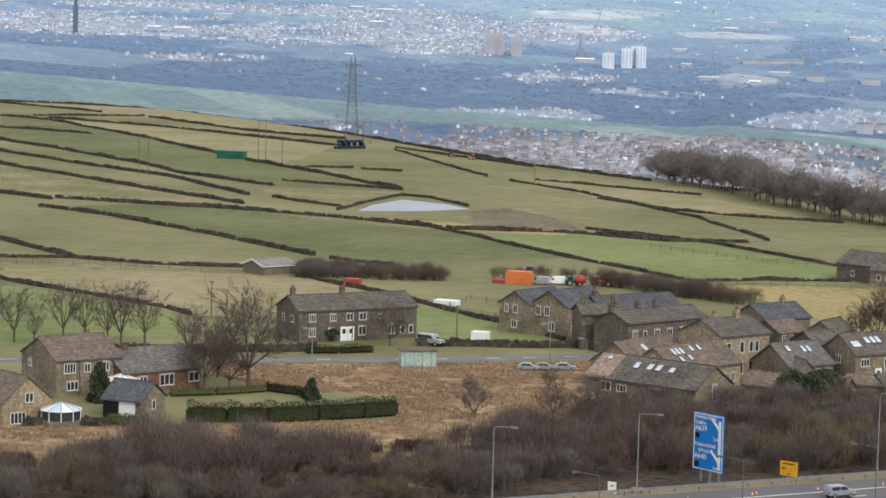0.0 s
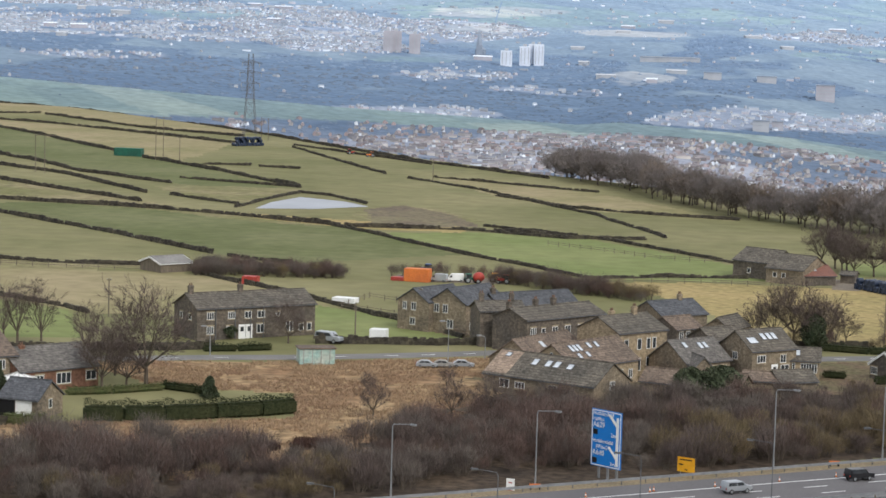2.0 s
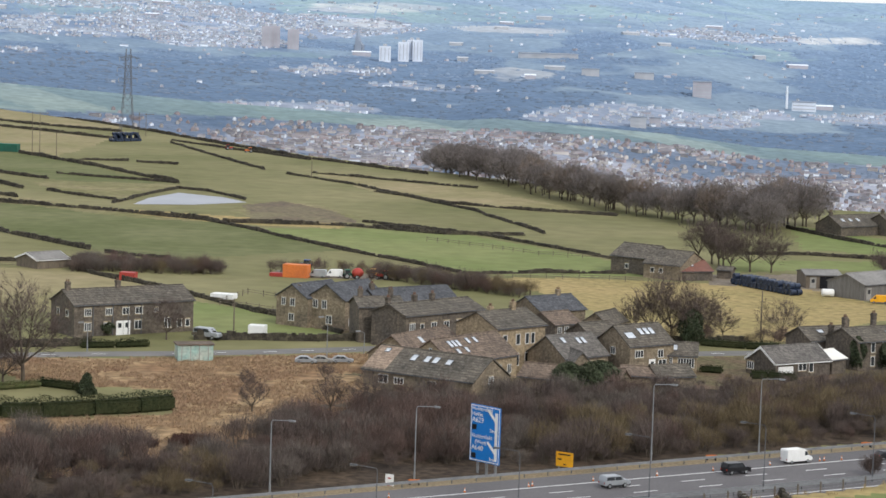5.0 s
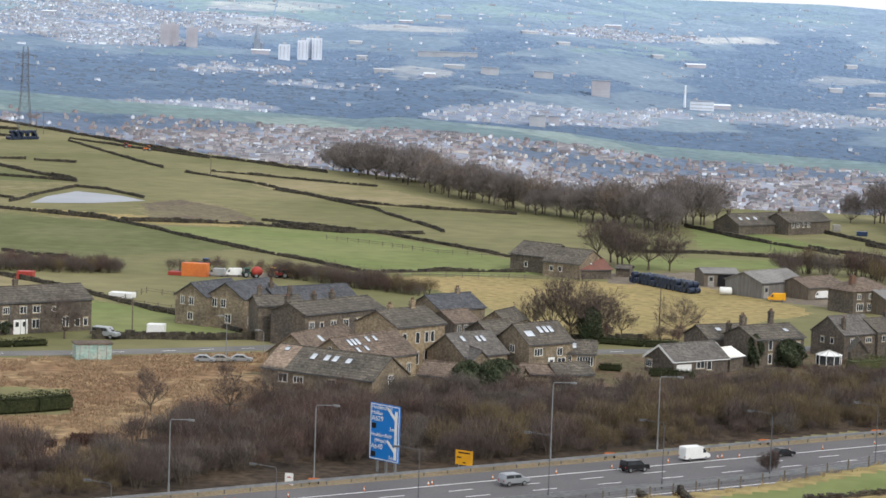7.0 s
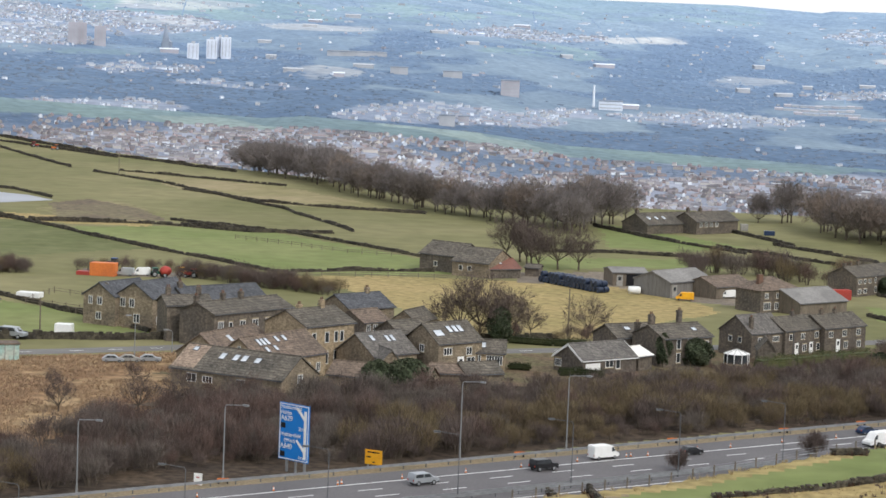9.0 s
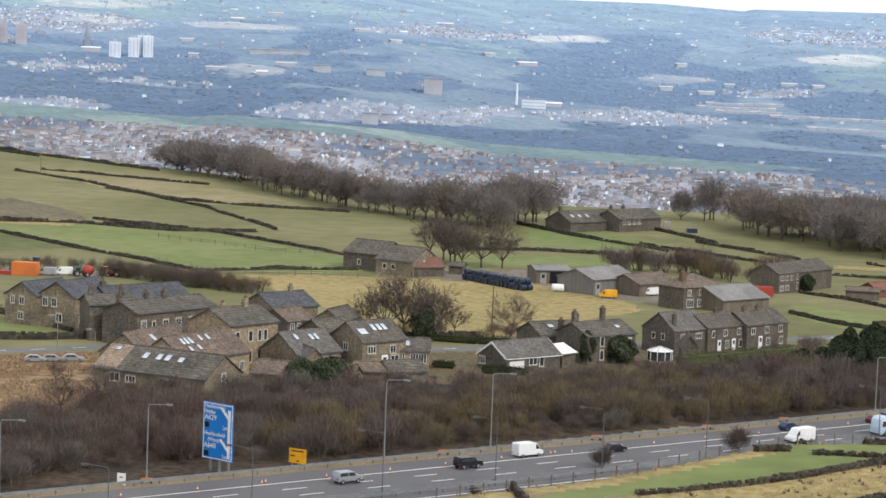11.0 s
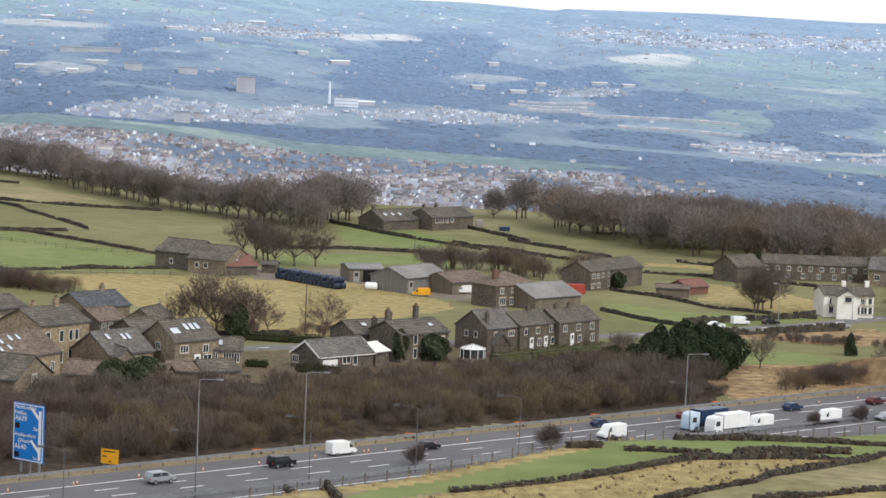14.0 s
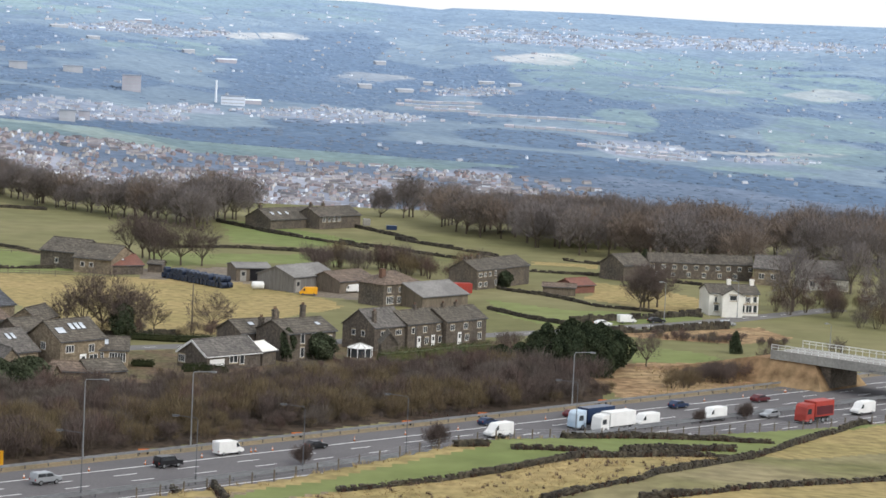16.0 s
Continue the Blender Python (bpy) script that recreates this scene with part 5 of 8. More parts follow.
def conservatory(p, rad, z, label, mat_roof, sides=10, h=2.0, rise=0.9):
    c = empty("conservatory", pose(p[0], p[1], 0), label, "conservatory")
    n = sides
    ring = [(rad * math.cos(k * math.tau / n), rad * math.sin(k * math.tau / n)) for k in range(n)]
    bm = bmesh.new()
    lo = [bm.verts.new((x, y, z)) for x, y in ring]
    hi = [bm.verts.new((x, y, z + 0.8)) for x, y in ring]
    for k in range(n):
        bm.faces.new((lo[k], lo[(k + 1) % n], hi[(k + 1) % n], hi[k]))
    part("base_wall", bm, SANDSTONE, c)
    for k in range(n):
        (x0, y0), (x1, y1) = ring[k], ring[(k + 1) % n]
        part("pane", slab((x0, y0, z + 0.8), (x1, y1, z + 0.8), (x1, y1, z + h), (x0, y0, z + h), 0.03), GLASS, c)
        part("post", tubes([[((x0, y0, z + 0.7), 0.07), ((x0, y0, z + h), 0.07)]], 4), WHITE, c)
        bm = bmesh.new()
        f = [bm.verts.new(q) for q in ((x0 * 1.08, y0 * 1.08, z + h), (x1 * 1.08, y1 * 1.08, z + h), (0, 0, z + h + rise), (x0 * 1.08, y0 * 1.08, z + h - 0.06), (x1 * 1.08, y1 * 1.08, z + h - 0.06))]
        bm.faces.new(f[:3]), bm.faces.new((f[0], f[3], f[4], f[1]))
        part("roof_panel", bm, mat_roof if k % 2 else WHITE, c)
        part("rib", tubes([[((x0 * 1.08, y0 * 1.08, z + h + 0.03), 0.05), ((0, 0, z + h + rise + 0.03), 0.05)]], 4), CONCRETE, c)
    return c


conservatory((-93.97, 321.06), 2.4, 0.0, "white-ribbed conservatory with a fan roof", WHITE)
conservatory((-94.25, 295.58), 2.5, 0.0, "low conservatory with a pale blue fan roof", PALE_BLUE)
conservatory((48.42, 380.81), 1.9, 0.0, "round white garden conservatory", WHITE, h=2.2, rise=0.7)

# ---- bridge over the motorway ----
ba, bb = (111.32, 366.96), (125.02, 350.60)
br = empty("road_bridge", pose(ba[0], ba[1], -0.8, 0, 0, heading(ba, bb)), "concrete road bridge with white railings over the motorway", "bridge", kind="structure")
bl = dist(ba, bb) + 26
part("deck", boxes((-2, 0, 4.5, bl, 9, 5.6)), CONCRETE, br)
part("parapet", boxes((-2, 0, 5.6, bl, 0.3, 5.9)), CONCRETE, br)
for yy in (0.15, 8.8):
    part("railing", boxes((-2, yy - 0.04, 6.65, bl, yy + 0.04, 6.75), (-2, yy - 0.04, 6.25, bl, yy + 0.04, 6.32), *[(k * 1.2 - 2, yy - 0.03, 5.6, k * 1.2 - 1.92, yy + 0.03, 6.7) for k in range(int(bl / 1.2))]), WHITE, br)
pm = (117.21, 362.42)
px_ = (pm[0] - ba[0]) * math.cos(radians(heading(ba, bb))) + (pm[1] - ba[1]) * math.sin(radians(heading(ba, bb)))
part("abutment", boxes((px_ - 1.5, 1.0, -0.3, px_ + 1.0, 8.5, 4.6)), DARKSTONE, br)
bank_bm = bmesh.new()
bank_v = [bank_bm.verts.new(q) for q in ((-26, 1, -0.3), (-26, 8, -0.3), (px_ + 2.0, 12, -0.3), (px_ + 2.0, -2.5, -0.3), (-5, 0.3, 4.5), (-5, 8.7, 4.5), (px_ - 1.3, 8.9, 4.5), (px_ - 1.3, 0.3, 4.5), (-6, -3, -0.3), (-6, 12, -0.3))]
for q in ((4, 7, 6, 5), (0, 8, 4), (8, 3, 7, 4), (3, 2, 6, 7), (2, 9, 5, 6), (9, 1, 5), (1, 0, 4, 5)):
    bank_bm.faces.new([bank_v[i] for i in q])
bmesh.ops.recalc_face_normals(bank_bm, faces=bank_bm.faces)
part("embankment", bank_bm, BRACKEN, br, "dead grass slope under the bridge end")



# ---- trees and scrub ----
def cone_tri(vs, fs, p, q, r0, r1=0.0, sides=3):
    """A tapered limb from p to q in the running lists."""
    d = q - p
    if d.length < 1e-5:
        return
    a = d.orthogonal().normalized()
    b = d.normalized().cross(a)
    base = len(vs)
    for k in range(sides):
        c = a * math.cos(k * math.tau / sides) + b * math.sin(k * math.tau / sides)
        vs.append(tuple(p + c * r0))
        if r1:
            vs.append(tuple(q + c * r1))
    if r1:
        for k in range(sides):
            i, j = base + 2 * k, base + 2 * ((k + 1) % sides)
            fs.append((i, j, j + 1, i + 1))
    else:
        vs.append(tuple(q))
        for k in range(sides):
            fs.append((base + k, base + (k + 1) % sides, base + sides))


def blade(vs, fs, p, q, w, rnd):
    """A thin tapering twig as one sliver."""
    side = Vector((rnd.gauss(0, 1), rnd.gauss(0, 1), rnd.gauss(0, 1))).cross(q - p)
    if side.length < 1e-6:
        return
    side = side.normalized() * w
    b = len(vs)
    vs.extend((tuple(p - side), tuple(p + side), tuple(q)))
    fs.append((b, b + 1, b + 2))


def tree_meshes(seed, height, spread, trunk=0.25, limbs=6, sub=6, subsub=6, twigs=4, tw=0.035, stems=1, up=0.55, mat=TWIG, droop=0.0, dome=0):
    """Meshes of a bare tree: trunk with limbs, and the crown of twigs."""
    rnd = random.Random(seed)
    tv, tf, cv, cf = [], [], [], []

    def turn(d, amount):
        v = Vector((rnd.gauss(0, 1), rnd.gauss(0, 1), rnd.gauss(0, 1)))
        v = (v - d * v.dot(d)).normalized()
        return (d * math.cos(amount) + v * math.sin(amount)).normalized()

    r0 = height * 0.018 + 0.02
    for s in range(stems):
        a = rnd.uniform(0, math.tau)
        lean = rnd.uniform(0.0, 0.06) if stems == 1 else rnd.uniform(0.15, 0.6)
        d = Vector((math.cos(a) * lean, math.sin(a) * lean, 1)).normalized()
        p = Vector((math.cos(a), math.sin(a), 0)) * (0 if stems == 1 else 0.25 * height / 4)
        base = p - Vector((0, 0, 0.3))
        top = p + d * height * trunk
        cone_tri(tv, tf, base, top, r0 * 1.25, r0 * 0.8, 7)
        last, lr = top, r0 * 0.8
        for i in range(limbs):
            az = a + math.tau * (i * 0.618)
            elev = rnd.uniform(up - 0.2, up + 0.35) if i else 1.3
            ld = Vector((math.cos(az) * math.cos(elev), math.sin(az) * math.cos(elev), math.sin(elev)))
            start = base.lerp(top, rnd.uniform(0.8, 1.0)) if i else top
            ll = (height * (1 - trunk)) * rnd.uniform(0.7, 0.95) * (1 if math.sin(elev) > 0.75 else spread)
            mid = start + ld * ll * 0.5
            ld2 = (ld + Vector((0, 0, 0.35 - droop))).normalized()
            end = mid + ld2 * ll * 0.5
            cone_tri(tv, tf, start, mid, lr * 0.62, lr * 0.4, 5)
            cone_tri(tv, tf, mid, end, lr * 0.4, lr * 0.12, 4)
            for j in range(sub):
                f = 0.3 + 0.7 * (j + rnd.random()) / sub
                q = start.lerp(mid, f * 2) if f < 0.5 else mid.lerp(end, f * 2 - 1)
                sd = turn(ld2, rnd.uniform(0.5, 1.0))
                sd = (sd + Vector((0, 0, 0.25 - droop))).normalized()
                sl = ll * rnd.uniform(0.28, 0.45) * (1.1 - 0.4 * f)
                e = q + sd * sl
                cone_tri(tv, tf, q, e, lr * 0.2, lr * 0.06, 3)
                for k in range(subsub):
                    w = q.lerp(e, rnd.uniform(0.25, 1.0))
                    wd = turn(sd, rnd.uniform(0.3, 0.9))
                    wl = sl * rnd.uniform(0.35, 0.6)
                    we = w + wd * wl
                    cone_tri(cv, cf, w, we, tw, tw * 0.4)
                    for m in range(twigs):
                        x = w.lerp(we, rnd.uniform(0.2, 1.0))
                        blade(cv, cf, x, x + turn(wd, rnd.uniform(0.3, 0.9)) * wl * rnd.uniform(0.4, 0.8), tw * 0.7, rnd)
    for i in range(dome):
        # sprays that fill the crown's dome
        a, c, q = rnd.uniform(0, math.tau), rnd.uniform(-0.75, 1), rnd.random() ** 0.4
        rr = math.sqrt(1 - c * c)
        n = Vector((math.cos(a) * rr, math.sin(a) * rr, c))
        lob = 1 + 0.16 * math.sin(a * 3 + seed) + 0.1 * math.sin(a * 5 + c * 4 + seed)
        w = Vector((n.x * q * spread * height * 0.42 * lob, n.y * q * spread * height * 0.42 * lob, height * (0.56 + 0.41 * q * c * lob)))
        wd = (n + Vector((0, 0, 0.5))).normalized()
        for m in range(4):
            sd = turn(wd, rnd.uniform(0.1, 0.8))
            blade(cv, cf, w, w + sd * height * rnd.uniform(0.06, 0.14), tw * 0.8, rnd)
    out = []
    for nm, v, f, mt in (("trunk", tv, tf, BARK), ("crown", cv, cf, mat)):
        me = bpy.data.meshes.new(nm)
        me.from_pydata(v, [], f)
        me.materials.append(mt)
        out.append(me)
    return out


def plant(meshes, p, scale=1.0, turn=0.0, label="bare broadleaf tree with a spreading twiggy crown", category="tree", name="bare_tree", group="", zs=1.0):
    t = empty(name, Matrix.LocRotScale((p[0], p[1], float(land(p[0], p[1]))), Euler((0, 0, turn)), (scale, scale, scale * zs)), label, category, group)
    for me in meshes:
        child(me.name.split(".")[0], me, t)
    return t


BIG = [tree_meshes(s, 10, 0.85, 0.2, 9, 8, 6, 8, 0.022, up=0.7, dome=500) for s in (1, 2, 3)]
ROUND = [tree_meshes(s, 10, 1.25, 0.2, 7, 6, 4, 6, 0.032, up=0.6, mat=m, dome=1300) for s, m in ((11, TWIG_HAZY), (12, TWIG_HAZY), (13, TWIG_BROWN))]
CLUMP = [tree_meshes(s, 10, 1.35, 0.14, 7, 6, 4, 6, 0.034, up=0.55, mat=TWIG_HAZY, dome=2000) for s in (14, 15)]
TALL = [tree_meshes(s, 10, 0.95, 0.2, 7, 6, 4, 6, 0.032, up=0.75, mat=m, dome=900) for s, m in ((21, TWIG_HAZY), (22, TWIG_GREY), (23, TWIG_HAZY))]


def bush_meshes(seed, height, width, n, mat, tw=0.02):
    """Meshes of a leafless bush: a spray of stems, and a rounded crown of fine upright twigs."""
    rnd = random.Random(seed)
    tv, tf, cv, cf = [], [], [], []
    for i in range(9):
        a, o = rnd.uniform(0, math.tau), rnd.uniform(0.1, 0.42) * width
        top = Vector((math.cos(a) * o, math.sin(a) * o, height * rnd.uniform(0.6, 0.9)))
        foot = Vector((math.cos(a) * o * 0.25, math.sin(a) * o * 0.25, -0.2))
        mid = foot.lerp(top, 0.5) + Vector((rnd.uniform(-0.15, 0.15), rnd.uniform(-0.15, 0.15), 0.1)) * height * 0.3
        cone_tri(tv, tf, foot, mid, 0.045, 0.03, 4)
        cone_tri(tv, tf, mid, top, 0.03, 0.012, 3)
    lobes = [(rnd.uniform(0, math.tau), rnd.uniform(0.1, 0.36) * width, rnd.uniform(0.5, 0.8) * height, rnd.uniform(0.2, 0.34)) for k in range(7)]
    for i in range(n):
        a0, o, z, k = rnd.choice(lobes)
        v = Vector((rnd.gauss(0, 1), rnd.gauss(0, 1), rnd.gauss(0, 1))).normalized() * rnd.random() ** 0.45
        p = Vector((math.cos(a0) * o + v.x * k * width, math.sin(a0) * o + v.y * k * width, max(0.12 * height, z * (0.55 + 0.45 * rnd.random()) + v.z * k * height)))
        d = Vector((p.x / width, p.y / width, 0)) * 0.9 + Vector((rnd.gauss(0, 0.3), rnd.gauss(0, 0.3), 0.95))
        blade(cv, cf, p, p + d.normalized() * height * rnd.uniform(0.1, 0.26), tw, rnd)
    out = []
    for nm, v, f, mt in (("trunk", tv, tf, BARK), ("crown", cv, cf, mat)):
        me = bpy.data.meshes.new(nm)
        me.from_pydata(v, [], f)
        me.materials.append(mt)
        out.append(me)
    return out


SLIM = [tree_meshes(s, 10, 0.6, 0.22, 8, 7, 5, 7, 0.02, up=0.95, dome=160) for s in (61, 62, 63)]
BUSH = [bush_meshes(s, 4, 4.6, 3200, m, 0.03) for s, m in ((36, TWIG), (37, TWIG))]
SHRUB = [bush_meshes(s, 4, 4.4, 1000, m) for s, m in ((31, TWIG), (32, TWIG_RED), (33, TWIG_GREY), (34, TWIG), (35, TWIG_OLIVE))]
rnd = random.Random(5)


def tree_row(line, n, kinds, h0, h1, base, jitter=2.0, label="bare broadleaf tree with a spreading twiggy crown", group="", name="bare_tree", zs=1.0):
    seg = [dist(a, b) for a, b in zip(line, line[1:])]
    for k in range(n):
        d = sum(seg) * (k + rnd.uniform(0.1, 0.9)) / n
        for (a, b), s in zip(zip(line, line[1:]), seg):
            if d <= s:
                break
            d -= s
        p = (a[0] + (b[0] - a[0]) * d / s + rnd.uniform(-jitter, jitter), a[1] + (b[1] - a[1]) * d / s + rnd.uniform(-jitter, jitter) * 2)
        plant(rnd.choice(kinds), p, rnd.uniform(h0, h1) / base, rnd.uniform(0, 6.28), label, group=group, name=name, zs=zs, category="shrub" if name == "bare_shrub" else "tree")


def tree_patch(poly, n, kinds, h0, h1, base, label, group="", name="bare_tree"):
    xs, ys = [p[0] for p in poly], [p[1] for p in poly]
    k = 0
    while k < n:
        p = (rnd.uniform(min(xs), max(xs)), rnd.uniform(min(ys), max(ys)))
        if within(poly, np.array([p[0]]), np.array([p[1]]))[0]:
            plant(rnd.choice(kinds), p, rnd.uniform(h0, h1) / base, rnd.uniform(0, 6.28), label, group=group, name=name, category="shrub" if name == "bare_shrub" else "tree")
            k += 1


W = "bare tree in a windswept field shelterbelt"
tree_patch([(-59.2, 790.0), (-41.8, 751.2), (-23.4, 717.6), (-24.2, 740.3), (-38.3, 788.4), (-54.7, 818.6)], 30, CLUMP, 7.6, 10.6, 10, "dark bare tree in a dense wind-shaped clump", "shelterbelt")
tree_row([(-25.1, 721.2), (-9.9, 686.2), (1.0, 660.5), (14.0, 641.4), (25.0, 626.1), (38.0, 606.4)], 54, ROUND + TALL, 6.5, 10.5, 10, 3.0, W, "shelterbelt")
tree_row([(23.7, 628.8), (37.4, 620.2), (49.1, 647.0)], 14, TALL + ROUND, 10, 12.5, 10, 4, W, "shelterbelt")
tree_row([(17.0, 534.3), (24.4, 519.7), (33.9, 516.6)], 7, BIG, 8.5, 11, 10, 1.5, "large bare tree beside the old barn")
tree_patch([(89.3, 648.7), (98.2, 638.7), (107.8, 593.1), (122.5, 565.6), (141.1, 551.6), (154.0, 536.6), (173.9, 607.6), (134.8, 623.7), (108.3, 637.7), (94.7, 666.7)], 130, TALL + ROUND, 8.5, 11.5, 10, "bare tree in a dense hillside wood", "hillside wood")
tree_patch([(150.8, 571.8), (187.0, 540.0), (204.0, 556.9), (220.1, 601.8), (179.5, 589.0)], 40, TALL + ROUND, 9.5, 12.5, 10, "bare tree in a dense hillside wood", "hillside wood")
plant(tree_meshes(41, 10, 0.75, 0.12, 8, 6, 5, 4, 0.05, up=0.6, mat=TWIG_HAZY, dome=1500), (87.57, 658.40), 0.8, 1, "round reddish bare tree on the brow")
tree_row([(108.9, 460.9), (112.2, 459.9), (116.6, 464.5), (118.5, 463.1)], 5, BIG, 7.5, 10, 10, 1.5, "bare tree beside the village road")
tree_patch([(136.6, 456.7), (151.3, 435.0), (154.4, 427.8), (181.7, 505.4), (162.4, 511.0), (149.7, 497.3)], 34, SHRUB + TALL[:1], 5, 8, 6, "bare tree in scrub beside the inn", "scrub by the inn")
tree_row([(54.0, 516.2), (61.0, 520.4), (71.5, 519.0), (79.5, 508.0)], 22, SHRUB, 4.5, 7, 4, 2, "leafless shrub behind the farm sheds", "farm hedge", "bare_shrub")
tree_row([(80.6, 499.9), (92.2, 527.1)], 5, SHRUB, 4, 6, 4, 2, "leafless shrub behind the farm sheds", "farm hedge", "bare_shrub")
for p, h, k in (((-79.34, 332.35), 14, 0), ((-81.42, 329.54), 8, 1), ((-84.30, 327.52), 9.5, 2), ((-85.66, 339.98), 8, 1)):
    plant(BIG[k], p, h / 10, h, "tall bare tree beside the rough grass")
for x, y, h in ((25, 606, 8), (112, 603, 8.5), (150, 600, 8), (60, 608, 6), (214, 613, 9.5), (190, 606, 7.5), (256, 612, 8.5), (-20, 606, 9), (335, 640, 8)):
    q = {25: (-123.74, 364.45), 112: (-117.36, 368.80), 150: (-114.86, 371.77), 60: (-120.55, 364.27), 214: (-107.30, 365.75), 190: (-110.49, 369.27), 256: (-104.10, 367.57), -20: (-127.32, 363.15), 335: (-93.38, 353.61)}[x]
    plant(SLIM[abs(x) % 3], q, h / 9.4, x, "bare roadside tree at the field's edge", group="roadside trees")
plant(BIG[1], (-68.49, 380.46), 0.72, 2.0, "gnarled bare tree before the stone terrace")
for p, h, t in (((6.45, 404.36), 9.5, 0), ((9.64, 403.93), 11.5, 1), ((12.33, 401.96), 9.5, 2), ((14.8, 405.0), 8.0, 0), ((3.25, 409.07), 6, 0), ((18.07, 409.30), 5.5, 1)):
    plant(BIG[t], p, h / 10, h * 3, "large bare tree among the village houses", group="village trees")
plant(tree_meshes(55, 10, 1.1, 0.26, 9, 8, 6, 7, 0.025, up=0.5, mat=TWIG, dome=450), (27.4, 409.0), 0.72, 0, "lone round-crowned bare tree in the dry field")
for p, h in (((-45.59, 315.95), 5), ((-35.72, 317.78), 5.5), ((-30.47, 316.31), 6.5), ((-49.23, 335.18), 3), ((-39.40, 343.74), 3), ((94.20, 383.09), 5.5), ((113.11, 379.35), 5), ((129.11, 394.75), 4)):
    plant(rnd.choice(BIG), p, h / 10, h, "small bare tree in rough dead grass")
tree_row([(-103.6, 472.2), (-95.1, 471.4), (-84.5, 473.7), (-74.6, 473.6)], 24, SHRUB, 2.2, 3.6, 4, 1.5, "leafless shrub in a field hedge", "field hedge", "bare_shrub")
tree_row([(-46.6, 476.9), (-38.7, 474.0), (-29.8, 467.8), (-15.7, 456.6)], 22, SHRUB, 2.6, 4.5, 4, 2, "leafless shrub in a field hedge", "field hedge", "bare_shrub")
tree_row([(-67.1, 483.0), (-46.3, 485.2)], 12, SHRUB, 2, 3, 4, 1, "leafless shrub behind the farm machines", "field hedge", "bare_shrub")
tree_row([(-0.4, 400.9), (8.7, 403.7), (17.9, 403.6), (30.8, 406.1)], 14, SHRUB, 2, 3.5, 4, 2, "leafless garden shrub beside the road", "garden shrubs", "bare_shrub")
tree_row([(72.8, 406.4), (78.0, 398.7), (85.5, 390.6)], 8, SHRUB, 2.5, 4, 4, 2, "leafless shrub below the terrace", "garden shrubs", "bare_shrub")
for p, h in (((48.58, 305.14), 3.2), ((30.88, 291.62), 2.6), ((76.78, 325.65), 2.2), ((88.74, 328.10), 2.0), ((96.39, 332.79), 2.4)):
    plant(BUSH[int(h * 10) % 2], p, h / 4, h, "dark leafless bush on the motorway bank", "shrub", "bare_shrub")

# scrub belt between the village and the motorway
BELT = ([(-90.9, 252.6), (-88.0, 255.1), (-81.4, 258.0), (-71.1, 261.8), (-56.3, 269.0), (-49.1, 274.7), (-44.7, 291.6), (-42.1, 306.9), (-33.3, 311.0), (-31.1, 327.1), (-17.9, 331.0), (-13.7, 334.5)] + [(-11.2, 336.2), (7.9, 342.4), (24.0, 346.4)] + [(37.8, 356.0), (56.1, 368.2), (71.1, 378.4), (80.8, 360.2), (76.3, 339.8), (40.5, 317.2), (4.1, 289.3), (-26.0, 265.0)]
        + [(-22.6, 263.4), (-36.8, 241.8), (-75.3, 218.2), (-78.2, 217.4)])


def thicket(name, poly, n, h0, h1, seed, label, kinds=SHRUB, keep=None):
    """Many leafless shrubs in one mesh over a patch of ground."""
    rs = np.random.RandomState(seed)
    packs = []
    for tm, cm in kinds:
        arr = []
        for me in (tm, cm):
            v = np.zeros(len(me.vertices) * 3)
            me.vertices.foreach_get("co", v)
            arr.append((v.reshape(-1, 3), [tuple(p.vertices) for p in me.polygons]))
        packs.append(arr)
    xs, ys = np.array([p[0] for p in poly]), np.array([p[1] for p in poly])
    allv, allf, alli, off, k = [], [], [], 0, 0
    mats = [BARK] + [kk[1].materials[0] for kk in kinds]
    while k < n:
        x, y = rs.uniform(xs.min(), xs.max()), rs.uniform(ys.min(), ys.max())
        u, off_road = road_frame(x, y)
        if not within(poly, np.array([x]), np.array([y]))[0] or off_road < 4.5 or (off_road < 9 and -4 < u < 24):
            continue
        if name == "scrub" and x < -42 and ripple(np.array([x]), np.array([y]), 11, 3)[0] < 0.47:
            continue
        k += 1
        i = min(len(kinds) - 1, int(ripple(np.array([x]), np.array([y]), 22, 4)[0] * len(kinds) * 1.3 - 0.4 + rs.uniform(-0.6, 0.6))) if rs.rand() < 0.8 else rs.randint(len(kinds))
        i = max(0, i)
        s = rs.uniform(h0, h1) / 4 * (0.75 + 0.5 * ripple(np.array([x]), np.array([y]), 14, 9)[0])
        a = rs.uniform(0, math.tau)
        c, sn = math.cos(a), math.sin(a)
        for j, (v, f) in enumerate(packs[i]):
            w = np.stack([(v[:, 0] * c - v[:, 1] * sn) * s + x, (v[:, 0] * sn + v[:, 1] * c) * s + y, v[:, 2] * s], 1)
            allv.append(w)
            allf += [tuple(q + off for q in p) for p in f]
            alli += [0 if j == 0 else i + 1] * len(f)
            off += len(v)
    V = np.concatenate(allv)
    V[:, 2] += land(V[:, 0], V[:, 1])
    return tagged(link(name, V.tolist(), allf, None, mats=mats, index=alli), label, "scrub", kind="stuff")


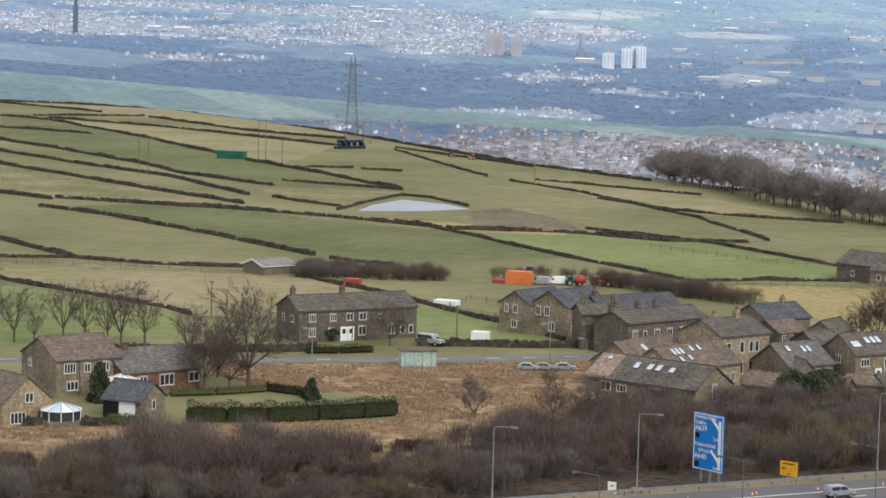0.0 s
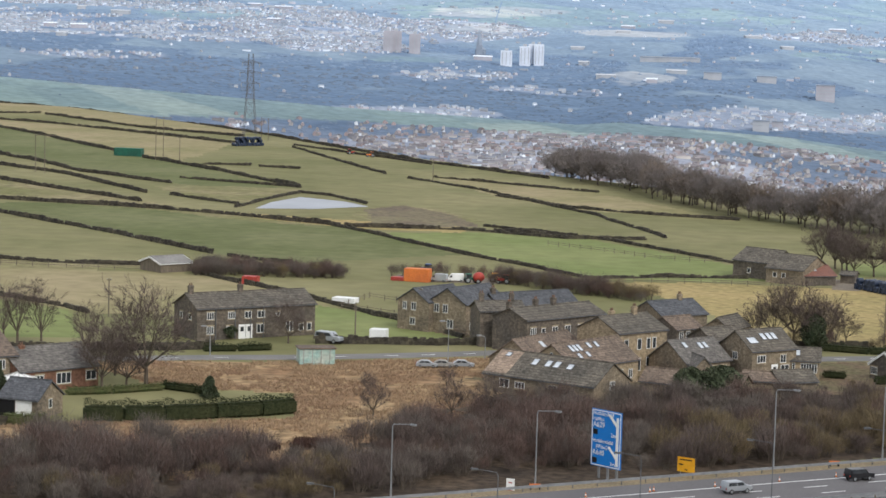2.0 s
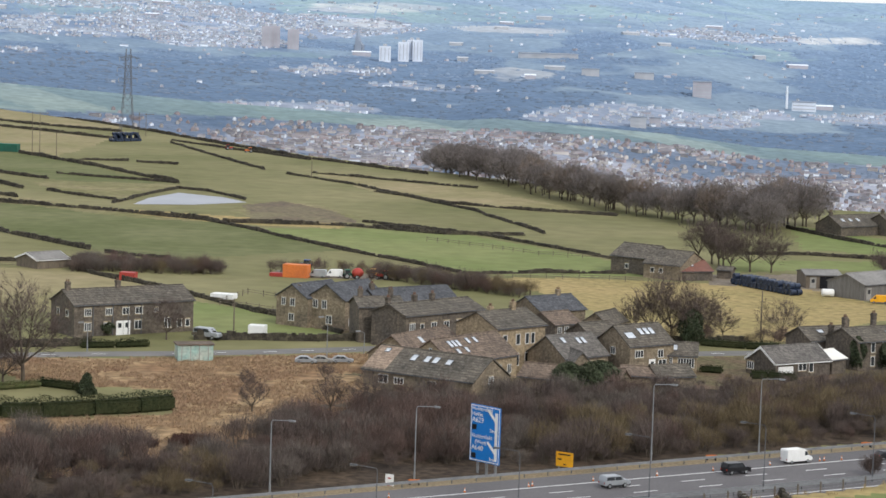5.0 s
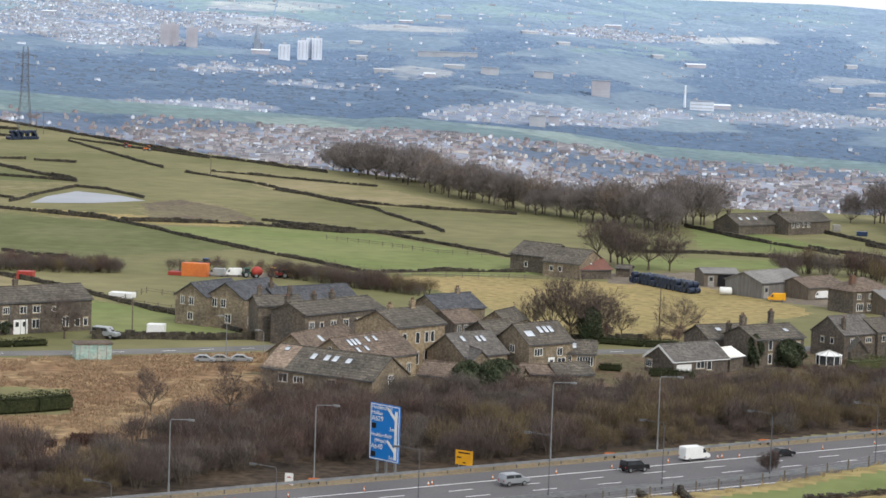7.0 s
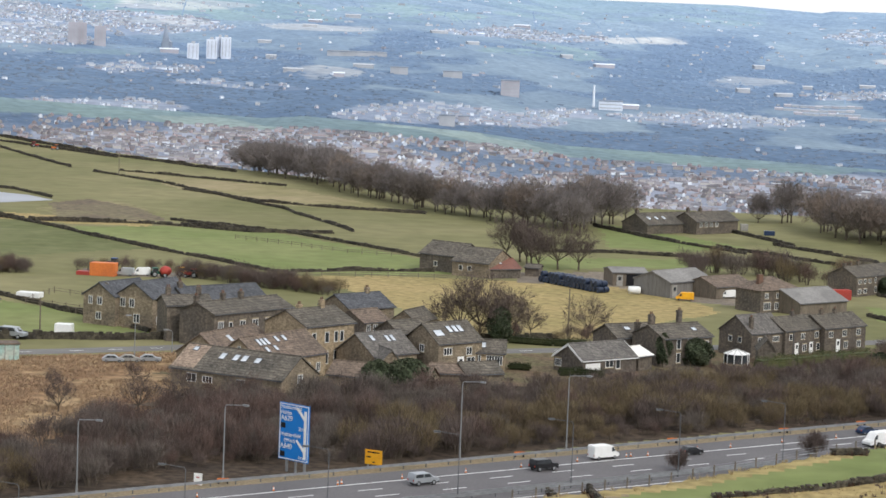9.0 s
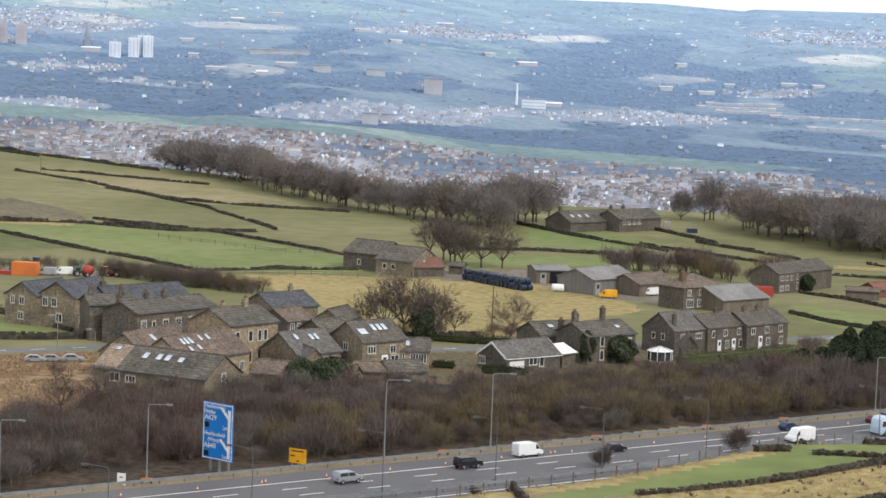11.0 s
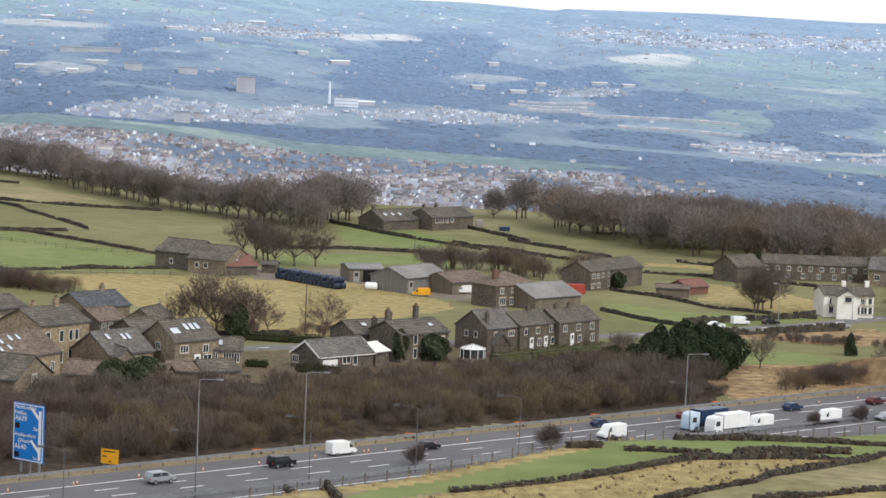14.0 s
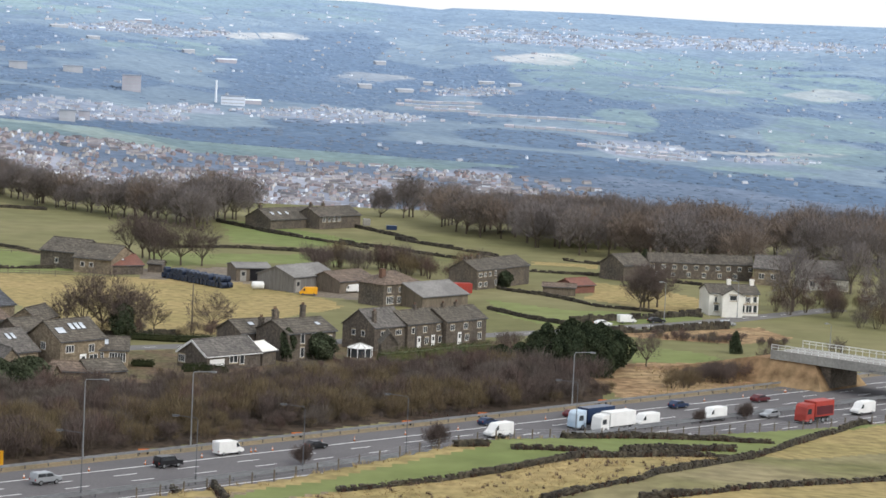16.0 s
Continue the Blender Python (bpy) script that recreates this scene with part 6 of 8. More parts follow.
thicket("garden_scrub", [(14.5, 362.6), (21.0, 360.6), (38.8, 374.6), (53.8, 383.9), (72.8, 406.4), (72.5, 383.8), (46.4, 361.7), (10.6, 344.9), (-10.0, 338.0), (-4.0, 341.0)], 150, 0.6, 1.5, 8, "leafless garden shrubs below the houses")
thicket("bank_scrub", [(88.9, 358.2), (101.0, 374.9), (118.0, 383.2), (115.5, 363.3), (100.4, 353.4), (86.5, 348.2)], 75, 1.4, 3.4, 28, "leafless scrub on the motorway bank")
thicket("bank_scrub", [(104.3, 422.4), (114.1, 421.4), (126.0, 413.5), (124.2, 407.4), (112.1, 413.7), (103.2, 417.8)], 60, 0.8, 1.8, 29, "low leafless scrub below the village road")
thicket("bank_scrub", [(-89.6, 259.6), (-84.7, 258.4), (-84.0, 268.2), (-79.0, 271.2), (-75.4, 277.5), (-67.5, 277.7), (-63.0, 281.3), (-55.1, 282.2), (-48.6, 282.8), (-48.6, 272.0), (-55.6, 265.8), (-87.1, 252.4)], 110, 2.4, 5.0, 30, "scattered leafless scrub in dead grass")
thicket("bank_scrub", [(-80.3, 280.5), (-75.7, 285.9), (-68.5, 287.3), (-63.5, 283.5), (-66.5, 276.5), (-77.1, 274.0)], 14, 2.5, 5.5, 31, "scattered leafless scrub in dead grass")
thicket("hedge_scrub", [(-102.8, 468.3), (-94.5, 468.5), (-84.0, 470.8), (-74.2, 472.8), (-75.3, 479.7), (-85.9, 481.7), (-97.1, 481.4), (-105.8, 482.1)], 110, 2.0, 3.4, 18, "dense leafless field hedge of thorn")
thicket("hedge_scrub", [(-46.4, 474.9), (-38.6, 472.1), (-29.5, 464.1), (-15.5, 453.0), (-15.8, 460.1), (-30.3, 475.4), (-39.4, 481.8), (-46.1, 483.2)], 80, 1.6, 3.2, 19, "dense leafless field hedge of thorn")
thicket("bank_scrub", [road_point(u, s) for u, s in ((-30, 4.6), (140, 4.6), (140, 9.5), (25, 13), (-30, 18))], 210, 0.9, 2.2, 33, "low dark leafless scrub beside the motorway")
thicket("scrub", BELT, 840, 2.2, 4.6, 7, "dense leafless brown scrub between village and motorway")


# ---- evergreens, hedges, tufts ----
def leaves(points, size, seed, mat):
    """A mesh of many small leaf sprays about the given places."""
    rs = np.random.RandomState(seed)
    n = len(points)
    c = np.asarray(points)
    d1 = rs.normal(size=(n, 3))
    d1 /= np.linalg.norm(d1, axis=1)[:, None]
    d2 = np.cross(d1, rs.normal(size=(n, 3)))
    d2 /= np.linalg.norm(d2, axis=1)[:, None]
    s = size * rs.uniform(0.6, 1.3, (n, 1))
    v = np.stack([c - d1 * s, c + d2 * s * 0.55, c + d1 * s, c - d2 * s * 0.55], 1).reshape(-1, 3)
    f = np.arange(n * 4).reshape(-1, 4)
    me = bpy.data.meshes.new("crown")
    me.from_pydata(v.tolist(), [], f.tolist())
    me.materials.append(mat)
    return me


def evergreen(p, h, w, seed, label, cone=False, mat=EVERGREEN, name="evergreen_tree", category="tree"):
    rs = np.random.RandomState(seed)
    n = int(1200 + 500 * h)
    z = rs.uniform(0.03, 1, n) ** (1.4 if cone else 0.8)
    rad = (1 - z) ** 0.5 if cone else np.sqrt(np.clip(1 - (2 * z - 0.95) ** 2, 0.02, 1))
    a = rs.uniform(0, math.tau, n)
    lobes = 1 + 0.28 * np.sin(a * 3 + z * 7 + seed) + 0.15 * np.sin(a * 7 + z * 13)
    k = rad * lobes * rs.uniform(0.55, 1.0, n) ** 0.5 * w / 2
    pts = np.stack([np.cos(a) * k, np.sin(a) * k, z * h + 0.1], 1)
    t = empty(name, pose(p[0], p[1], float(land(p[0], p[1]))), label, category)
    vs, fs = [], []
    cone_tri(vs, fs, Vector((0, 0, -0.3)), Vector((0, 0, h * 0.9)), 0.04 * h + 0.03, 0.02, 6)
    link("trunk", vs, fs, BARK, t)
    bm = bmesh.new()
    bmesh.ops.create_icosphere(bm, subdivisions=2, radius=1)
    for v in bm.verts:
        f = 1 - (v.co.z * 0.5 + 0.5) * 0.95 if cone else 1.0
        v.co = Vector((v.co.x * w * 0.36 * f, v.co.y * w * 0.36 * f, h * (0.5 + 0.42 * v.co.z)))
    part("inner_foliage", bm, mat, t)
    child("crown", leaves(pts, 0.2 if h > 3 else 0.16, seed, mat), t)
    return t


for i, (p, h, w) in enumerate((((69.07, 373.29), 4.2, 4.5), ((72.01, 372.59), 4.8, 5), ((74.94, 371.89), 5.4, 5.5), ((77.87, 371.19), 6.2, 5.5), ((80.16, 370.39), 6.6, 6), ((82.62, 370.79), 6.2, 6), ((85.17, 372.38), 5.8, 5), ((80.84, 377.04), 7.0, 5.5), ((85.47, 377.82), 6.6, 5), ((78.2, 384.0), 6.6, 5), ((82.6, 386.0), 7.2, 5), ((86.9, 384.2), 6.8, 5), ((88.6, 379.8), 6.2, 5), ((75.6, 379.0), 5.8, 5), ((84.2, 381.5), 7.4, 5))):
    evergreen(p, h * 0.95, w, 200 + i, "dark green conifer in a dense group", cone=i % 4 == 1, mat=CONIFER)
for i, (p, h, w) in enumerate((((-5.59, 342.58), 4.4, 4.8), ((-1.34, 343.99), 4.6, 6.0), ((0.03, 344.44), 3.0, 3.2), ((-8.05, 342.78), 1.8, 2.6), ((12.76, 400.72), 5.5, 3.5), ((42.09, 380.88), 4.2, 4.6), ((43.01, 381.55), 3, 3.5), ((37.02, 378.67), 5, 2.2))):
    evergreen(p, h, w, 230 + i, "rounded dark evergreen bush")
evergreen((-94.83, 313.94), 5.2, 3.2, 250, "dark spruce beside the stone house", cone=True)
evergreen((-68.88, 324.55), 2.8, 2.2, 251, "small dark spruce in the garden", cone=True)
evergreen((130.79, 538.28), 4.5, 2.0, 252, "narrow dark conifer before the terrace", cone=True)
evergreen((113.77, 401.39), 3.6, 2.0, 253, "narrow dark conifer on the bank", cone=True)
evergreen((-78.28, 382.37), 2.2, 2.2, 254, "clipped dark shrub by the terrace", name="evergreen_shrub", category="shrub")
evergreen((91.30, 492.48), 3.4, 2.6, 255, "rounded dark shrub by the farmhouse", name="evergreen_shrub", category="shrub")


def hedge(line, h, w, seed, label, mat=HEDGE, density=26):
    rs = np.random.RandomState(seed)
    pts = []
    for a, b in zip(line, line[1:]):
        L = dist(a, b)
        n = int(L * density * 3.0)
        f = rs.uniform(0, 1, n)
        o = rs.uniform(-1, 1, n)
        z = rs.uniform(0, 1, n) ** 0.8
        d = ((b[0] - a[0]) / L, (b[1] - a[1]) / L)
        hh = h * (0.74 + 0.5 * ripple(f * L + seed, f * 0, 3.0, seed % 7))
        pts.append(np.stack([a[0] + d[0] * f * L - d[1] * o * w / 2, a[1] + d[1] * f * L + d[0] * o * w / 2, z * hh], 1))
    t = empty("hedge", Matrix.Identity(4), label, "hedge")
    for a, b in zip(line, line[1:]):
        L = dist(a, b)
        core = part("core", boxes((-0.1, -w * 0.36, 0, L + 0.1, w * 0.36, h * 0.74), bevel=0.3), mat, t)
        core.matrix_basis = pose(a[0], a[1], 0, 0, 0, heading(a, b))
    child("foliage", leaves(np.concatenate(pts), 0.1, seed, mat), t)
    return t


hedge([(-80.0, 302.1), (-75.3, 303.6), (-70.6, 305.1), (-64.8, 308.8), (-59.7, 312.3), (-55.9, 315.8)], 2.6, 2.2, 300, "long dark overgrown garden hedge", HEDGE_DARK, 130)
hedge([(-88.9, 297.5), (-86.3, 297.4), (-84.1, 299.0)], 1.7, 1.8, 301, "clipped green garden hedge", HEDGE, 70)
hedge([(-87.5, 321.3), (-82.0, 324.2), (-76.2, 329.2)], 1.3, 1.2, 302, "low green garden hedge", HEDGE, 50)
hedge([(-76.5, 330.2), (-71.2, 327.8), (-68.4, 325.7)], 1.4, 1.2, 303, "low dark garden hedge", HEDGE_DARK, 60)
hedge([(-79.1, 367.4), (-74.2, 369.2), (-69.6, 372.1)], 1.3, 1.0, 304, "dark roadside hedge before the terrace", HEDGE_DARK, 60)
hedge([(20.4, 365.0), (22.9, 365.5), (27.0, 364.0)], 1.5, 1.2, 305, "dark clipped garden hedge below the bungalow", HEDGE_DARK, 60)
hedge([(13.2, 369.8), (16.5, 369.0)], 1.3, 1.2, 306, "dark clipped garden hedge", HEDGE_DARK, 60)
hedge([(51.6, 380.3), (57.5, 384.6), (65.7, 391.5), (71.8, 395.4)], 1.8, 3.0, 307, "overgrown green hedge below the terrace", HEDGE, 80)
hedge([(1.5, 356.9), (6.8, 358.4)], 1.2, 2.2, 308, "overgrown green hedge behind the outbuildings", HEDGE, 70)
hedge([(14.1, 399.7), (21.2, 397.8), (26.6, 398.1)], 1.4, 2.0, 309, "dark hedge beside the village road", HEDGE_DARK, 50)


def tufts(name, poly, n, h0, h1, seed, label, mat, blades=6):
    rs = np.random.RandomState(seed)
    xs, ys = np.array([p[0] for p in poly]), np.array([p[1] for p in poly])
    x, y = rs.uniform(xs.min(), xs.max(), n * 3), rs.uniform(ys.min(), ys.max(), n * 3)
    ok = within(poly, x, y) & (ripple(x, y, 6, seed) > 0.36)
    x, y = x[ok][:n], y[ok][:n]
    n = len(x)
    x, y = np.repeat(x, blades), np.repeat(y, blades)
    a, h = rs.uniform(0, math.tau, n * blades), rs.uniform(h0, h1, n * blades)
    z = land(x, y)
    lean, wd = rs.uniform(0.2, 0.9, n * blades) * h, 0.035 + h * 0.05
    ox, oy = rs.normal(0, 0.12, n * blades), rs.normal(0, 0.12, n * blades)
    b0 = np.stack([x + ox - np.sin(a) * wd, y + oy + np.cos(a) * wd, z - 0.05], 1)
    b1 = np.stack([x + ox + np.sin(a) * wd, y + oy - np.cos(a) * wd, z - 0.05], 1)
    t = np.stack([x + ox + np.cos(a) * lean, y + oy + np.sin(a) * lean, z + h], 1)
    v = np.stack([b0, b1, t], 1).reshape(-1, 3)
    return tagged(link(name, v.tolist(), np.arange(len(v)).reshape(-1, 3).tolist(), mat), label, "grass", kind="stuff")


tufts("dead_grass", FIELDS[22][1], 20000, 0.12, 0.42, 401, "tawny tufts of dead moor grass", STRAW)
tufts("dead_grass", [(91.8, 382.0), (107.5, 385.9), (117.0, 380.0), (117.0, 362.4), (101.2, 356.2), (86.9, 349.8)], 500, 0.15, 0.35, 402, "tawny tufts on the motorway bank", PALE_STRAW)
tufts("dead_grass", [(47.5, 348.6), (57.5, 355.7), (64.2, 351.7), (60.8, 332.3), (45.6, 321.9)], 200, 0.2, 0.5, 403, "tawny tufts on the motorway bank", TWIG_RED)
tufts("dead_grass", NEAR[1][1], 2500, 0.08, 0.22, 404, "pale straw-coloured tufts of near pasture", PALE_STRAW)
tufts("dead_grass", [road_point(u, s) for u, s in ((20, -35.5), (150, -35.5), (150, -37), (90, -37.5), (60, -38.5), (20, -40))], 1600, 0.2, 0.5, 405, "dead grass along the bank fence", PALE_STRAW)
HEATHER = material("dark_heather", (0.06, 0.032, 0.026), (0.085, 0.045, 0.03), 0.4, 0.95, 0.3, island=0.4)
for i, (poly, n) in enumerate((([(-55.6, 291.4), (-52.1, 294.9), (-47.6, 294.7), (-47.3, 290.8), (-53.5, 287.7)], 260), ([(-95.2, 275.8), (-93.4, 278.3), (-87.9, 267.0), (-87.3, 260.3), (-90.1, 261.1)], 500), ([(-87.9, 278.9), (-84.5, 280.7), (-82.5, 277.5), (-86.3, 275.6)], 220), ([(-64.6, 282.3), (-57.1, 285.4), (-56.9, 281.0), (-63.0, 278.3)], 260))):
    tufts("heather", poly, n, 0.5, 1.1, 420 + i, "dark brown clumps of heather", HEATHER, 10)
for i, line in enumerate(NEAR_WALLS):
    for (x0, y0), (x1, y1) in zip(line, line[1:]):
        L = math.hypot(x1 - x0, y1 - y0)
        nx, ny = -(y1 - y0) / L * 0.55, (x1 - x0) / L * 0.55
        tufts("heather", [(x0 + nx, y0 + ny), (x1 + nx, y1 + ny), (x1 - nx, y1 - ny), (x0 - nx, y0 - ny)], int(L * 5), 0.25, 0.75, 440 + i, "dark heather and dead grass along a tumbled wall", HEATHER, 7)
tufts("dead_bracken", NEAR[1][1], 110, 0.25, 0.45, 430, "brown dead bracken clumps in pale grass", TWIG_RED, 12)



# ---- the town in the valley ----
def on_slope(az, el, start=2480):
    """The place on the far side of the valley that lies in a direction."""
    r = np.arange(start, 4930, 5.0)
    x, y = r * math.sin(radians(az)), r * math.cos(radians(az))
    e = np.degrees(np.arctan2(land(x, y) - 53, r))
    i = int(np.argmax(e >= el)) if (e >= el).any() else len(r) - 1
    return float(x[i]), float(y[i]), float(land(x[i], y[i]))


# valley house colours with distance haze painted into them
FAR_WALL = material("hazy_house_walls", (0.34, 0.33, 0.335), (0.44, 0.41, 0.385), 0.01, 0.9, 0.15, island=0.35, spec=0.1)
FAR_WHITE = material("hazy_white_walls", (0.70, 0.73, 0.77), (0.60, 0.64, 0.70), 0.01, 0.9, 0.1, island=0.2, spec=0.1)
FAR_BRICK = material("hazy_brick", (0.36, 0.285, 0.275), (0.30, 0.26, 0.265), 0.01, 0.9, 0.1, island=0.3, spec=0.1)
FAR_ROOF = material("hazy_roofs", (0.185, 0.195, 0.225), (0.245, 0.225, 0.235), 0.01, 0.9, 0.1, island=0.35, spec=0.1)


def hazed(name, base, other, r, rough=1.0, island=0.12):
    """A material with the haze of r metres mixed into both its colours."""
    k = float(haze_share(r))
    a, b = [tuple(c * (1 - k) + d * k for c, d in zip(q, HAZE)) for q in (base, other)]
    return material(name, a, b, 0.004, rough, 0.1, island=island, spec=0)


# tree colours below carry haze for their distance
FAR_CLUMP = hazed("hazy_trees", (0.05, 0.052, 0.052), (0.085, 0.075, 0.066), 2300)
MID_CLUMP = hazed("dim_hazy_trees", (0.07, 0.074, 0.08), (0.10, 0.10, 0.10), 3100)
# paler, bluer copies for farther houses: more haze in the colour
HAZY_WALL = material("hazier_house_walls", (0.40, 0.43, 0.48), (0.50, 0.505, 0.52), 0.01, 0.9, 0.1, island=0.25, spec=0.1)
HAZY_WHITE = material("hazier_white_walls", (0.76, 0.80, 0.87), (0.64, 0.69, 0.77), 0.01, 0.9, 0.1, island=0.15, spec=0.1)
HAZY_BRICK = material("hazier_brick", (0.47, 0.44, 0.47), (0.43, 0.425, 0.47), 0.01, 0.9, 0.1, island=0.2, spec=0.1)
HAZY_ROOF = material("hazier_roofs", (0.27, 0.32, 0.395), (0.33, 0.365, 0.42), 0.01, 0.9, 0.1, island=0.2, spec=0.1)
HAZY_CLUMP = hazed("hazier_trees", (0.07, 0.074, 0.08), (0.10, 0.10, 0.10), 3900)
DIM_CLUMP = hazed("haziest_trees", (0.10, 0.10, 0.10), (0.14, 0.14, 0.14), 4600)
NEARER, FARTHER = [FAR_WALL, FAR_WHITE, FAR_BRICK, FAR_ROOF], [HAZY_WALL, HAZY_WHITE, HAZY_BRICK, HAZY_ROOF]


def town(name, r0, r1, az0, az1, n, seed, label, thick, size=(6, 9), mixes=(0.5, 0.25, 0.25)):
    """Gabled houses in loose rows over a stretch of the valley, in one mesh."""
    rs = np.random.RandomState(seed)
    vs, fs, ix = [], [], []
    az, r = rs.uniform(az0, az1, n * 6), np.sqrt(rs.uniform(r0 ** 2, r1 ** 2, n * 6))
    X, Y = r * np.sin(np.radians(az)), r * np.cos(np.radians(az))
    good = (ripple(X, Y, 60, seed) > thick - 0.14) & ((far_cover(X, Y)[0][:, 2] > rs.uniform(0.05, 0.6, len(X))) | (rs.uniform(0, 1, len(X)) < 0.02 * (r > 4000) + 0.01))
    X, Y = X[good][:n], Y[good][:n]
    Z = land(X, Y)
    lean = ripple(X, Y, 120, seed + 1) * 6.3
    for x, y, z, a in zip(X, Y, Z, lean):
        L, D, h = rs.uniform(*size) * rs.choice((0.7, 1, 1, 1.4, 2.6)), rs.uniform(2.2, 3.6), rs.uniform(1.2, 2.3)
        c, s = math.cos(a), math.sin(a)
        b = len(vs)
        for lx, ly, lz in ((-L / 2, -D / 2, -4), (L / 2, -D / 2, -4), (L / 2, D / 2, -4), (-L / 2, D / 2, -4), (-L / 2, -D / 2, h), (L / 2, -D / 2, h), (L / 2, D / 2, h), (-L / 2, D / 2, h), (-L / 2, 0, h + 1.3), (L / 2, 0, h + 1.3)):
            vs.append((x + lx * c - ly * s, y + lx * s + ly * c, z + lz))
        m = rs.choice(3, p=mixes)
        fs += [tuple(b + k for k in f) for f in ((0, 1, 5, 4), (1, 2, 6, 9, 5), (2, 3, 7, 6), (3, 0, 4, 8, 7), (4, 5, 9, 8), (6, 7, 8, 9))]
        ix += [m, m, m, m, 3, 3]
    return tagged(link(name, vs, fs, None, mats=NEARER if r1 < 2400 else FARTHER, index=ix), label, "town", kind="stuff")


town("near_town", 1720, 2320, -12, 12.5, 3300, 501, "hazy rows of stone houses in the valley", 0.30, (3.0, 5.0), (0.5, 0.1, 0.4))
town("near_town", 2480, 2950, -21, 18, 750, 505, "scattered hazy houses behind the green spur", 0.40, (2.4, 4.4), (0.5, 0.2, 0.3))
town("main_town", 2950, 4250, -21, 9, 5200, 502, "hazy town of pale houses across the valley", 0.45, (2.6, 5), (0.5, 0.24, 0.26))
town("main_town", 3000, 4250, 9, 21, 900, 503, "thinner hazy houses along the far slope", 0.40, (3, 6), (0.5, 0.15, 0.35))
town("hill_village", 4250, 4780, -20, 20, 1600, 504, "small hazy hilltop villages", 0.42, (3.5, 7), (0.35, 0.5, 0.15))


def works(n, seed):
    """Long pale industrial sheds."""
    rs = np.random.RandomState(seed)
    for k in range(n):
        az, r = rs.uniform(-20, 12), rs.uniform(2950, 4200)
        x, y = r * math.sin(radians(az)), r * math.cos(radians(az))
        w = rs.uniform(12, 30)
        o = empty("works_shed", pose(x, y, float(land(x, y)), 0, 0, rs.uniform(-25, 25)), "long hazy white industrial shed", "shed", "industrial sheds")
        hh = rs.uniform(3, 5)
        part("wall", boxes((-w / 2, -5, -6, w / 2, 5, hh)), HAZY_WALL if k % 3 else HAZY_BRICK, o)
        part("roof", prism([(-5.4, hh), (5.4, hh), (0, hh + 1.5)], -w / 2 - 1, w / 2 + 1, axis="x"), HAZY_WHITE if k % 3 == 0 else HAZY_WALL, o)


works(34, 510)


def clumps(name, r0, r1, az0, az1, n, seed, thick, rad, label, mat=FAR_CLUMP):
    """Rounded masses of distant trees in one mesh."""
    rs = np.random.RandomState(seed)
    bm = bmesh.new()
    bmesh.ops.create_icosphere(bm, subdivisions=1, radius=1)
    base = np.array([v.co[:] for v in bm.verts])
    faces = np.array([[v.index for v in f.verts] for f in bm.faces])
    bm.free()
    az, r = rs.uniform(az0, az1, n * 6), np.sqrt(rs.uniform(r0 ** 2, r1 ** 2, n * 6))
    X, Y = r * np.sin(np.radians(az)), r * np.cos(np.radians(az))
    good = (far_cover(X, Y)[0][:, 1] + 0.25 * (r < 2330) > rs.uniform(0.3, 0.8, len(X))) | (rs.uniform(0, 1, len(X)) < 0.015)
    X, Y = X[good][:n], Y[good][:n]
    n = len(X)
    Z = land(X, Y)
    S = rs.uniform(rad[0], rad[1], (n, 1, 1)) * np.stack([rs.uniform(0.8, 1.6, n), rs.uniform(0.8, 1.3, n), rs.uniform(0.35, 0.75, n)], 1)[:, None, :]
    V = base[None] * S * rs.uniform(0.85, 1.12, (n, len(base), 1)) + np.stack([X, Y, Z - 0.4], 1)[:, None, :]
    F = faces[None] + (np.arange(n) * len(base))[:, None, None]
    return tagged(link(name, V.reshape(-1, 3).tolist(), F.reshape(-1, 3).tolist(), mat, smooth=True), label, "woodland", kind="stuff")


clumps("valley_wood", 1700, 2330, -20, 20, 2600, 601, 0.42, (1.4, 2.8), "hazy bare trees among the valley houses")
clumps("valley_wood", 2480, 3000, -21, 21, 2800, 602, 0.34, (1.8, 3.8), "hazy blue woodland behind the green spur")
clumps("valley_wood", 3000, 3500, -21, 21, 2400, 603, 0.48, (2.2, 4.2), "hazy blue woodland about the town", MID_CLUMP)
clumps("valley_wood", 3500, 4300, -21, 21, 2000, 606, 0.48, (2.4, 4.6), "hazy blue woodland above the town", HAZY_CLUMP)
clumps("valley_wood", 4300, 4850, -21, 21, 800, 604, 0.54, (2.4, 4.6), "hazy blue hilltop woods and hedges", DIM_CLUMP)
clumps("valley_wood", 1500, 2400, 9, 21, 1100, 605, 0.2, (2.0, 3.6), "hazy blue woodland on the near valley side")


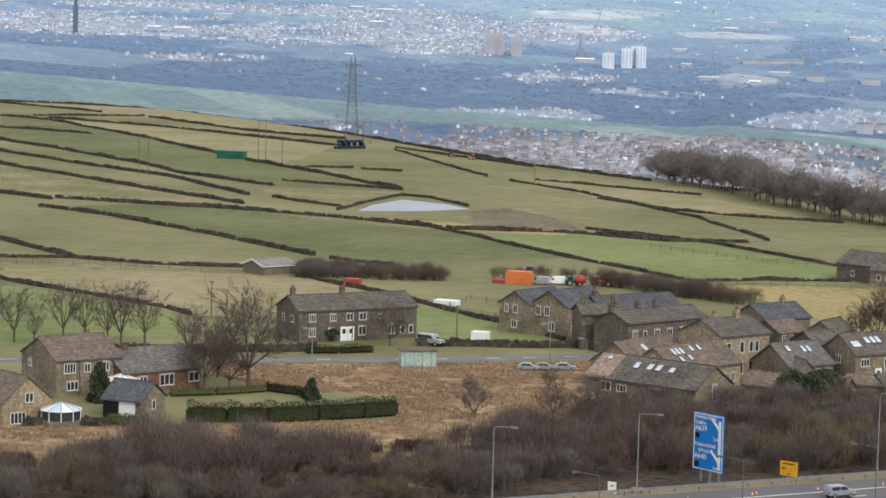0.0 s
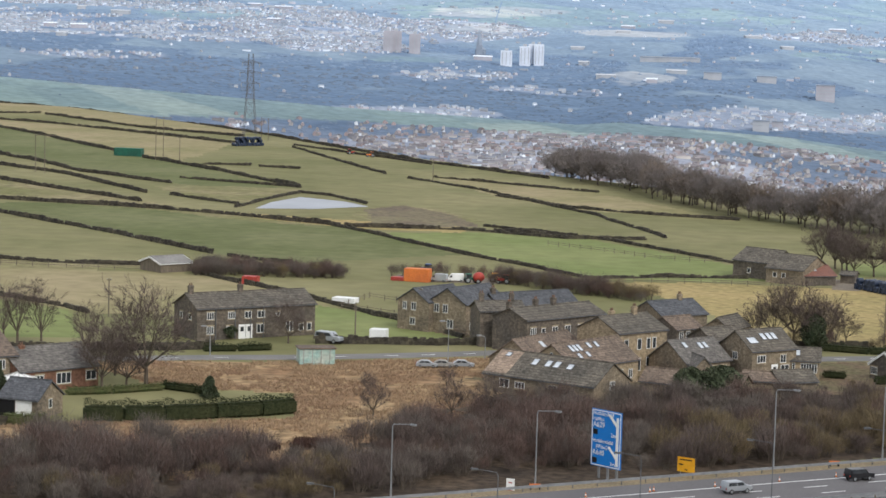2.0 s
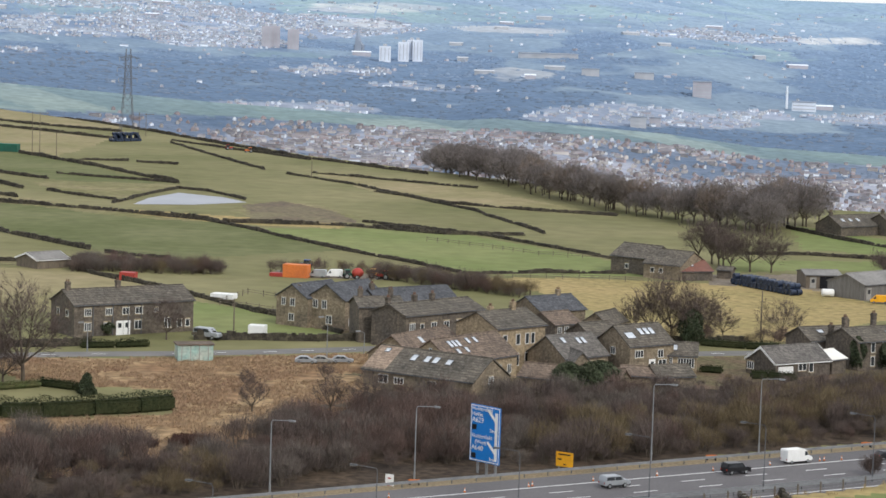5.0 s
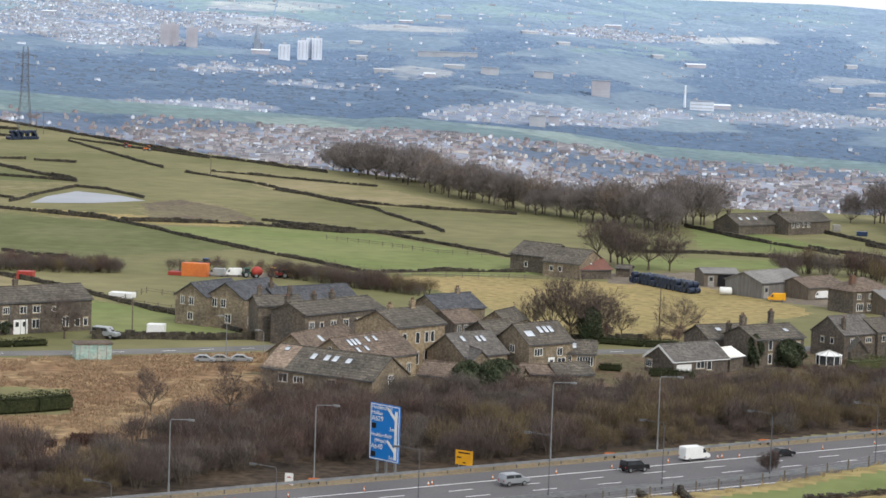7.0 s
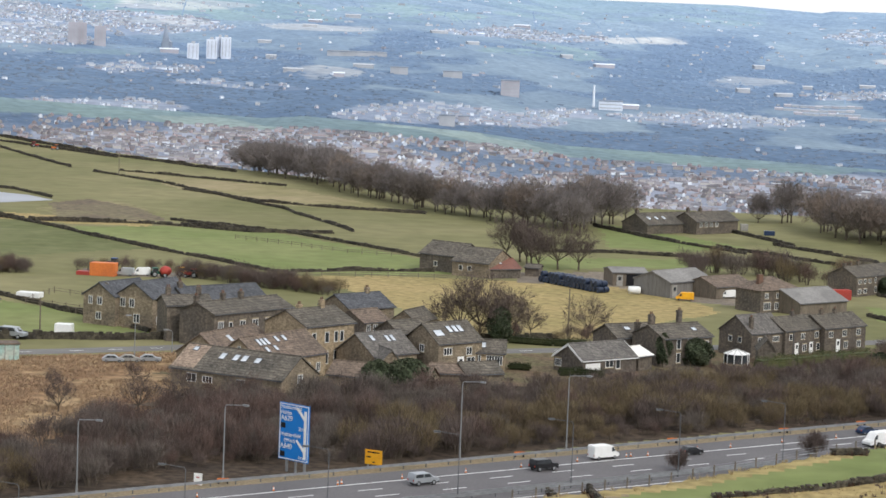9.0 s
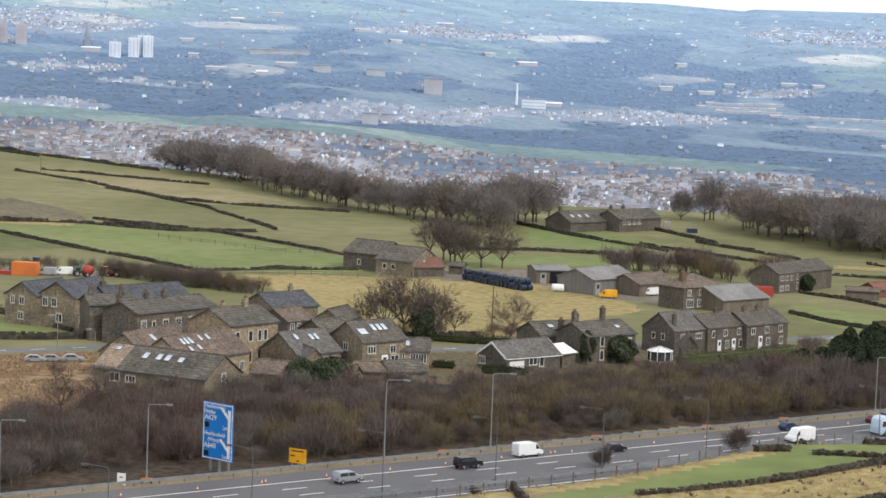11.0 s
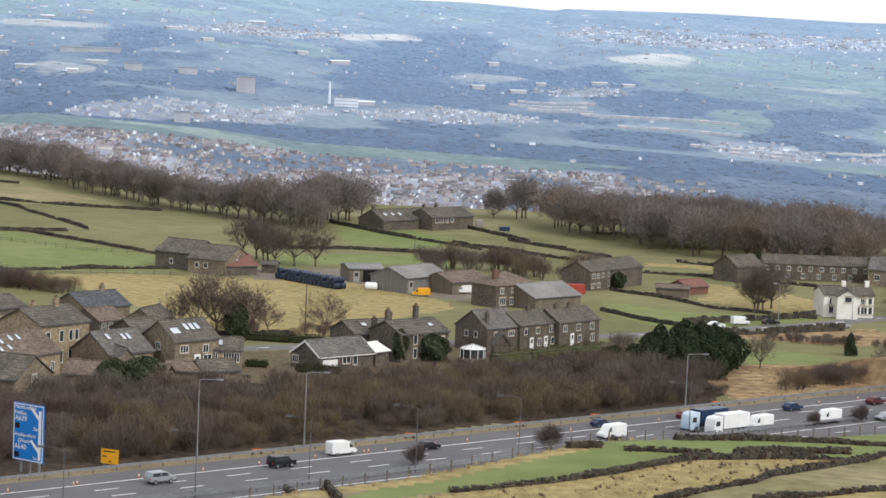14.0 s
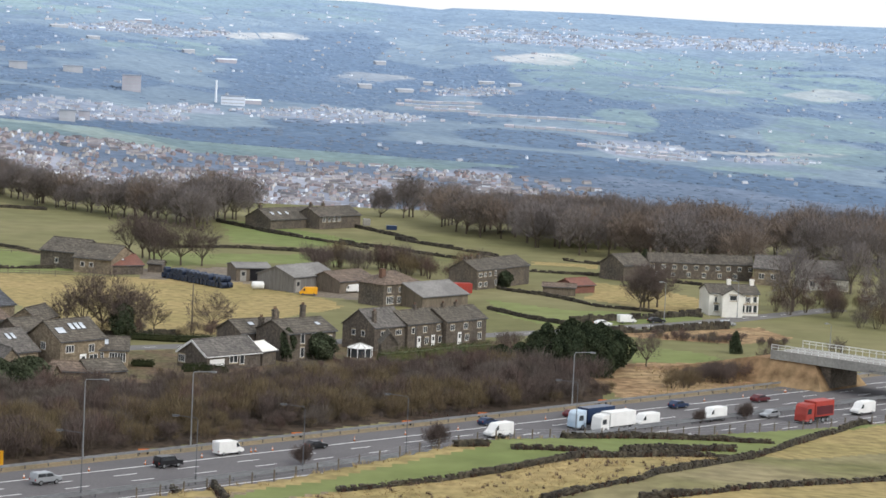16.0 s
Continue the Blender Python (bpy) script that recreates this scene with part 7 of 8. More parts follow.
def hedge_lines(n, seed):
    rs = np.random.RandomState(seed)
    pts = []
    for k in range(n):
        az, r = rs.uniform(-20, 20), rs.uniform(3300, 4800)
        d = rs.uniform(0, math.pi)
        L = rs.uniform(60, 260)
        x0, y0 = r * math.sin(radians(az)), r * math.cos(radians(az))
        for t in np.arange(0, L, 7.0):
            pts.append((x0 + math.cos(d) * t, y0 + math.sin(d) * t * 1.5))
    vs, fs = [], []
    for x, y in pts:
        if math.hypot(x, y) > 4840:
            continue
        z, b = float(land(x, y)), len(vs)
        h, w = rs.uniform(0.8, 2), rs.uniform(2, 3.5)
        vs += [(x - w, y - w, z - 2), (x + w, y - w, z - 2), (x + w, y + w, z - 2), (x - w, y + w, z - 2), (x, y, z + h)]
        fs += [(b, b + 1, b + 4), (b + 1, b + 2, b + 4), (b + 2, b + 3, b + 4), (b + 3, b, b + 4)]
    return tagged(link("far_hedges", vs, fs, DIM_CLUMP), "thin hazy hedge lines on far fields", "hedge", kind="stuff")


hedge_lines(260, 8)


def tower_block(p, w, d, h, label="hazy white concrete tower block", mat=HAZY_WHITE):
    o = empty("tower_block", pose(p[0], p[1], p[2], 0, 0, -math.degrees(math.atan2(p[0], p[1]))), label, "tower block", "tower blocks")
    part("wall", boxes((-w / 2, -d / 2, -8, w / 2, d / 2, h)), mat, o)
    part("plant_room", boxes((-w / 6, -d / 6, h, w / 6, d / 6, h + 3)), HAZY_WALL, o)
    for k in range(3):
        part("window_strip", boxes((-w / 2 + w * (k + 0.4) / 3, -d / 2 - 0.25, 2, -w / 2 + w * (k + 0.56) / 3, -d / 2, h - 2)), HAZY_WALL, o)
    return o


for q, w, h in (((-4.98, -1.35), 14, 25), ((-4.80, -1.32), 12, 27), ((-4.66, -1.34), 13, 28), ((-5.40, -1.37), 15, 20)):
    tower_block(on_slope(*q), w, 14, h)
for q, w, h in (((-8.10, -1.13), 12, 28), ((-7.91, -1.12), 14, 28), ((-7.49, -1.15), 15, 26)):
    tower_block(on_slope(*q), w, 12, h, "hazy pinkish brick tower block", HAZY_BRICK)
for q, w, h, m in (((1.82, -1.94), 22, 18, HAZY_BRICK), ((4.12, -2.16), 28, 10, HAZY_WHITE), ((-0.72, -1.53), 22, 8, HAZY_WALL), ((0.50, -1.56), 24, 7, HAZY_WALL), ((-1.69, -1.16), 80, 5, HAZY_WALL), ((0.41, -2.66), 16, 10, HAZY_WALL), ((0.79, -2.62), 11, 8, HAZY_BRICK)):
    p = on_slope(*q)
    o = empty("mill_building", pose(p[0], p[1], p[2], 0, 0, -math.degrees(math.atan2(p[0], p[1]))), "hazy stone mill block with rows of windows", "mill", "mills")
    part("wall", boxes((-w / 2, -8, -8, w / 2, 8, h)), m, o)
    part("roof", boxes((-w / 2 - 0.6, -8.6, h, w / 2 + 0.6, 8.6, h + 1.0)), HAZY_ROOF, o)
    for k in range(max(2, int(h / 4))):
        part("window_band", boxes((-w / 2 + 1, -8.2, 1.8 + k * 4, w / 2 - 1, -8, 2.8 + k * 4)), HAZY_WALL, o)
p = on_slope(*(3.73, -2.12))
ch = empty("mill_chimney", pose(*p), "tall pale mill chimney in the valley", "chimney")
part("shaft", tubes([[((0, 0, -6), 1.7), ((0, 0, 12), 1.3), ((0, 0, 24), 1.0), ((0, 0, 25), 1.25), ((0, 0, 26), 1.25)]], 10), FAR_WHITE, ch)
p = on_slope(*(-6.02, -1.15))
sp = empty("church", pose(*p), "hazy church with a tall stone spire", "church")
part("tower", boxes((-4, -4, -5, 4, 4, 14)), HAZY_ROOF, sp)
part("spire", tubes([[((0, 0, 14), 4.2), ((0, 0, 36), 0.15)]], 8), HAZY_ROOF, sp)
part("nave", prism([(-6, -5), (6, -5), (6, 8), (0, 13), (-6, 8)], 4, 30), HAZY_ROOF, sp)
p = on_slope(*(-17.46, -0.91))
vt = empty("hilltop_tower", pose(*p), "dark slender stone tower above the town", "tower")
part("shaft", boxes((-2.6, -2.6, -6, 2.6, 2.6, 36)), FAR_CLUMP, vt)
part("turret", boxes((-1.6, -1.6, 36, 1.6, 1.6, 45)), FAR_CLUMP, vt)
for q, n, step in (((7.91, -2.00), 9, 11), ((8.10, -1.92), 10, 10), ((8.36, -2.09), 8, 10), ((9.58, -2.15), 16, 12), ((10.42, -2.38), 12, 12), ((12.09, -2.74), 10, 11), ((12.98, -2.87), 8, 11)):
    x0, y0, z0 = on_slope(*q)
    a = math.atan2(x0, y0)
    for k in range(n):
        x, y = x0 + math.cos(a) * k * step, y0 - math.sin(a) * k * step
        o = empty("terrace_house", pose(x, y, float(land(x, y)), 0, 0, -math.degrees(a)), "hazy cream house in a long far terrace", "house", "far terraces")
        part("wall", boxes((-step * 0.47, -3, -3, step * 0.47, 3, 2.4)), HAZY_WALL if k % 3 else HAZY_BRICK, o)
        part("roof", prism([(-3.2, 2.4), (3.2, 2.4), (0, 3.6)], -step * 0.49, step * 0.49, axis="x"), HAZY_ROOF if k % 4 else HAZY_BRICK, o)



# ---- lamp columns, poles, pylon ----
ROAD_DEG = math.degrees(math.atan2(ROAD_DIR[1], ROAD_DIR[0]))


def lamp_column(p, h, arm, length, label="galvanised motorway lamp column", mat=STEEL, r=0.1):
    """A tapered column with an outreach arm towards arm degrees, and its lantern."""
    o = empty("lamp_column", pose(p[0], p[1], float(land(*p)), 0, 0, arm), label, "street lamp", "lamp columns")
    part("column", tubes([[((0, 0, -0.4), r * 1.3), ((0, 0, 1.2), r * 1.2), ((0, 0, 1.25), r * 0.85), ((0, 0, h - 0.4), r * 0.6), ((0.12, 0, h - 0.08), r * 0.5), ((length, 0, h + 0.12), r * 0.4)]], 8), mat, o)
    lan = part("lantern", boxes((length - 0.1, -0.14, h + 0.02, length + 0.7, 0.14, h + 0.2), bevel=0.04), mat, o)
    part("lens", boxes((length + 0.05, -0.1, h - 0.02, length + 0.6, 0.1, h + 0.02)), CONCRETE, lan)
    return o


for u, top, arm in ((7.22, 8.67, ROAD_DEG - 60), (39.55, 9.45, ROAD_DEG - 60), (55.57, 9.29, ROAD_DEG - 60),
                    (-10.79, 8.19, ROAD_DEG - 60), (123.45, 7.59, ROAD_DEG - 60)):
    lamp_column(road_point(u, 1.2), top, arm, 2.3)
for u, top in ((40.94, 7.61), (25.25, 7.24), (8.41, 6.84), (-8.72, 6.22),
               (-27.08, 5.68), (56.77, 7.69), (73.23, 7.71), (103.31, 7.37),
               (170.91, 4.16)):
    lamp_column(road_point(u, -18.1), top, 170, 2.2, "slim lamp column on the central reservation", DARK_STEEL, 0.075)


def pole(p, h, label="weathered wooden pole beside the fields", bars=(), name="wooden_pole", r=0.13):
    o = empty(name, pose(p[0], p[1], float(land(*p))), label, "pole")
    part("shaft", tubes([[((0, 0, -0.5), r), ((0, 0, h), r * 0.7)]], 7), WOOD, o)
    for z, w in bars:
        part("crossarm", boxes((-w / 2, -0.08, h - z - 0.07, w / 2, 0.08, h - z + 0.07)), WOOD, o)
        for k in (-1, 1):
            part("insulator", tubes([[((k * w * 0.42, 0, h - z + 0.07), 0.06), ((k * w * 0.42, 0, h - z + 0.3), 0.05)]], 6), CONCRETE, o)
    return o


for p, h, bars in (((-207.51, 723.86), 11.20, ()), ((-203.81, 720.65), 11.48, ((0.4, 6.5),)), ((-188.35, 796.54), 14.02, ()), ((-184.91, 792.35), 14.30, ((0.4, 5.5),)),
                   ((-178.28, 787.07), 8.37, ((0.3, 1.6),)), ((-180.27, 934.24), 8.57, ()), ((-176.52, 928.31), 8.51, ((0.4, 6.0),)), ((-91.07, 742.80), 6.75, ()),
                   ((-102.72, 402.80), 6.31, ((0.2, 0.8),)), ((-51.03, 403.11), 6.91, ((0.3, 0.9),)), ((-59.19, 387.94), 5.88, ()), ((24.20, 409.74), 8.00, ())):
    pole(p, h, bars=bars)
for p, h in (((-41.71, 364.48), 6.50), ((-37.13, 373.45), 3.41), ((111.38, 441.09), 7.42), ((127.37, 449.52), 7.19), ((134.46, 415.06), 3.76), ((-77.35, 364.23), 4.23), ((-116.49, 371.17), 7.95)):
    lamp_column(p, h, 200, 0.7, "grey street lamp beside the village road", STEEL, 0.08)

pb = (-191.28, 966.53)
py = empty("electricity_pylon", pose(pb[0], pb[1], 0, 0, 0, 20), "tall grey lattice steel electricity pylon", "pylon")


def half(z):
    return float(np.interp(z, (0, 17, 29, 31.5), (2.5, 1.3, 1.0, 0.8)))


levels = (0, 5, 9.5, 13.5, 17, 20, 23, 26, 29)
for sx, sy in ((-1, -1), (1, -1), (1, 1), (-1, 1)):
    part("leg", tubes([[((sx * half(z), sy * half(z), z), 0.12) for z in (*levels, 31.5)]], 4), DARK_STEEL, py)
for z0, z1 in zip(levels, levels[1:]):
    a, b = half(z0), half(z1)
    for (x0, y0), (x1, y1) in (((-1, -1), (1, -1)), ((1, -1), (1, 1)), ((1, 1), (-1, 1)), ((-1, 1), (-1, -1))):
        part("brace", tubes([[((x0 * a, y0 * a, z0), 0.05), ((x1 * b, y1 * b, z1), 0.05)], [((x1 * a, y1 * a, z0), 0.05), ((x0 * b, y0 * b, z1), 0.05)], [((x0 * b, y0 * b, z1), 0.05), ((x1 * b, y1 * b, z1), 0.05)]], 3), DARK_STEEL, py)
for z, w in ((20, 3.6), (24, 4.2), (28, 3.4)):
    part("crossarm", tubes([[((-w, 0, z), 0.07), ((0, half(z), z + 1.0), 0.08), ((w, 0, z), 0.07)], [((-w, 0, z), 0.07), ((0, -half(z), z), 0.08), ((w, 0, z), 0.07)]], 4), DARK_STEEL, py)
    for k in (-w, w):
        part("insulator", tubes([[((k, 0, z), 0.09), ((k, 0, z - 1.6), 0.09)]], 5), CONCRETE, py)


# ---- motorway signs and cones ----
def lettering(text, x, z, size, parent, mat=WHITE):
    cu = bpy.data.curves.new("lettering", "FONT")
    cu.body, cu.size, cu.extrude = text, size, 0.01
    cu.materials.append(mat)
    ob = new("lettering", cu)
    ob.parent = parent
    ob.matrix_basis = Matrix.Translation((x, -0.1, z)) @ pose(0, 0, 0, 90, 0, 0)
    return ob


sp_ = road_point(17.10, 2.4)
zb, zt = 1.39, 7.91
SW, SH = 4.7, zt - zb
sg = empty("motorway_sign", pose(sp_[0], sp_[1], 0, 0, 0, -41), "large blue motorway direction sign on steel legs", "road sign")
part("panel", boxes((-SW / 2, -0.06, zb, SW / 2, 0.06, zt), bevel=0.03), SIGN_BLUE, sg)
part("border", lattice([-SW / 2 + 0.1, -SW / 2 + 0.2, SW / 2 - 0.2, SW / 2 - 0.1], [zb + 0.1, zb + 0.2, zt - 0.2, zt - 0.1], -0.085, -0.06), WHITE, sg)
for x in (-1.2, 0.2, 1.6):
    part("leg", boxes((x - 0.11, 0.07, -0.4, x + 0.11, 0.3, zt - 0.3)), STEEL, sg)
part("backing_rail", boxes((-SW / 2 + 0.1, 0.06, zb + 0.4, SW / 2 - 0.1, 0.12, zb + 0.55)), STEEL, sg)
for text, x, zf, size in (("Huddersfield", -2.05, 0.90, 0.62), ("Halifax", -2.05, 0.80, 0.62), ("A629", -2.05, 0.69, 0.85), ("2m", 0.75, 0.55, 0.62), ("Huddersfield", -2.05, 0.42, 0.62), ("(West)", -1.5, 0.32, 0.62), ("A640", -2.05, 0.20, 0.85), ("1m", 0.75, 0.05, 0.62)):
    lettering(text, x, zb + SH * zf, size, sg)
part("stem", boxes((1.55, -0.085, zb + 0.35, 1.95, -0.06, zb + SH * 0.9)), WHITE, sg)
for zf in (0.80, 0.24):
    z = zb + SH * zf
    part("slip_arrow", slab((0.35, -0.09, z + 0.75), (0.55, -0.09, z + 1.0), (1.7, -0.09, z - 0.05), (1.6, -0.09, z - 0.45), 0.02), WHITE, sg)
for zf in (0.57, 0.07):
    part("junction_box", boxes((-2.05, -0.09, zb + SH * zf - 0.1, -1.35, -0.06, zb + SH * zf + 0.5)), BLACK_PAINT, sg)


def board(p, w, z0, z1, turn, mat, label, bars, name="roadworks_sign"):
    o = empty(name, pose(p[0], p[1], 0, 0, 0, turn), label, "road sign")
    part("panel", boxes((-w / 2, -0.04, z0, w / 2, 0.04, z1), bevel=0.015), mat, o)
    for x in (-w / 3, w / 3):
        part("leg", boxes((x - 0.05, 0.04, -0.3, x + 0.05, 0.14, z1 - 0.1)), STEEL, o)
    n = len(bars)
    for k, (b0, b1) in enumerate(bars):
        z = z1 - (z1 - z0) * (k + 0.5) / n
        part("text_bar", boxes((-w / 2 + w * b0, -0.055, z - 0.07, -w / 2 + w * b1, -0.04, z + 0.07)), BLACK_PAINT if mat is not WHITE else RED, o)
    return o


board(road_point(27.52, 1.6), 2.3, 0.33, 2.04, -30, YELLOW, "yellow roadworks sign with black lettering bars", ((0.15, 0.85), (0.1, 0.35), (0.45, 0.6)))
board(road_point(3.69, 0.6), 1.0, -0.43, 1.33, -20, WHITE, "narrow white roadworks sign with a red ring", ((0.3, 0.7), (0.2, 0.8)))

cone_o = empty("traffic_cone", pose(0, 0, -60), "orange and white traffic cone on the hard shoulder", "traffic cone", "traffic cones")
part("cone", tubes([[((0, 0, 0.04), 0.2), ((0, 0, 0.35), 0.14)]], 8), ORANGE, cone_o)
part("tip", tubes([[((0, 0, 0.6), 0.085), ((0, 0, 0.9), 0.035)]], 8), ORANGE, cone_o)
part("reflective_band", tubes([[((0, 0, 0.35), 0.142), ((0, 0, 0.6), 0.09)]], 8), WHITE, cone_o)
part("base", boxes((-0.25, -0.25, 0, 0.25, 0.25, 0.05)), RUBBER, cone_o)
first = True
rc = random.Random(9)
for u in np.arange(-8, 165, 8.5):
    for k in range(rc.choice((1, 1, 2, 3))):
        p = road_point(u + k * 0.9 + rc.uniform(-1, 1), -5.6 + rc.uniform(-0.3, 0.3))
        m = Matrix.Translation((p[0], p[1], 0.05)) @ Matrix.Scale(0.78, 4)
        if first:
            cone_o.matrix_basis, first = m, False
        else:
            copy_thing(cone_o, m)
for u in (6, 47, 71, 90, 104, 128):
    p = road_point(u, 0.4)
    o = empty("works_barrier", pose(p[0], p[1], 0, 0, 0, ROAD_DEG - 25), "low orange plastic works barrier on the verge", "barrier", "works barriers")
    part("board", boxes((0, -0.05, 0.4, 1.3, 0.05, 0.65), bevel=0.03), ORANGE, o)
    for x in (0.1, 1.1):
        part("foot", boxes((x, -0.3, 0, x + 0.1, 0.3, 0.41)), RUBBER, o)

# fence on the near bank
fence = empty("post_fence", Matrix.Identity(4), "thin wooden post and wire fence on the bank", "fence")
posts = [road_point(u, -37.2) for u in np.arange(18, 150, 3.0)]
pm_ = as_mesh("post", boxes((-0.06, -0.06, -0.4, 0.06, 0.06, 1.15)), WOOD)
for p in posts:
    child("post", pm_, fence, pose(p[0], p[1], float(land(*p)), 0, 0, 20))
for z in (0.5, 0.8, 1.08):
    part("wire", tubes([[((p[0], p[1], float(land(*p)) + z), 0.012) for p in posts]], 3), STEEL, fence)
for line in ([(-42.0, 556.8), (-28.9, 546.5), (-16.3, 534.3), (-0.9, 531.2)], [(-28.2, 482.6), (-16.4, 489.0), (-0.9, 490.4), (5.7, 488.7)], [(-162.4, 469.3), (-148.6, 473.0), (-129.0, 472.4), (-114.2, 472.0)], [(-57.5, 415.2), (-47.3, 402.3), (-40.1, 394.9)], [(-67.7, 427.0), (-57.4, 419.4), (-54.9, 434.5), (-65.3, 443.7)], [(-65.3, 443.7), (-67.7, 427.0)]):
    f = empty("post_fence", Matrix.Identity(4), "weathered field fence of wooden posts and rails", "fence")
    for a, b in zip(line, line[1:]):
        L = dist(a, b)
        for k in range(max(1, int(L / 3.2))):
            x, y = a[0] + (b[0] - a[0]) * k * 3.2 / L, a[1] + (b[1] - a[1]) * k * 3.2 / L
            child("post", pm_, f, pose(x, y, 0))
        part("rail", tubes([[((a[0], a[1], z), 0.04), ((b[0], b[1], z), 0.04)] for z in (0.9,)], 4), WOOD, f)
        part("rail", tubes([[((a[0], a[1], z), 0.04), ((b[0], b[1], z), 0.04)] for z in (0.5,)], 4), WOOD, f)


# ---- vehicles ----
def wheel(parent, x, y, r, w=0.22):
    t = part("tyre", tubes([[((x, y - w / 2, r), r * 0.92), ((x, y - w * 0.3, r), r), ((x, y + w * 0.3, r), r), ((x, y + w / 2, r), r * 0.92)]], 14), RUBBER, parent)
    part("rim", tubes([[((x, y - w / 2 - 0.01, r), r * 0.6), ((x, y + w / 2 + 0.01, r), r * 0.6)]], 10), STEEL, t)


def vehicle(p, deg, side, glass, width, paint, label, category, name, wheels, wr=0.32, extra=(), z=0.06, lamps=True, k_=1.0):
    """A vehicle from its side outline, with window bands, wheels and lamps; it drives towards deg."""
    L = max(q[0] for q in side)
    o = empty(name, pose(p[0], p[1], z, 0, 0, deg) @ Matrix.Scale(k_, 4) @ Matrix.Translation((-L / 2, 0, 0)), label, category)
    bm = prism(side, -width / 2, width / 2)
    bmesh.ops.bevel(bm, geom=list(bm.edges), offset=0.06, segments=2, affect="EDGES")
    part("body", bm, paint, o)
    for g in glass:
        part("window", prism(g, -width / 2 - 0.012, width / 2 + 0.012), GLASS, o)
    for x in wheels:
        for y in (-width / 2 + 0.1, width / 2 - 0.1):
            wheel(o, x, y, wr)
    if lamps:
        for y in (-width / 2 + 0.2, width / 2 - 0.2):
            part("headlight", boxes((L - 0.06, y - 0.14, 0.62, L + 0.02, y + 0.14, 0.8)), SKYLIGHT, o)
            part("tail_light", boxes((-0.02, y - 0.1, 0.7, 0.06, y + 0.1, 0.95)), RED, o)
    part("bumper", boxes((L - 0.05, -width / 2 + 0.1, 0.3, L + 0.05, width / 2 - 0.1, 0.5)), RUBBER, o)
    for nm, spec, mt in extra:
        part(nm, boxes(spec, bevel=0.04), mt, o)
    return o


CAR = [(0, 0.3), (4.2, 0.3), (4.25, 0.65), (4.1, 0.82), (3.1, 0.95), (2.45, 1.42), (1.0, 1.45), (0.25, 1.0), (0, 0.85)]
CAR_GLASS = [[(1.75, 0.98), (2.85, 0.98), (2.4, 1.34), (1.75, 1.36)], [(0.6, 0.98), (1.65, 0.98), (1.65, 1.36), (1.1, 1.36)]]
SUV = [(0, 0.45), (4.4, 0.45), (4.45, 0.9), (4.3, 1.05), (3.35, 1.15), (2.8, 1.75), (0.25, 1.78), (0.05, 1.1)]
SUV_GLASS = [[(1.8, 1.18), (3.05, 1.18), (2.7, 1.65), (1.8, 1.66)], [(0.3, 1.18), (1.7, 1.18), (1.7, 1.66), (0.38, 1.66)]]
VAN = [(0, 0.4), (5.4, 0.4), (5.5, 0.85), (5.2, 1.15), (4.75, 1.3), (4.05, 2.25), (3.7, 2.45), (0.1, 2.5), (0, 2.3)]
VAN_GLASS = [[(3.75, 1.35), (4.6, 1.35), (4.05, 2.1), (3.75, 2.1)]]


def car(p, deg, paint, label, z=0.06, k_=1.0):
    return vehicle(p, deg, CAR, CAR_GLASS, 1.75, paint, label, "car", "car", (0.8, 3.4), 0.31, z=z, k_=k_)


def suv(p, deg, paint, label, z=0.06, k_=1.0):
    return vehicle(p, deg, SUV, SUV_GLASS, 1.8, paint, label, "car", "off_road_car", (0.85, 3.5), 0.38, z=z, k_=k_)


def van(p, deg, paint, label, z=0.06, k_=1.0):
    return vehicle(p, deg, VAN, VAN_GLASS, 2.0, paint, label, "van", "van", (1.0, 4.4), 0.34, z=z, k_=k_)


def lorry(p, deg, cab, load, label, length=11.0, trim=None, k_=1.0):
    o = vehicle(p, deg, [(length - 2.3, 0.5), (length, 0.5), (length, 1.6), (length - 0.25, 2.9), (length - 0.7, 3.3), (length - 2.3, 3.4)], [[(length - 1.5, 1.7), (length - 0.35, 1.7), (length - 0.5, 2.6), (length - 1.5, 2.6)]],
                2.45, cab, label, "lorry", "lorry", (1.6, 2.9, length - 1.4), 0.5, lamps=False, k_=k_)
    part("load_box", boxes((0, -1.25, 1.1, length - 2.5, 1.25, 3.7), bevel=0.05), load, o)
    part("chassis", boxes((0.1, -0.5, 0.6, length - 1, 0.5, 1.1)), DARK_STEEL, o)
    if trim:
        part("side_curtain", boxes((0.3, -1.28, 1.4, length - 2.8, 1.28, 2.9)), trim, o)
    return o


E_, W_ = ROAD_DEG, ROAD_DEG + 180
van((22.42, 296.97), E_, WHITE, "white high-roofed panel van on the motorway", k_=0.7)
suv((14.85, 287.94), E_, BLACK_PAINT, "black estate car on the motorway", k_=0.78)
suv((0.91, 276.40), E_, SILVER, "silver off-road car on the motorway", k_=0.78)
car((58.45, 322.78), E_, NAVY_PAINT, "dark blue saloon on the motorway", k_=0.7)
car((71.56, 330.90), E_, MAROON_PAINT, "dark red car on the motorway", k_=0.7)
car((33.53, 302.22), E_, BLACK_PAINT, "dark hatchback on the motorway", k_=0.7)
car((88.79, 340.88), E_, NAVY_PAINT, "dark saloon on the far lanes", k_=0.75)
lorry((105.53, 330.93), W_, RED, RED, "red articulated lorry with a red container", 7.6, MAROON_PAINT, 0.82)
lorry((72.15, 322.18), W_, PALE_BLUE, NAVY_PAINT, "blue-cabbed lorry with a dark blue load", 9.5, NAVY_PAINT, 0.76)
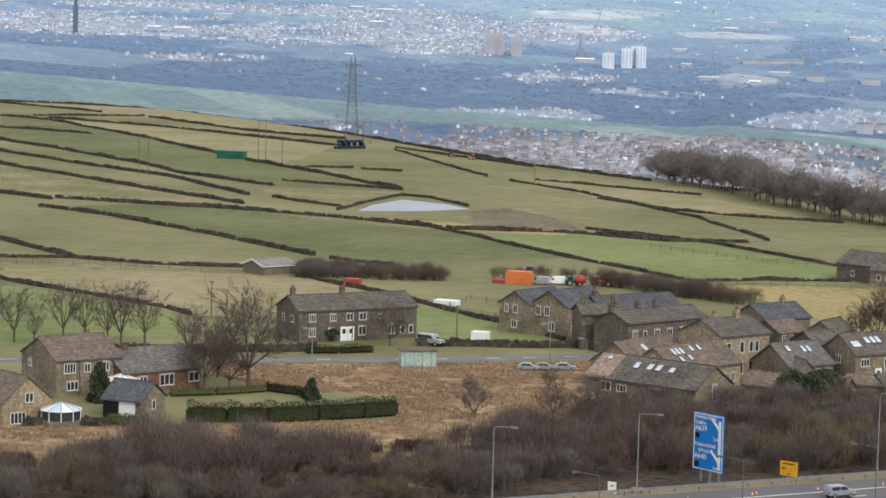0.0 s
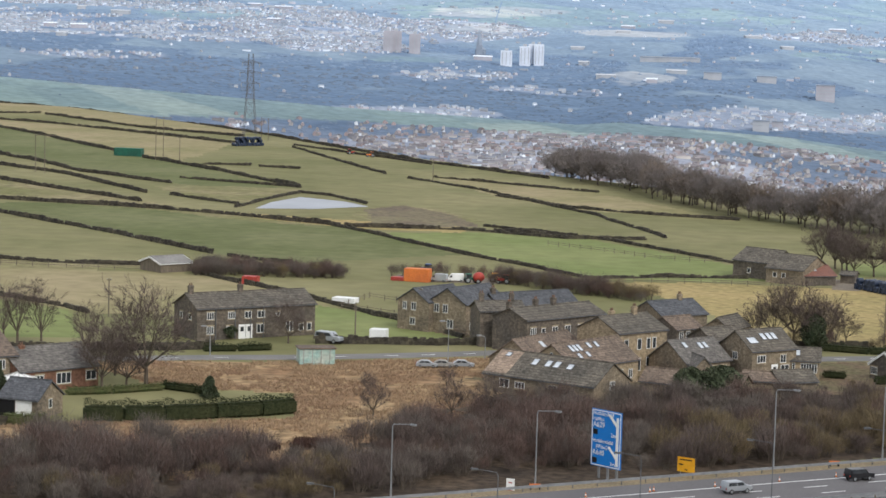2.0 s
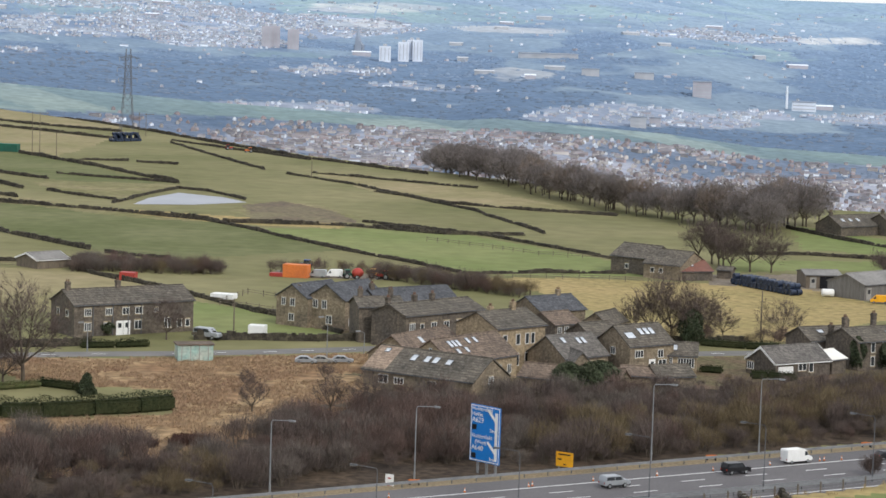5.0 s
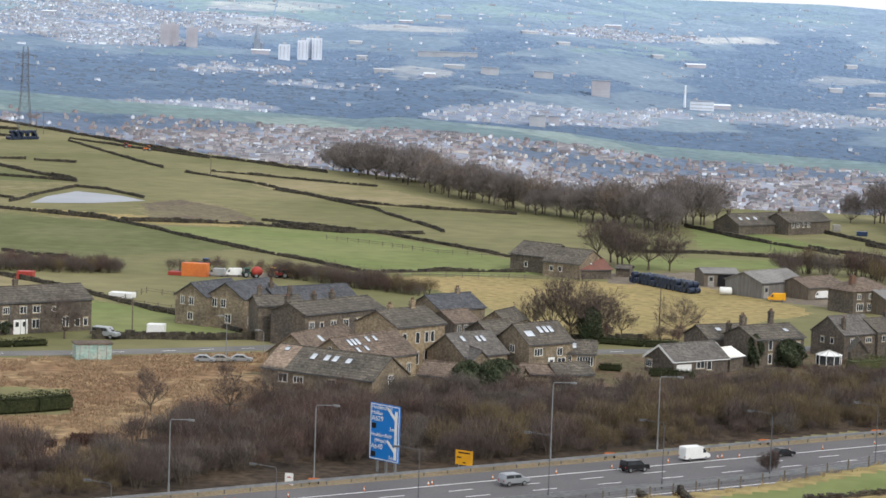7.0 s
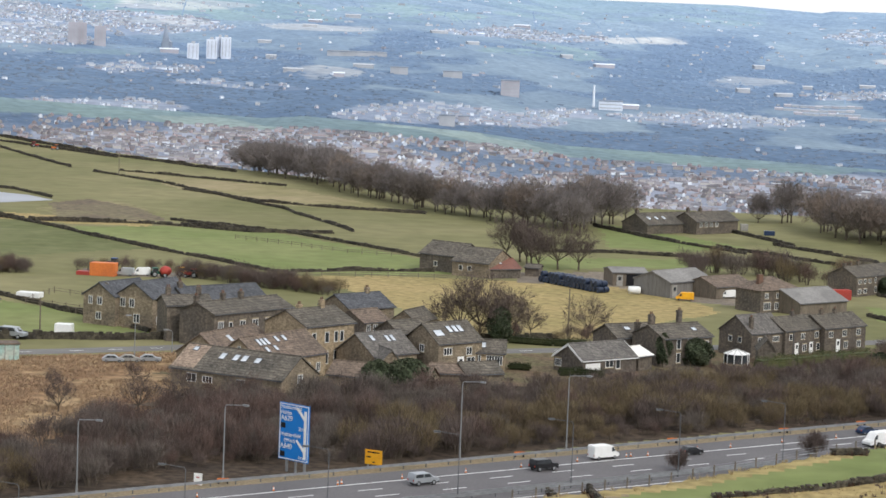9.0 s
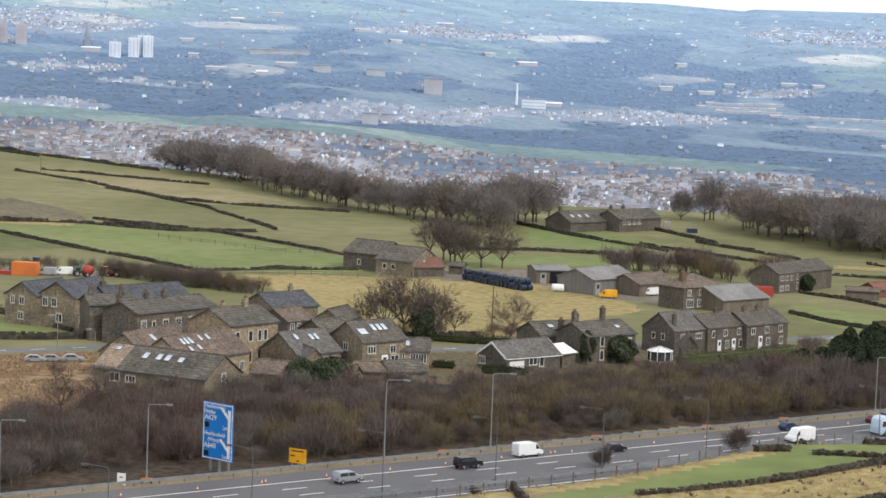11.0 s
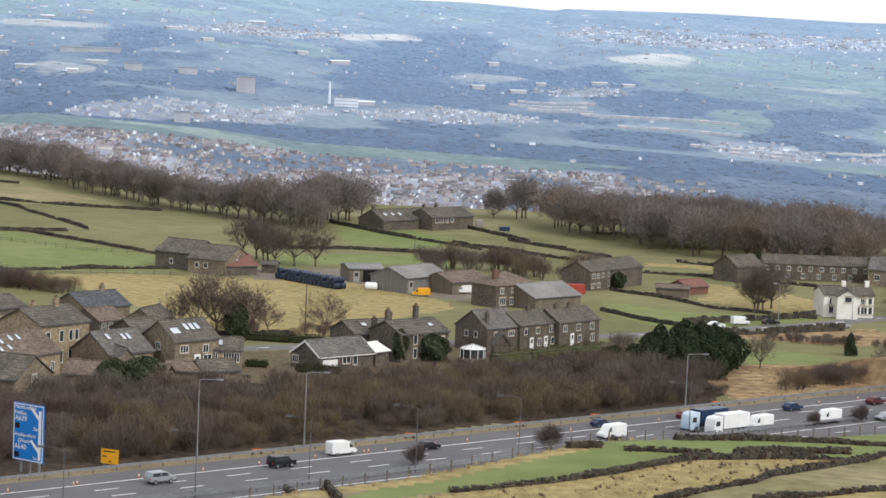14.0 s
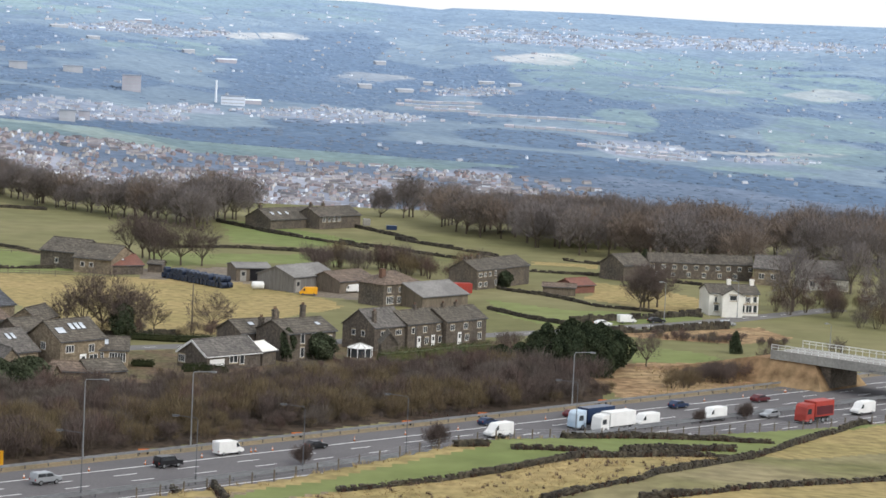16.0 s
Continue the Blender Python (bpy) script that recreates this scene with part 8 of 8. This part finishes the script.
lorry((74.69, 319.82), W_, WHITE, WHITE, "white box lorry on the motorway", 9.5, None, 0.72)
van((80.05, 324.05), W_, WHITE, "white panel van behind the lorries", k_=0.75)
van((91.12, 330.52), W_, WHITE, "white panel van on the near lanes", k_=0.75)
van((58.21, 313.54), W_, WHITE, "white van on the near lanes", k_=0.75)
car((100.15, 334.06), W_, SILVER, "silver car on the near lanes", k_=0.75)
van((115.16, 338.95), W_, WHITE, "white van approaching the bridge", k_=0.75)
car((102.89, 348.44), E_, MAROON_PAINT, "dark red car beyond the barrier", k_=0.75)
suv((-62.45, 382.64), -20, SILVER, "silver off-road car parked by the terrace")
car((122.44, 438.59), 15, SILVER, "silver car on the village road", k_=0.75)
car((98.34, 433.61), 15, WHITE, "white car on the village road", k_=0.75)
car((109.78, 440.33), 15, BLACK_PAINT, "dark car on the village road", k_=0.75)
van((49.36, 469.24), 175, YELLOW, "yellow van parked in the farmyard", k_=0.62)
van((58.15, 475.89), 200, WHITE, "white flatbed truck parked in the farmyard", k_=0.62)
van((103.90, 438.89), 15, WHITE, "small white van on the village road", k_=0.62)
# cars added as stand-ins for a long, low, pale row by the road
for x, c in (((-44.39, 361.16), SILVER), ((-42.00, 361.99), CONCRETE), ((-39.20, 362.97), SILVER)):
    car(x, 5, c, "car added in place of a pale low roadside row", k_=0.75)


def container(p, deg, l, w, h, mat, label, name="container", ribs=True, z0=0.0):
    o = empty(name, pose(p[0], p[1], 0, 0, 0, deg), label, "container")
    part("box", boxes((-l / 2, -w / 2, z0, l / 2, w / 2, h), bevel=0.04), mat, o)
    if ribs:
        for k in range(int(l / 0.6)):
            part("rib", boxes((-l / 2 + 0.3 + k * 0.6, -w / 2 - 0.05, z0 + 0.15, -l / 2 + 0.45 + k * 0.6, -w / 2, h - 0.15)), mat, o)
    return o


container((-60.52, 474.23), -8, 4.9, 2.4, 2.5, ORANGE, "orange steel container in the machine yard")
container((-89.85, 458.26), -5, 2.9, 2.2, 1.5, RED, "rust-red field trailer by the wall")
container((-200.93, 811.47), -8, 9.5, 3.0, 2.6, GREEN_PAINT, "dark green field trailer with an open side")
container((80.68, 481.65), 10, 3.8, 2.0, 1.9, RED, "red lorry trailer beside the farm shed")
container((-64.30, 474.74), -8, 2.6, 2.0, 0.7, RED, "low red flatbed trailer in the yard")
container((-68.02, 433.52), -12, 4.2, 2.4, 1.2, WHITE, "white sheeted stack beside the paddock", ribs=False, z0=0.3)
container((80.48, 631.00), 0, 1.8, 1.8, 1.7, CONCRETE, "small pale field shelter", ribs=False)
container((85.45, 620.55), 0, 2.6, 1.6, 1.1, NAVY_PAINT, "dark blue trailer on the brow", ribs=False)
house("low weathered timber stable with felt roof", (96.92, 482.07), (103.22, 480.75), 4, 1.7, 0.5, WOOD, BROWN_SLATE, category="stable", name="stable")
house("small rusty red round-topped shed", (103.93, 485.77), (108.87, 488.99), 5, 1.6, 1.1, RUST_ROOF, RUST_ROOF, category="shed", name="farm_shed")
tr = container((-55.41, 387.93), -5, 2.7, 1.9, 1.9, WHITE, "white livestock trailer on the grass", name="livestock_trailer", ribs=False, z0=0.5)
for y in (-0.95, 0.95):
    wheel(tr, -0.3, y, 0.33)


def machine(p, deg, paint, label, s=0.72):
    """A farm tractor: bonnet, cab, big and small wheels."""
    o = empty("tractor", pose(p[0], p[1], 0, 0, 0, deg) @ Matrix.Scale(s, 4), label, "tractor", "farm machines")
    part("bonnet", boxes((0.9, -0.4, 0.8, 2.6, 0.4, 1.5), bevel=0.06), paint, o)
    c = part("cab", boxes((-0.7, -0.75, 0.9, 0.9, 0.75, 1.5), bevel=0.05), paint, o)
    part("cab_glass", boxes((-0.6, -0.72, 1.5, 0.8, 0.72, 2.35)), GLASS, c)
    part("cab_roof", boxes((-0.7, -0.8, 2.35, 0.9, 0.8, 2.5), bevel=0.04), paint, c)
    for y in (-0.85, 0.85):
        wheel(o, -0.2, y, 0.8, 0.4)
        wheel(o, 2.1, y, 0.5, 0.3)
    return o


for p, d, m, l in (((-60.46, 490.12), 160, BLUE_PAINT, "dark blue tractor in the machine yard"), ((-50.94, 475.08), 20, GREEN_PAINT, "green tractor in the machine yard"), ((-46.25, 478.00), 0, YELLOW, "yellow tractor in the machine yard"),
                   ((-43.56, 476.04), 170, RED, "red tractor in the machine yard"), ((-135.36, 862.85), 30, RED, "red tractor on the brow"), ((-125.72, 851.56), 200, ORANGE, "orange digger on the brow")):
    machine(p, d, m, l)
van((-56.56, 474.82), 170, SILVER, "pale pickup in the machine yard", k_=0.62)
van((-53.55, 476.05), 190, WHITE, "white van in the machine yard", k_=0.62)
tk = empty("slurry_tank", pose(*(-48.86, 474.90), 0), "round red slurry tank on wheels", "tank")
bm = bmesh.new()
bmesh.ops.create_uvsphere(bm, u_segments=16, v_segments=10, radius=0.95)
for v in bm.verts:
    v.co = Vector((v.co.x * 1.2, v.co.y, v.co.z + 1.25))
part("vessel", bm, RED, tk, smooth=True)
for y in (-0.7, 0.7):
    wheel(tk, 0, y, 0.45)
tk2 = empty("water_tank", pose(*(40.50, 477.37), 0), "white plastic tank at the field's edge", "tank")
part("vessel", tubes([[((-1.2, 0, 0.75), 0.5), ((-1.0, 0, 0.75), 0.75), ((1.0, 0, 0.75), 0.75), ((1.2, 0, 0.75), 0.5)]], 14), WHITE, tk2, smooth=True)

# wrapped bales
bale_me = as_mesh("bale", tubes([[((0, -0.62, 0.6), 0.5), ((0, -0.55, 0.6), 0.62), ((0, 0.55, 0.6), 0.62), ((0, 0.62, 0.6), 0.5)]], 14), SHEEN_WRAP)


def bale(x, y, z, turn):
    o = new("wrapped_bale", bale_me)
    o.matrix_basis = pose(x, y, z, 0, 0, turn)
    return tagged(o, "round silage bale in shiny black wrap with painted blue sheen", "bale", "silage bales")


def stack(a, b, rows, layers, turn):
    L = dist(a, b)
    dx, dy = (b[0] - a[0]) / L, (b[1] - a[1]) / L
    deg = heading(a, b)
    for r in range(rows):
        for lay in range(layers):
            n = int(L / 1.28) - lay
            for k in range(n):
                if lay and rnd.random() < 0.3:
                    continue
                d = 1.28 * (k + lay * 0.5)
                bale(a[0] + dx * d - dy * r * 1.35, a[1] + dy * d + dx * r * 1.35, lay * 1.06, deg + rnd.uniform(-12, 12))


stack((23.54, 493.10), (34.78, 475.40), 2, 2, 0)
stack((-180.14, 885.62), (-170.89, 895.60), 2, 3, 0)
stack((72.57, 458.39), (79.51, 466.45), 2, 2, 0)
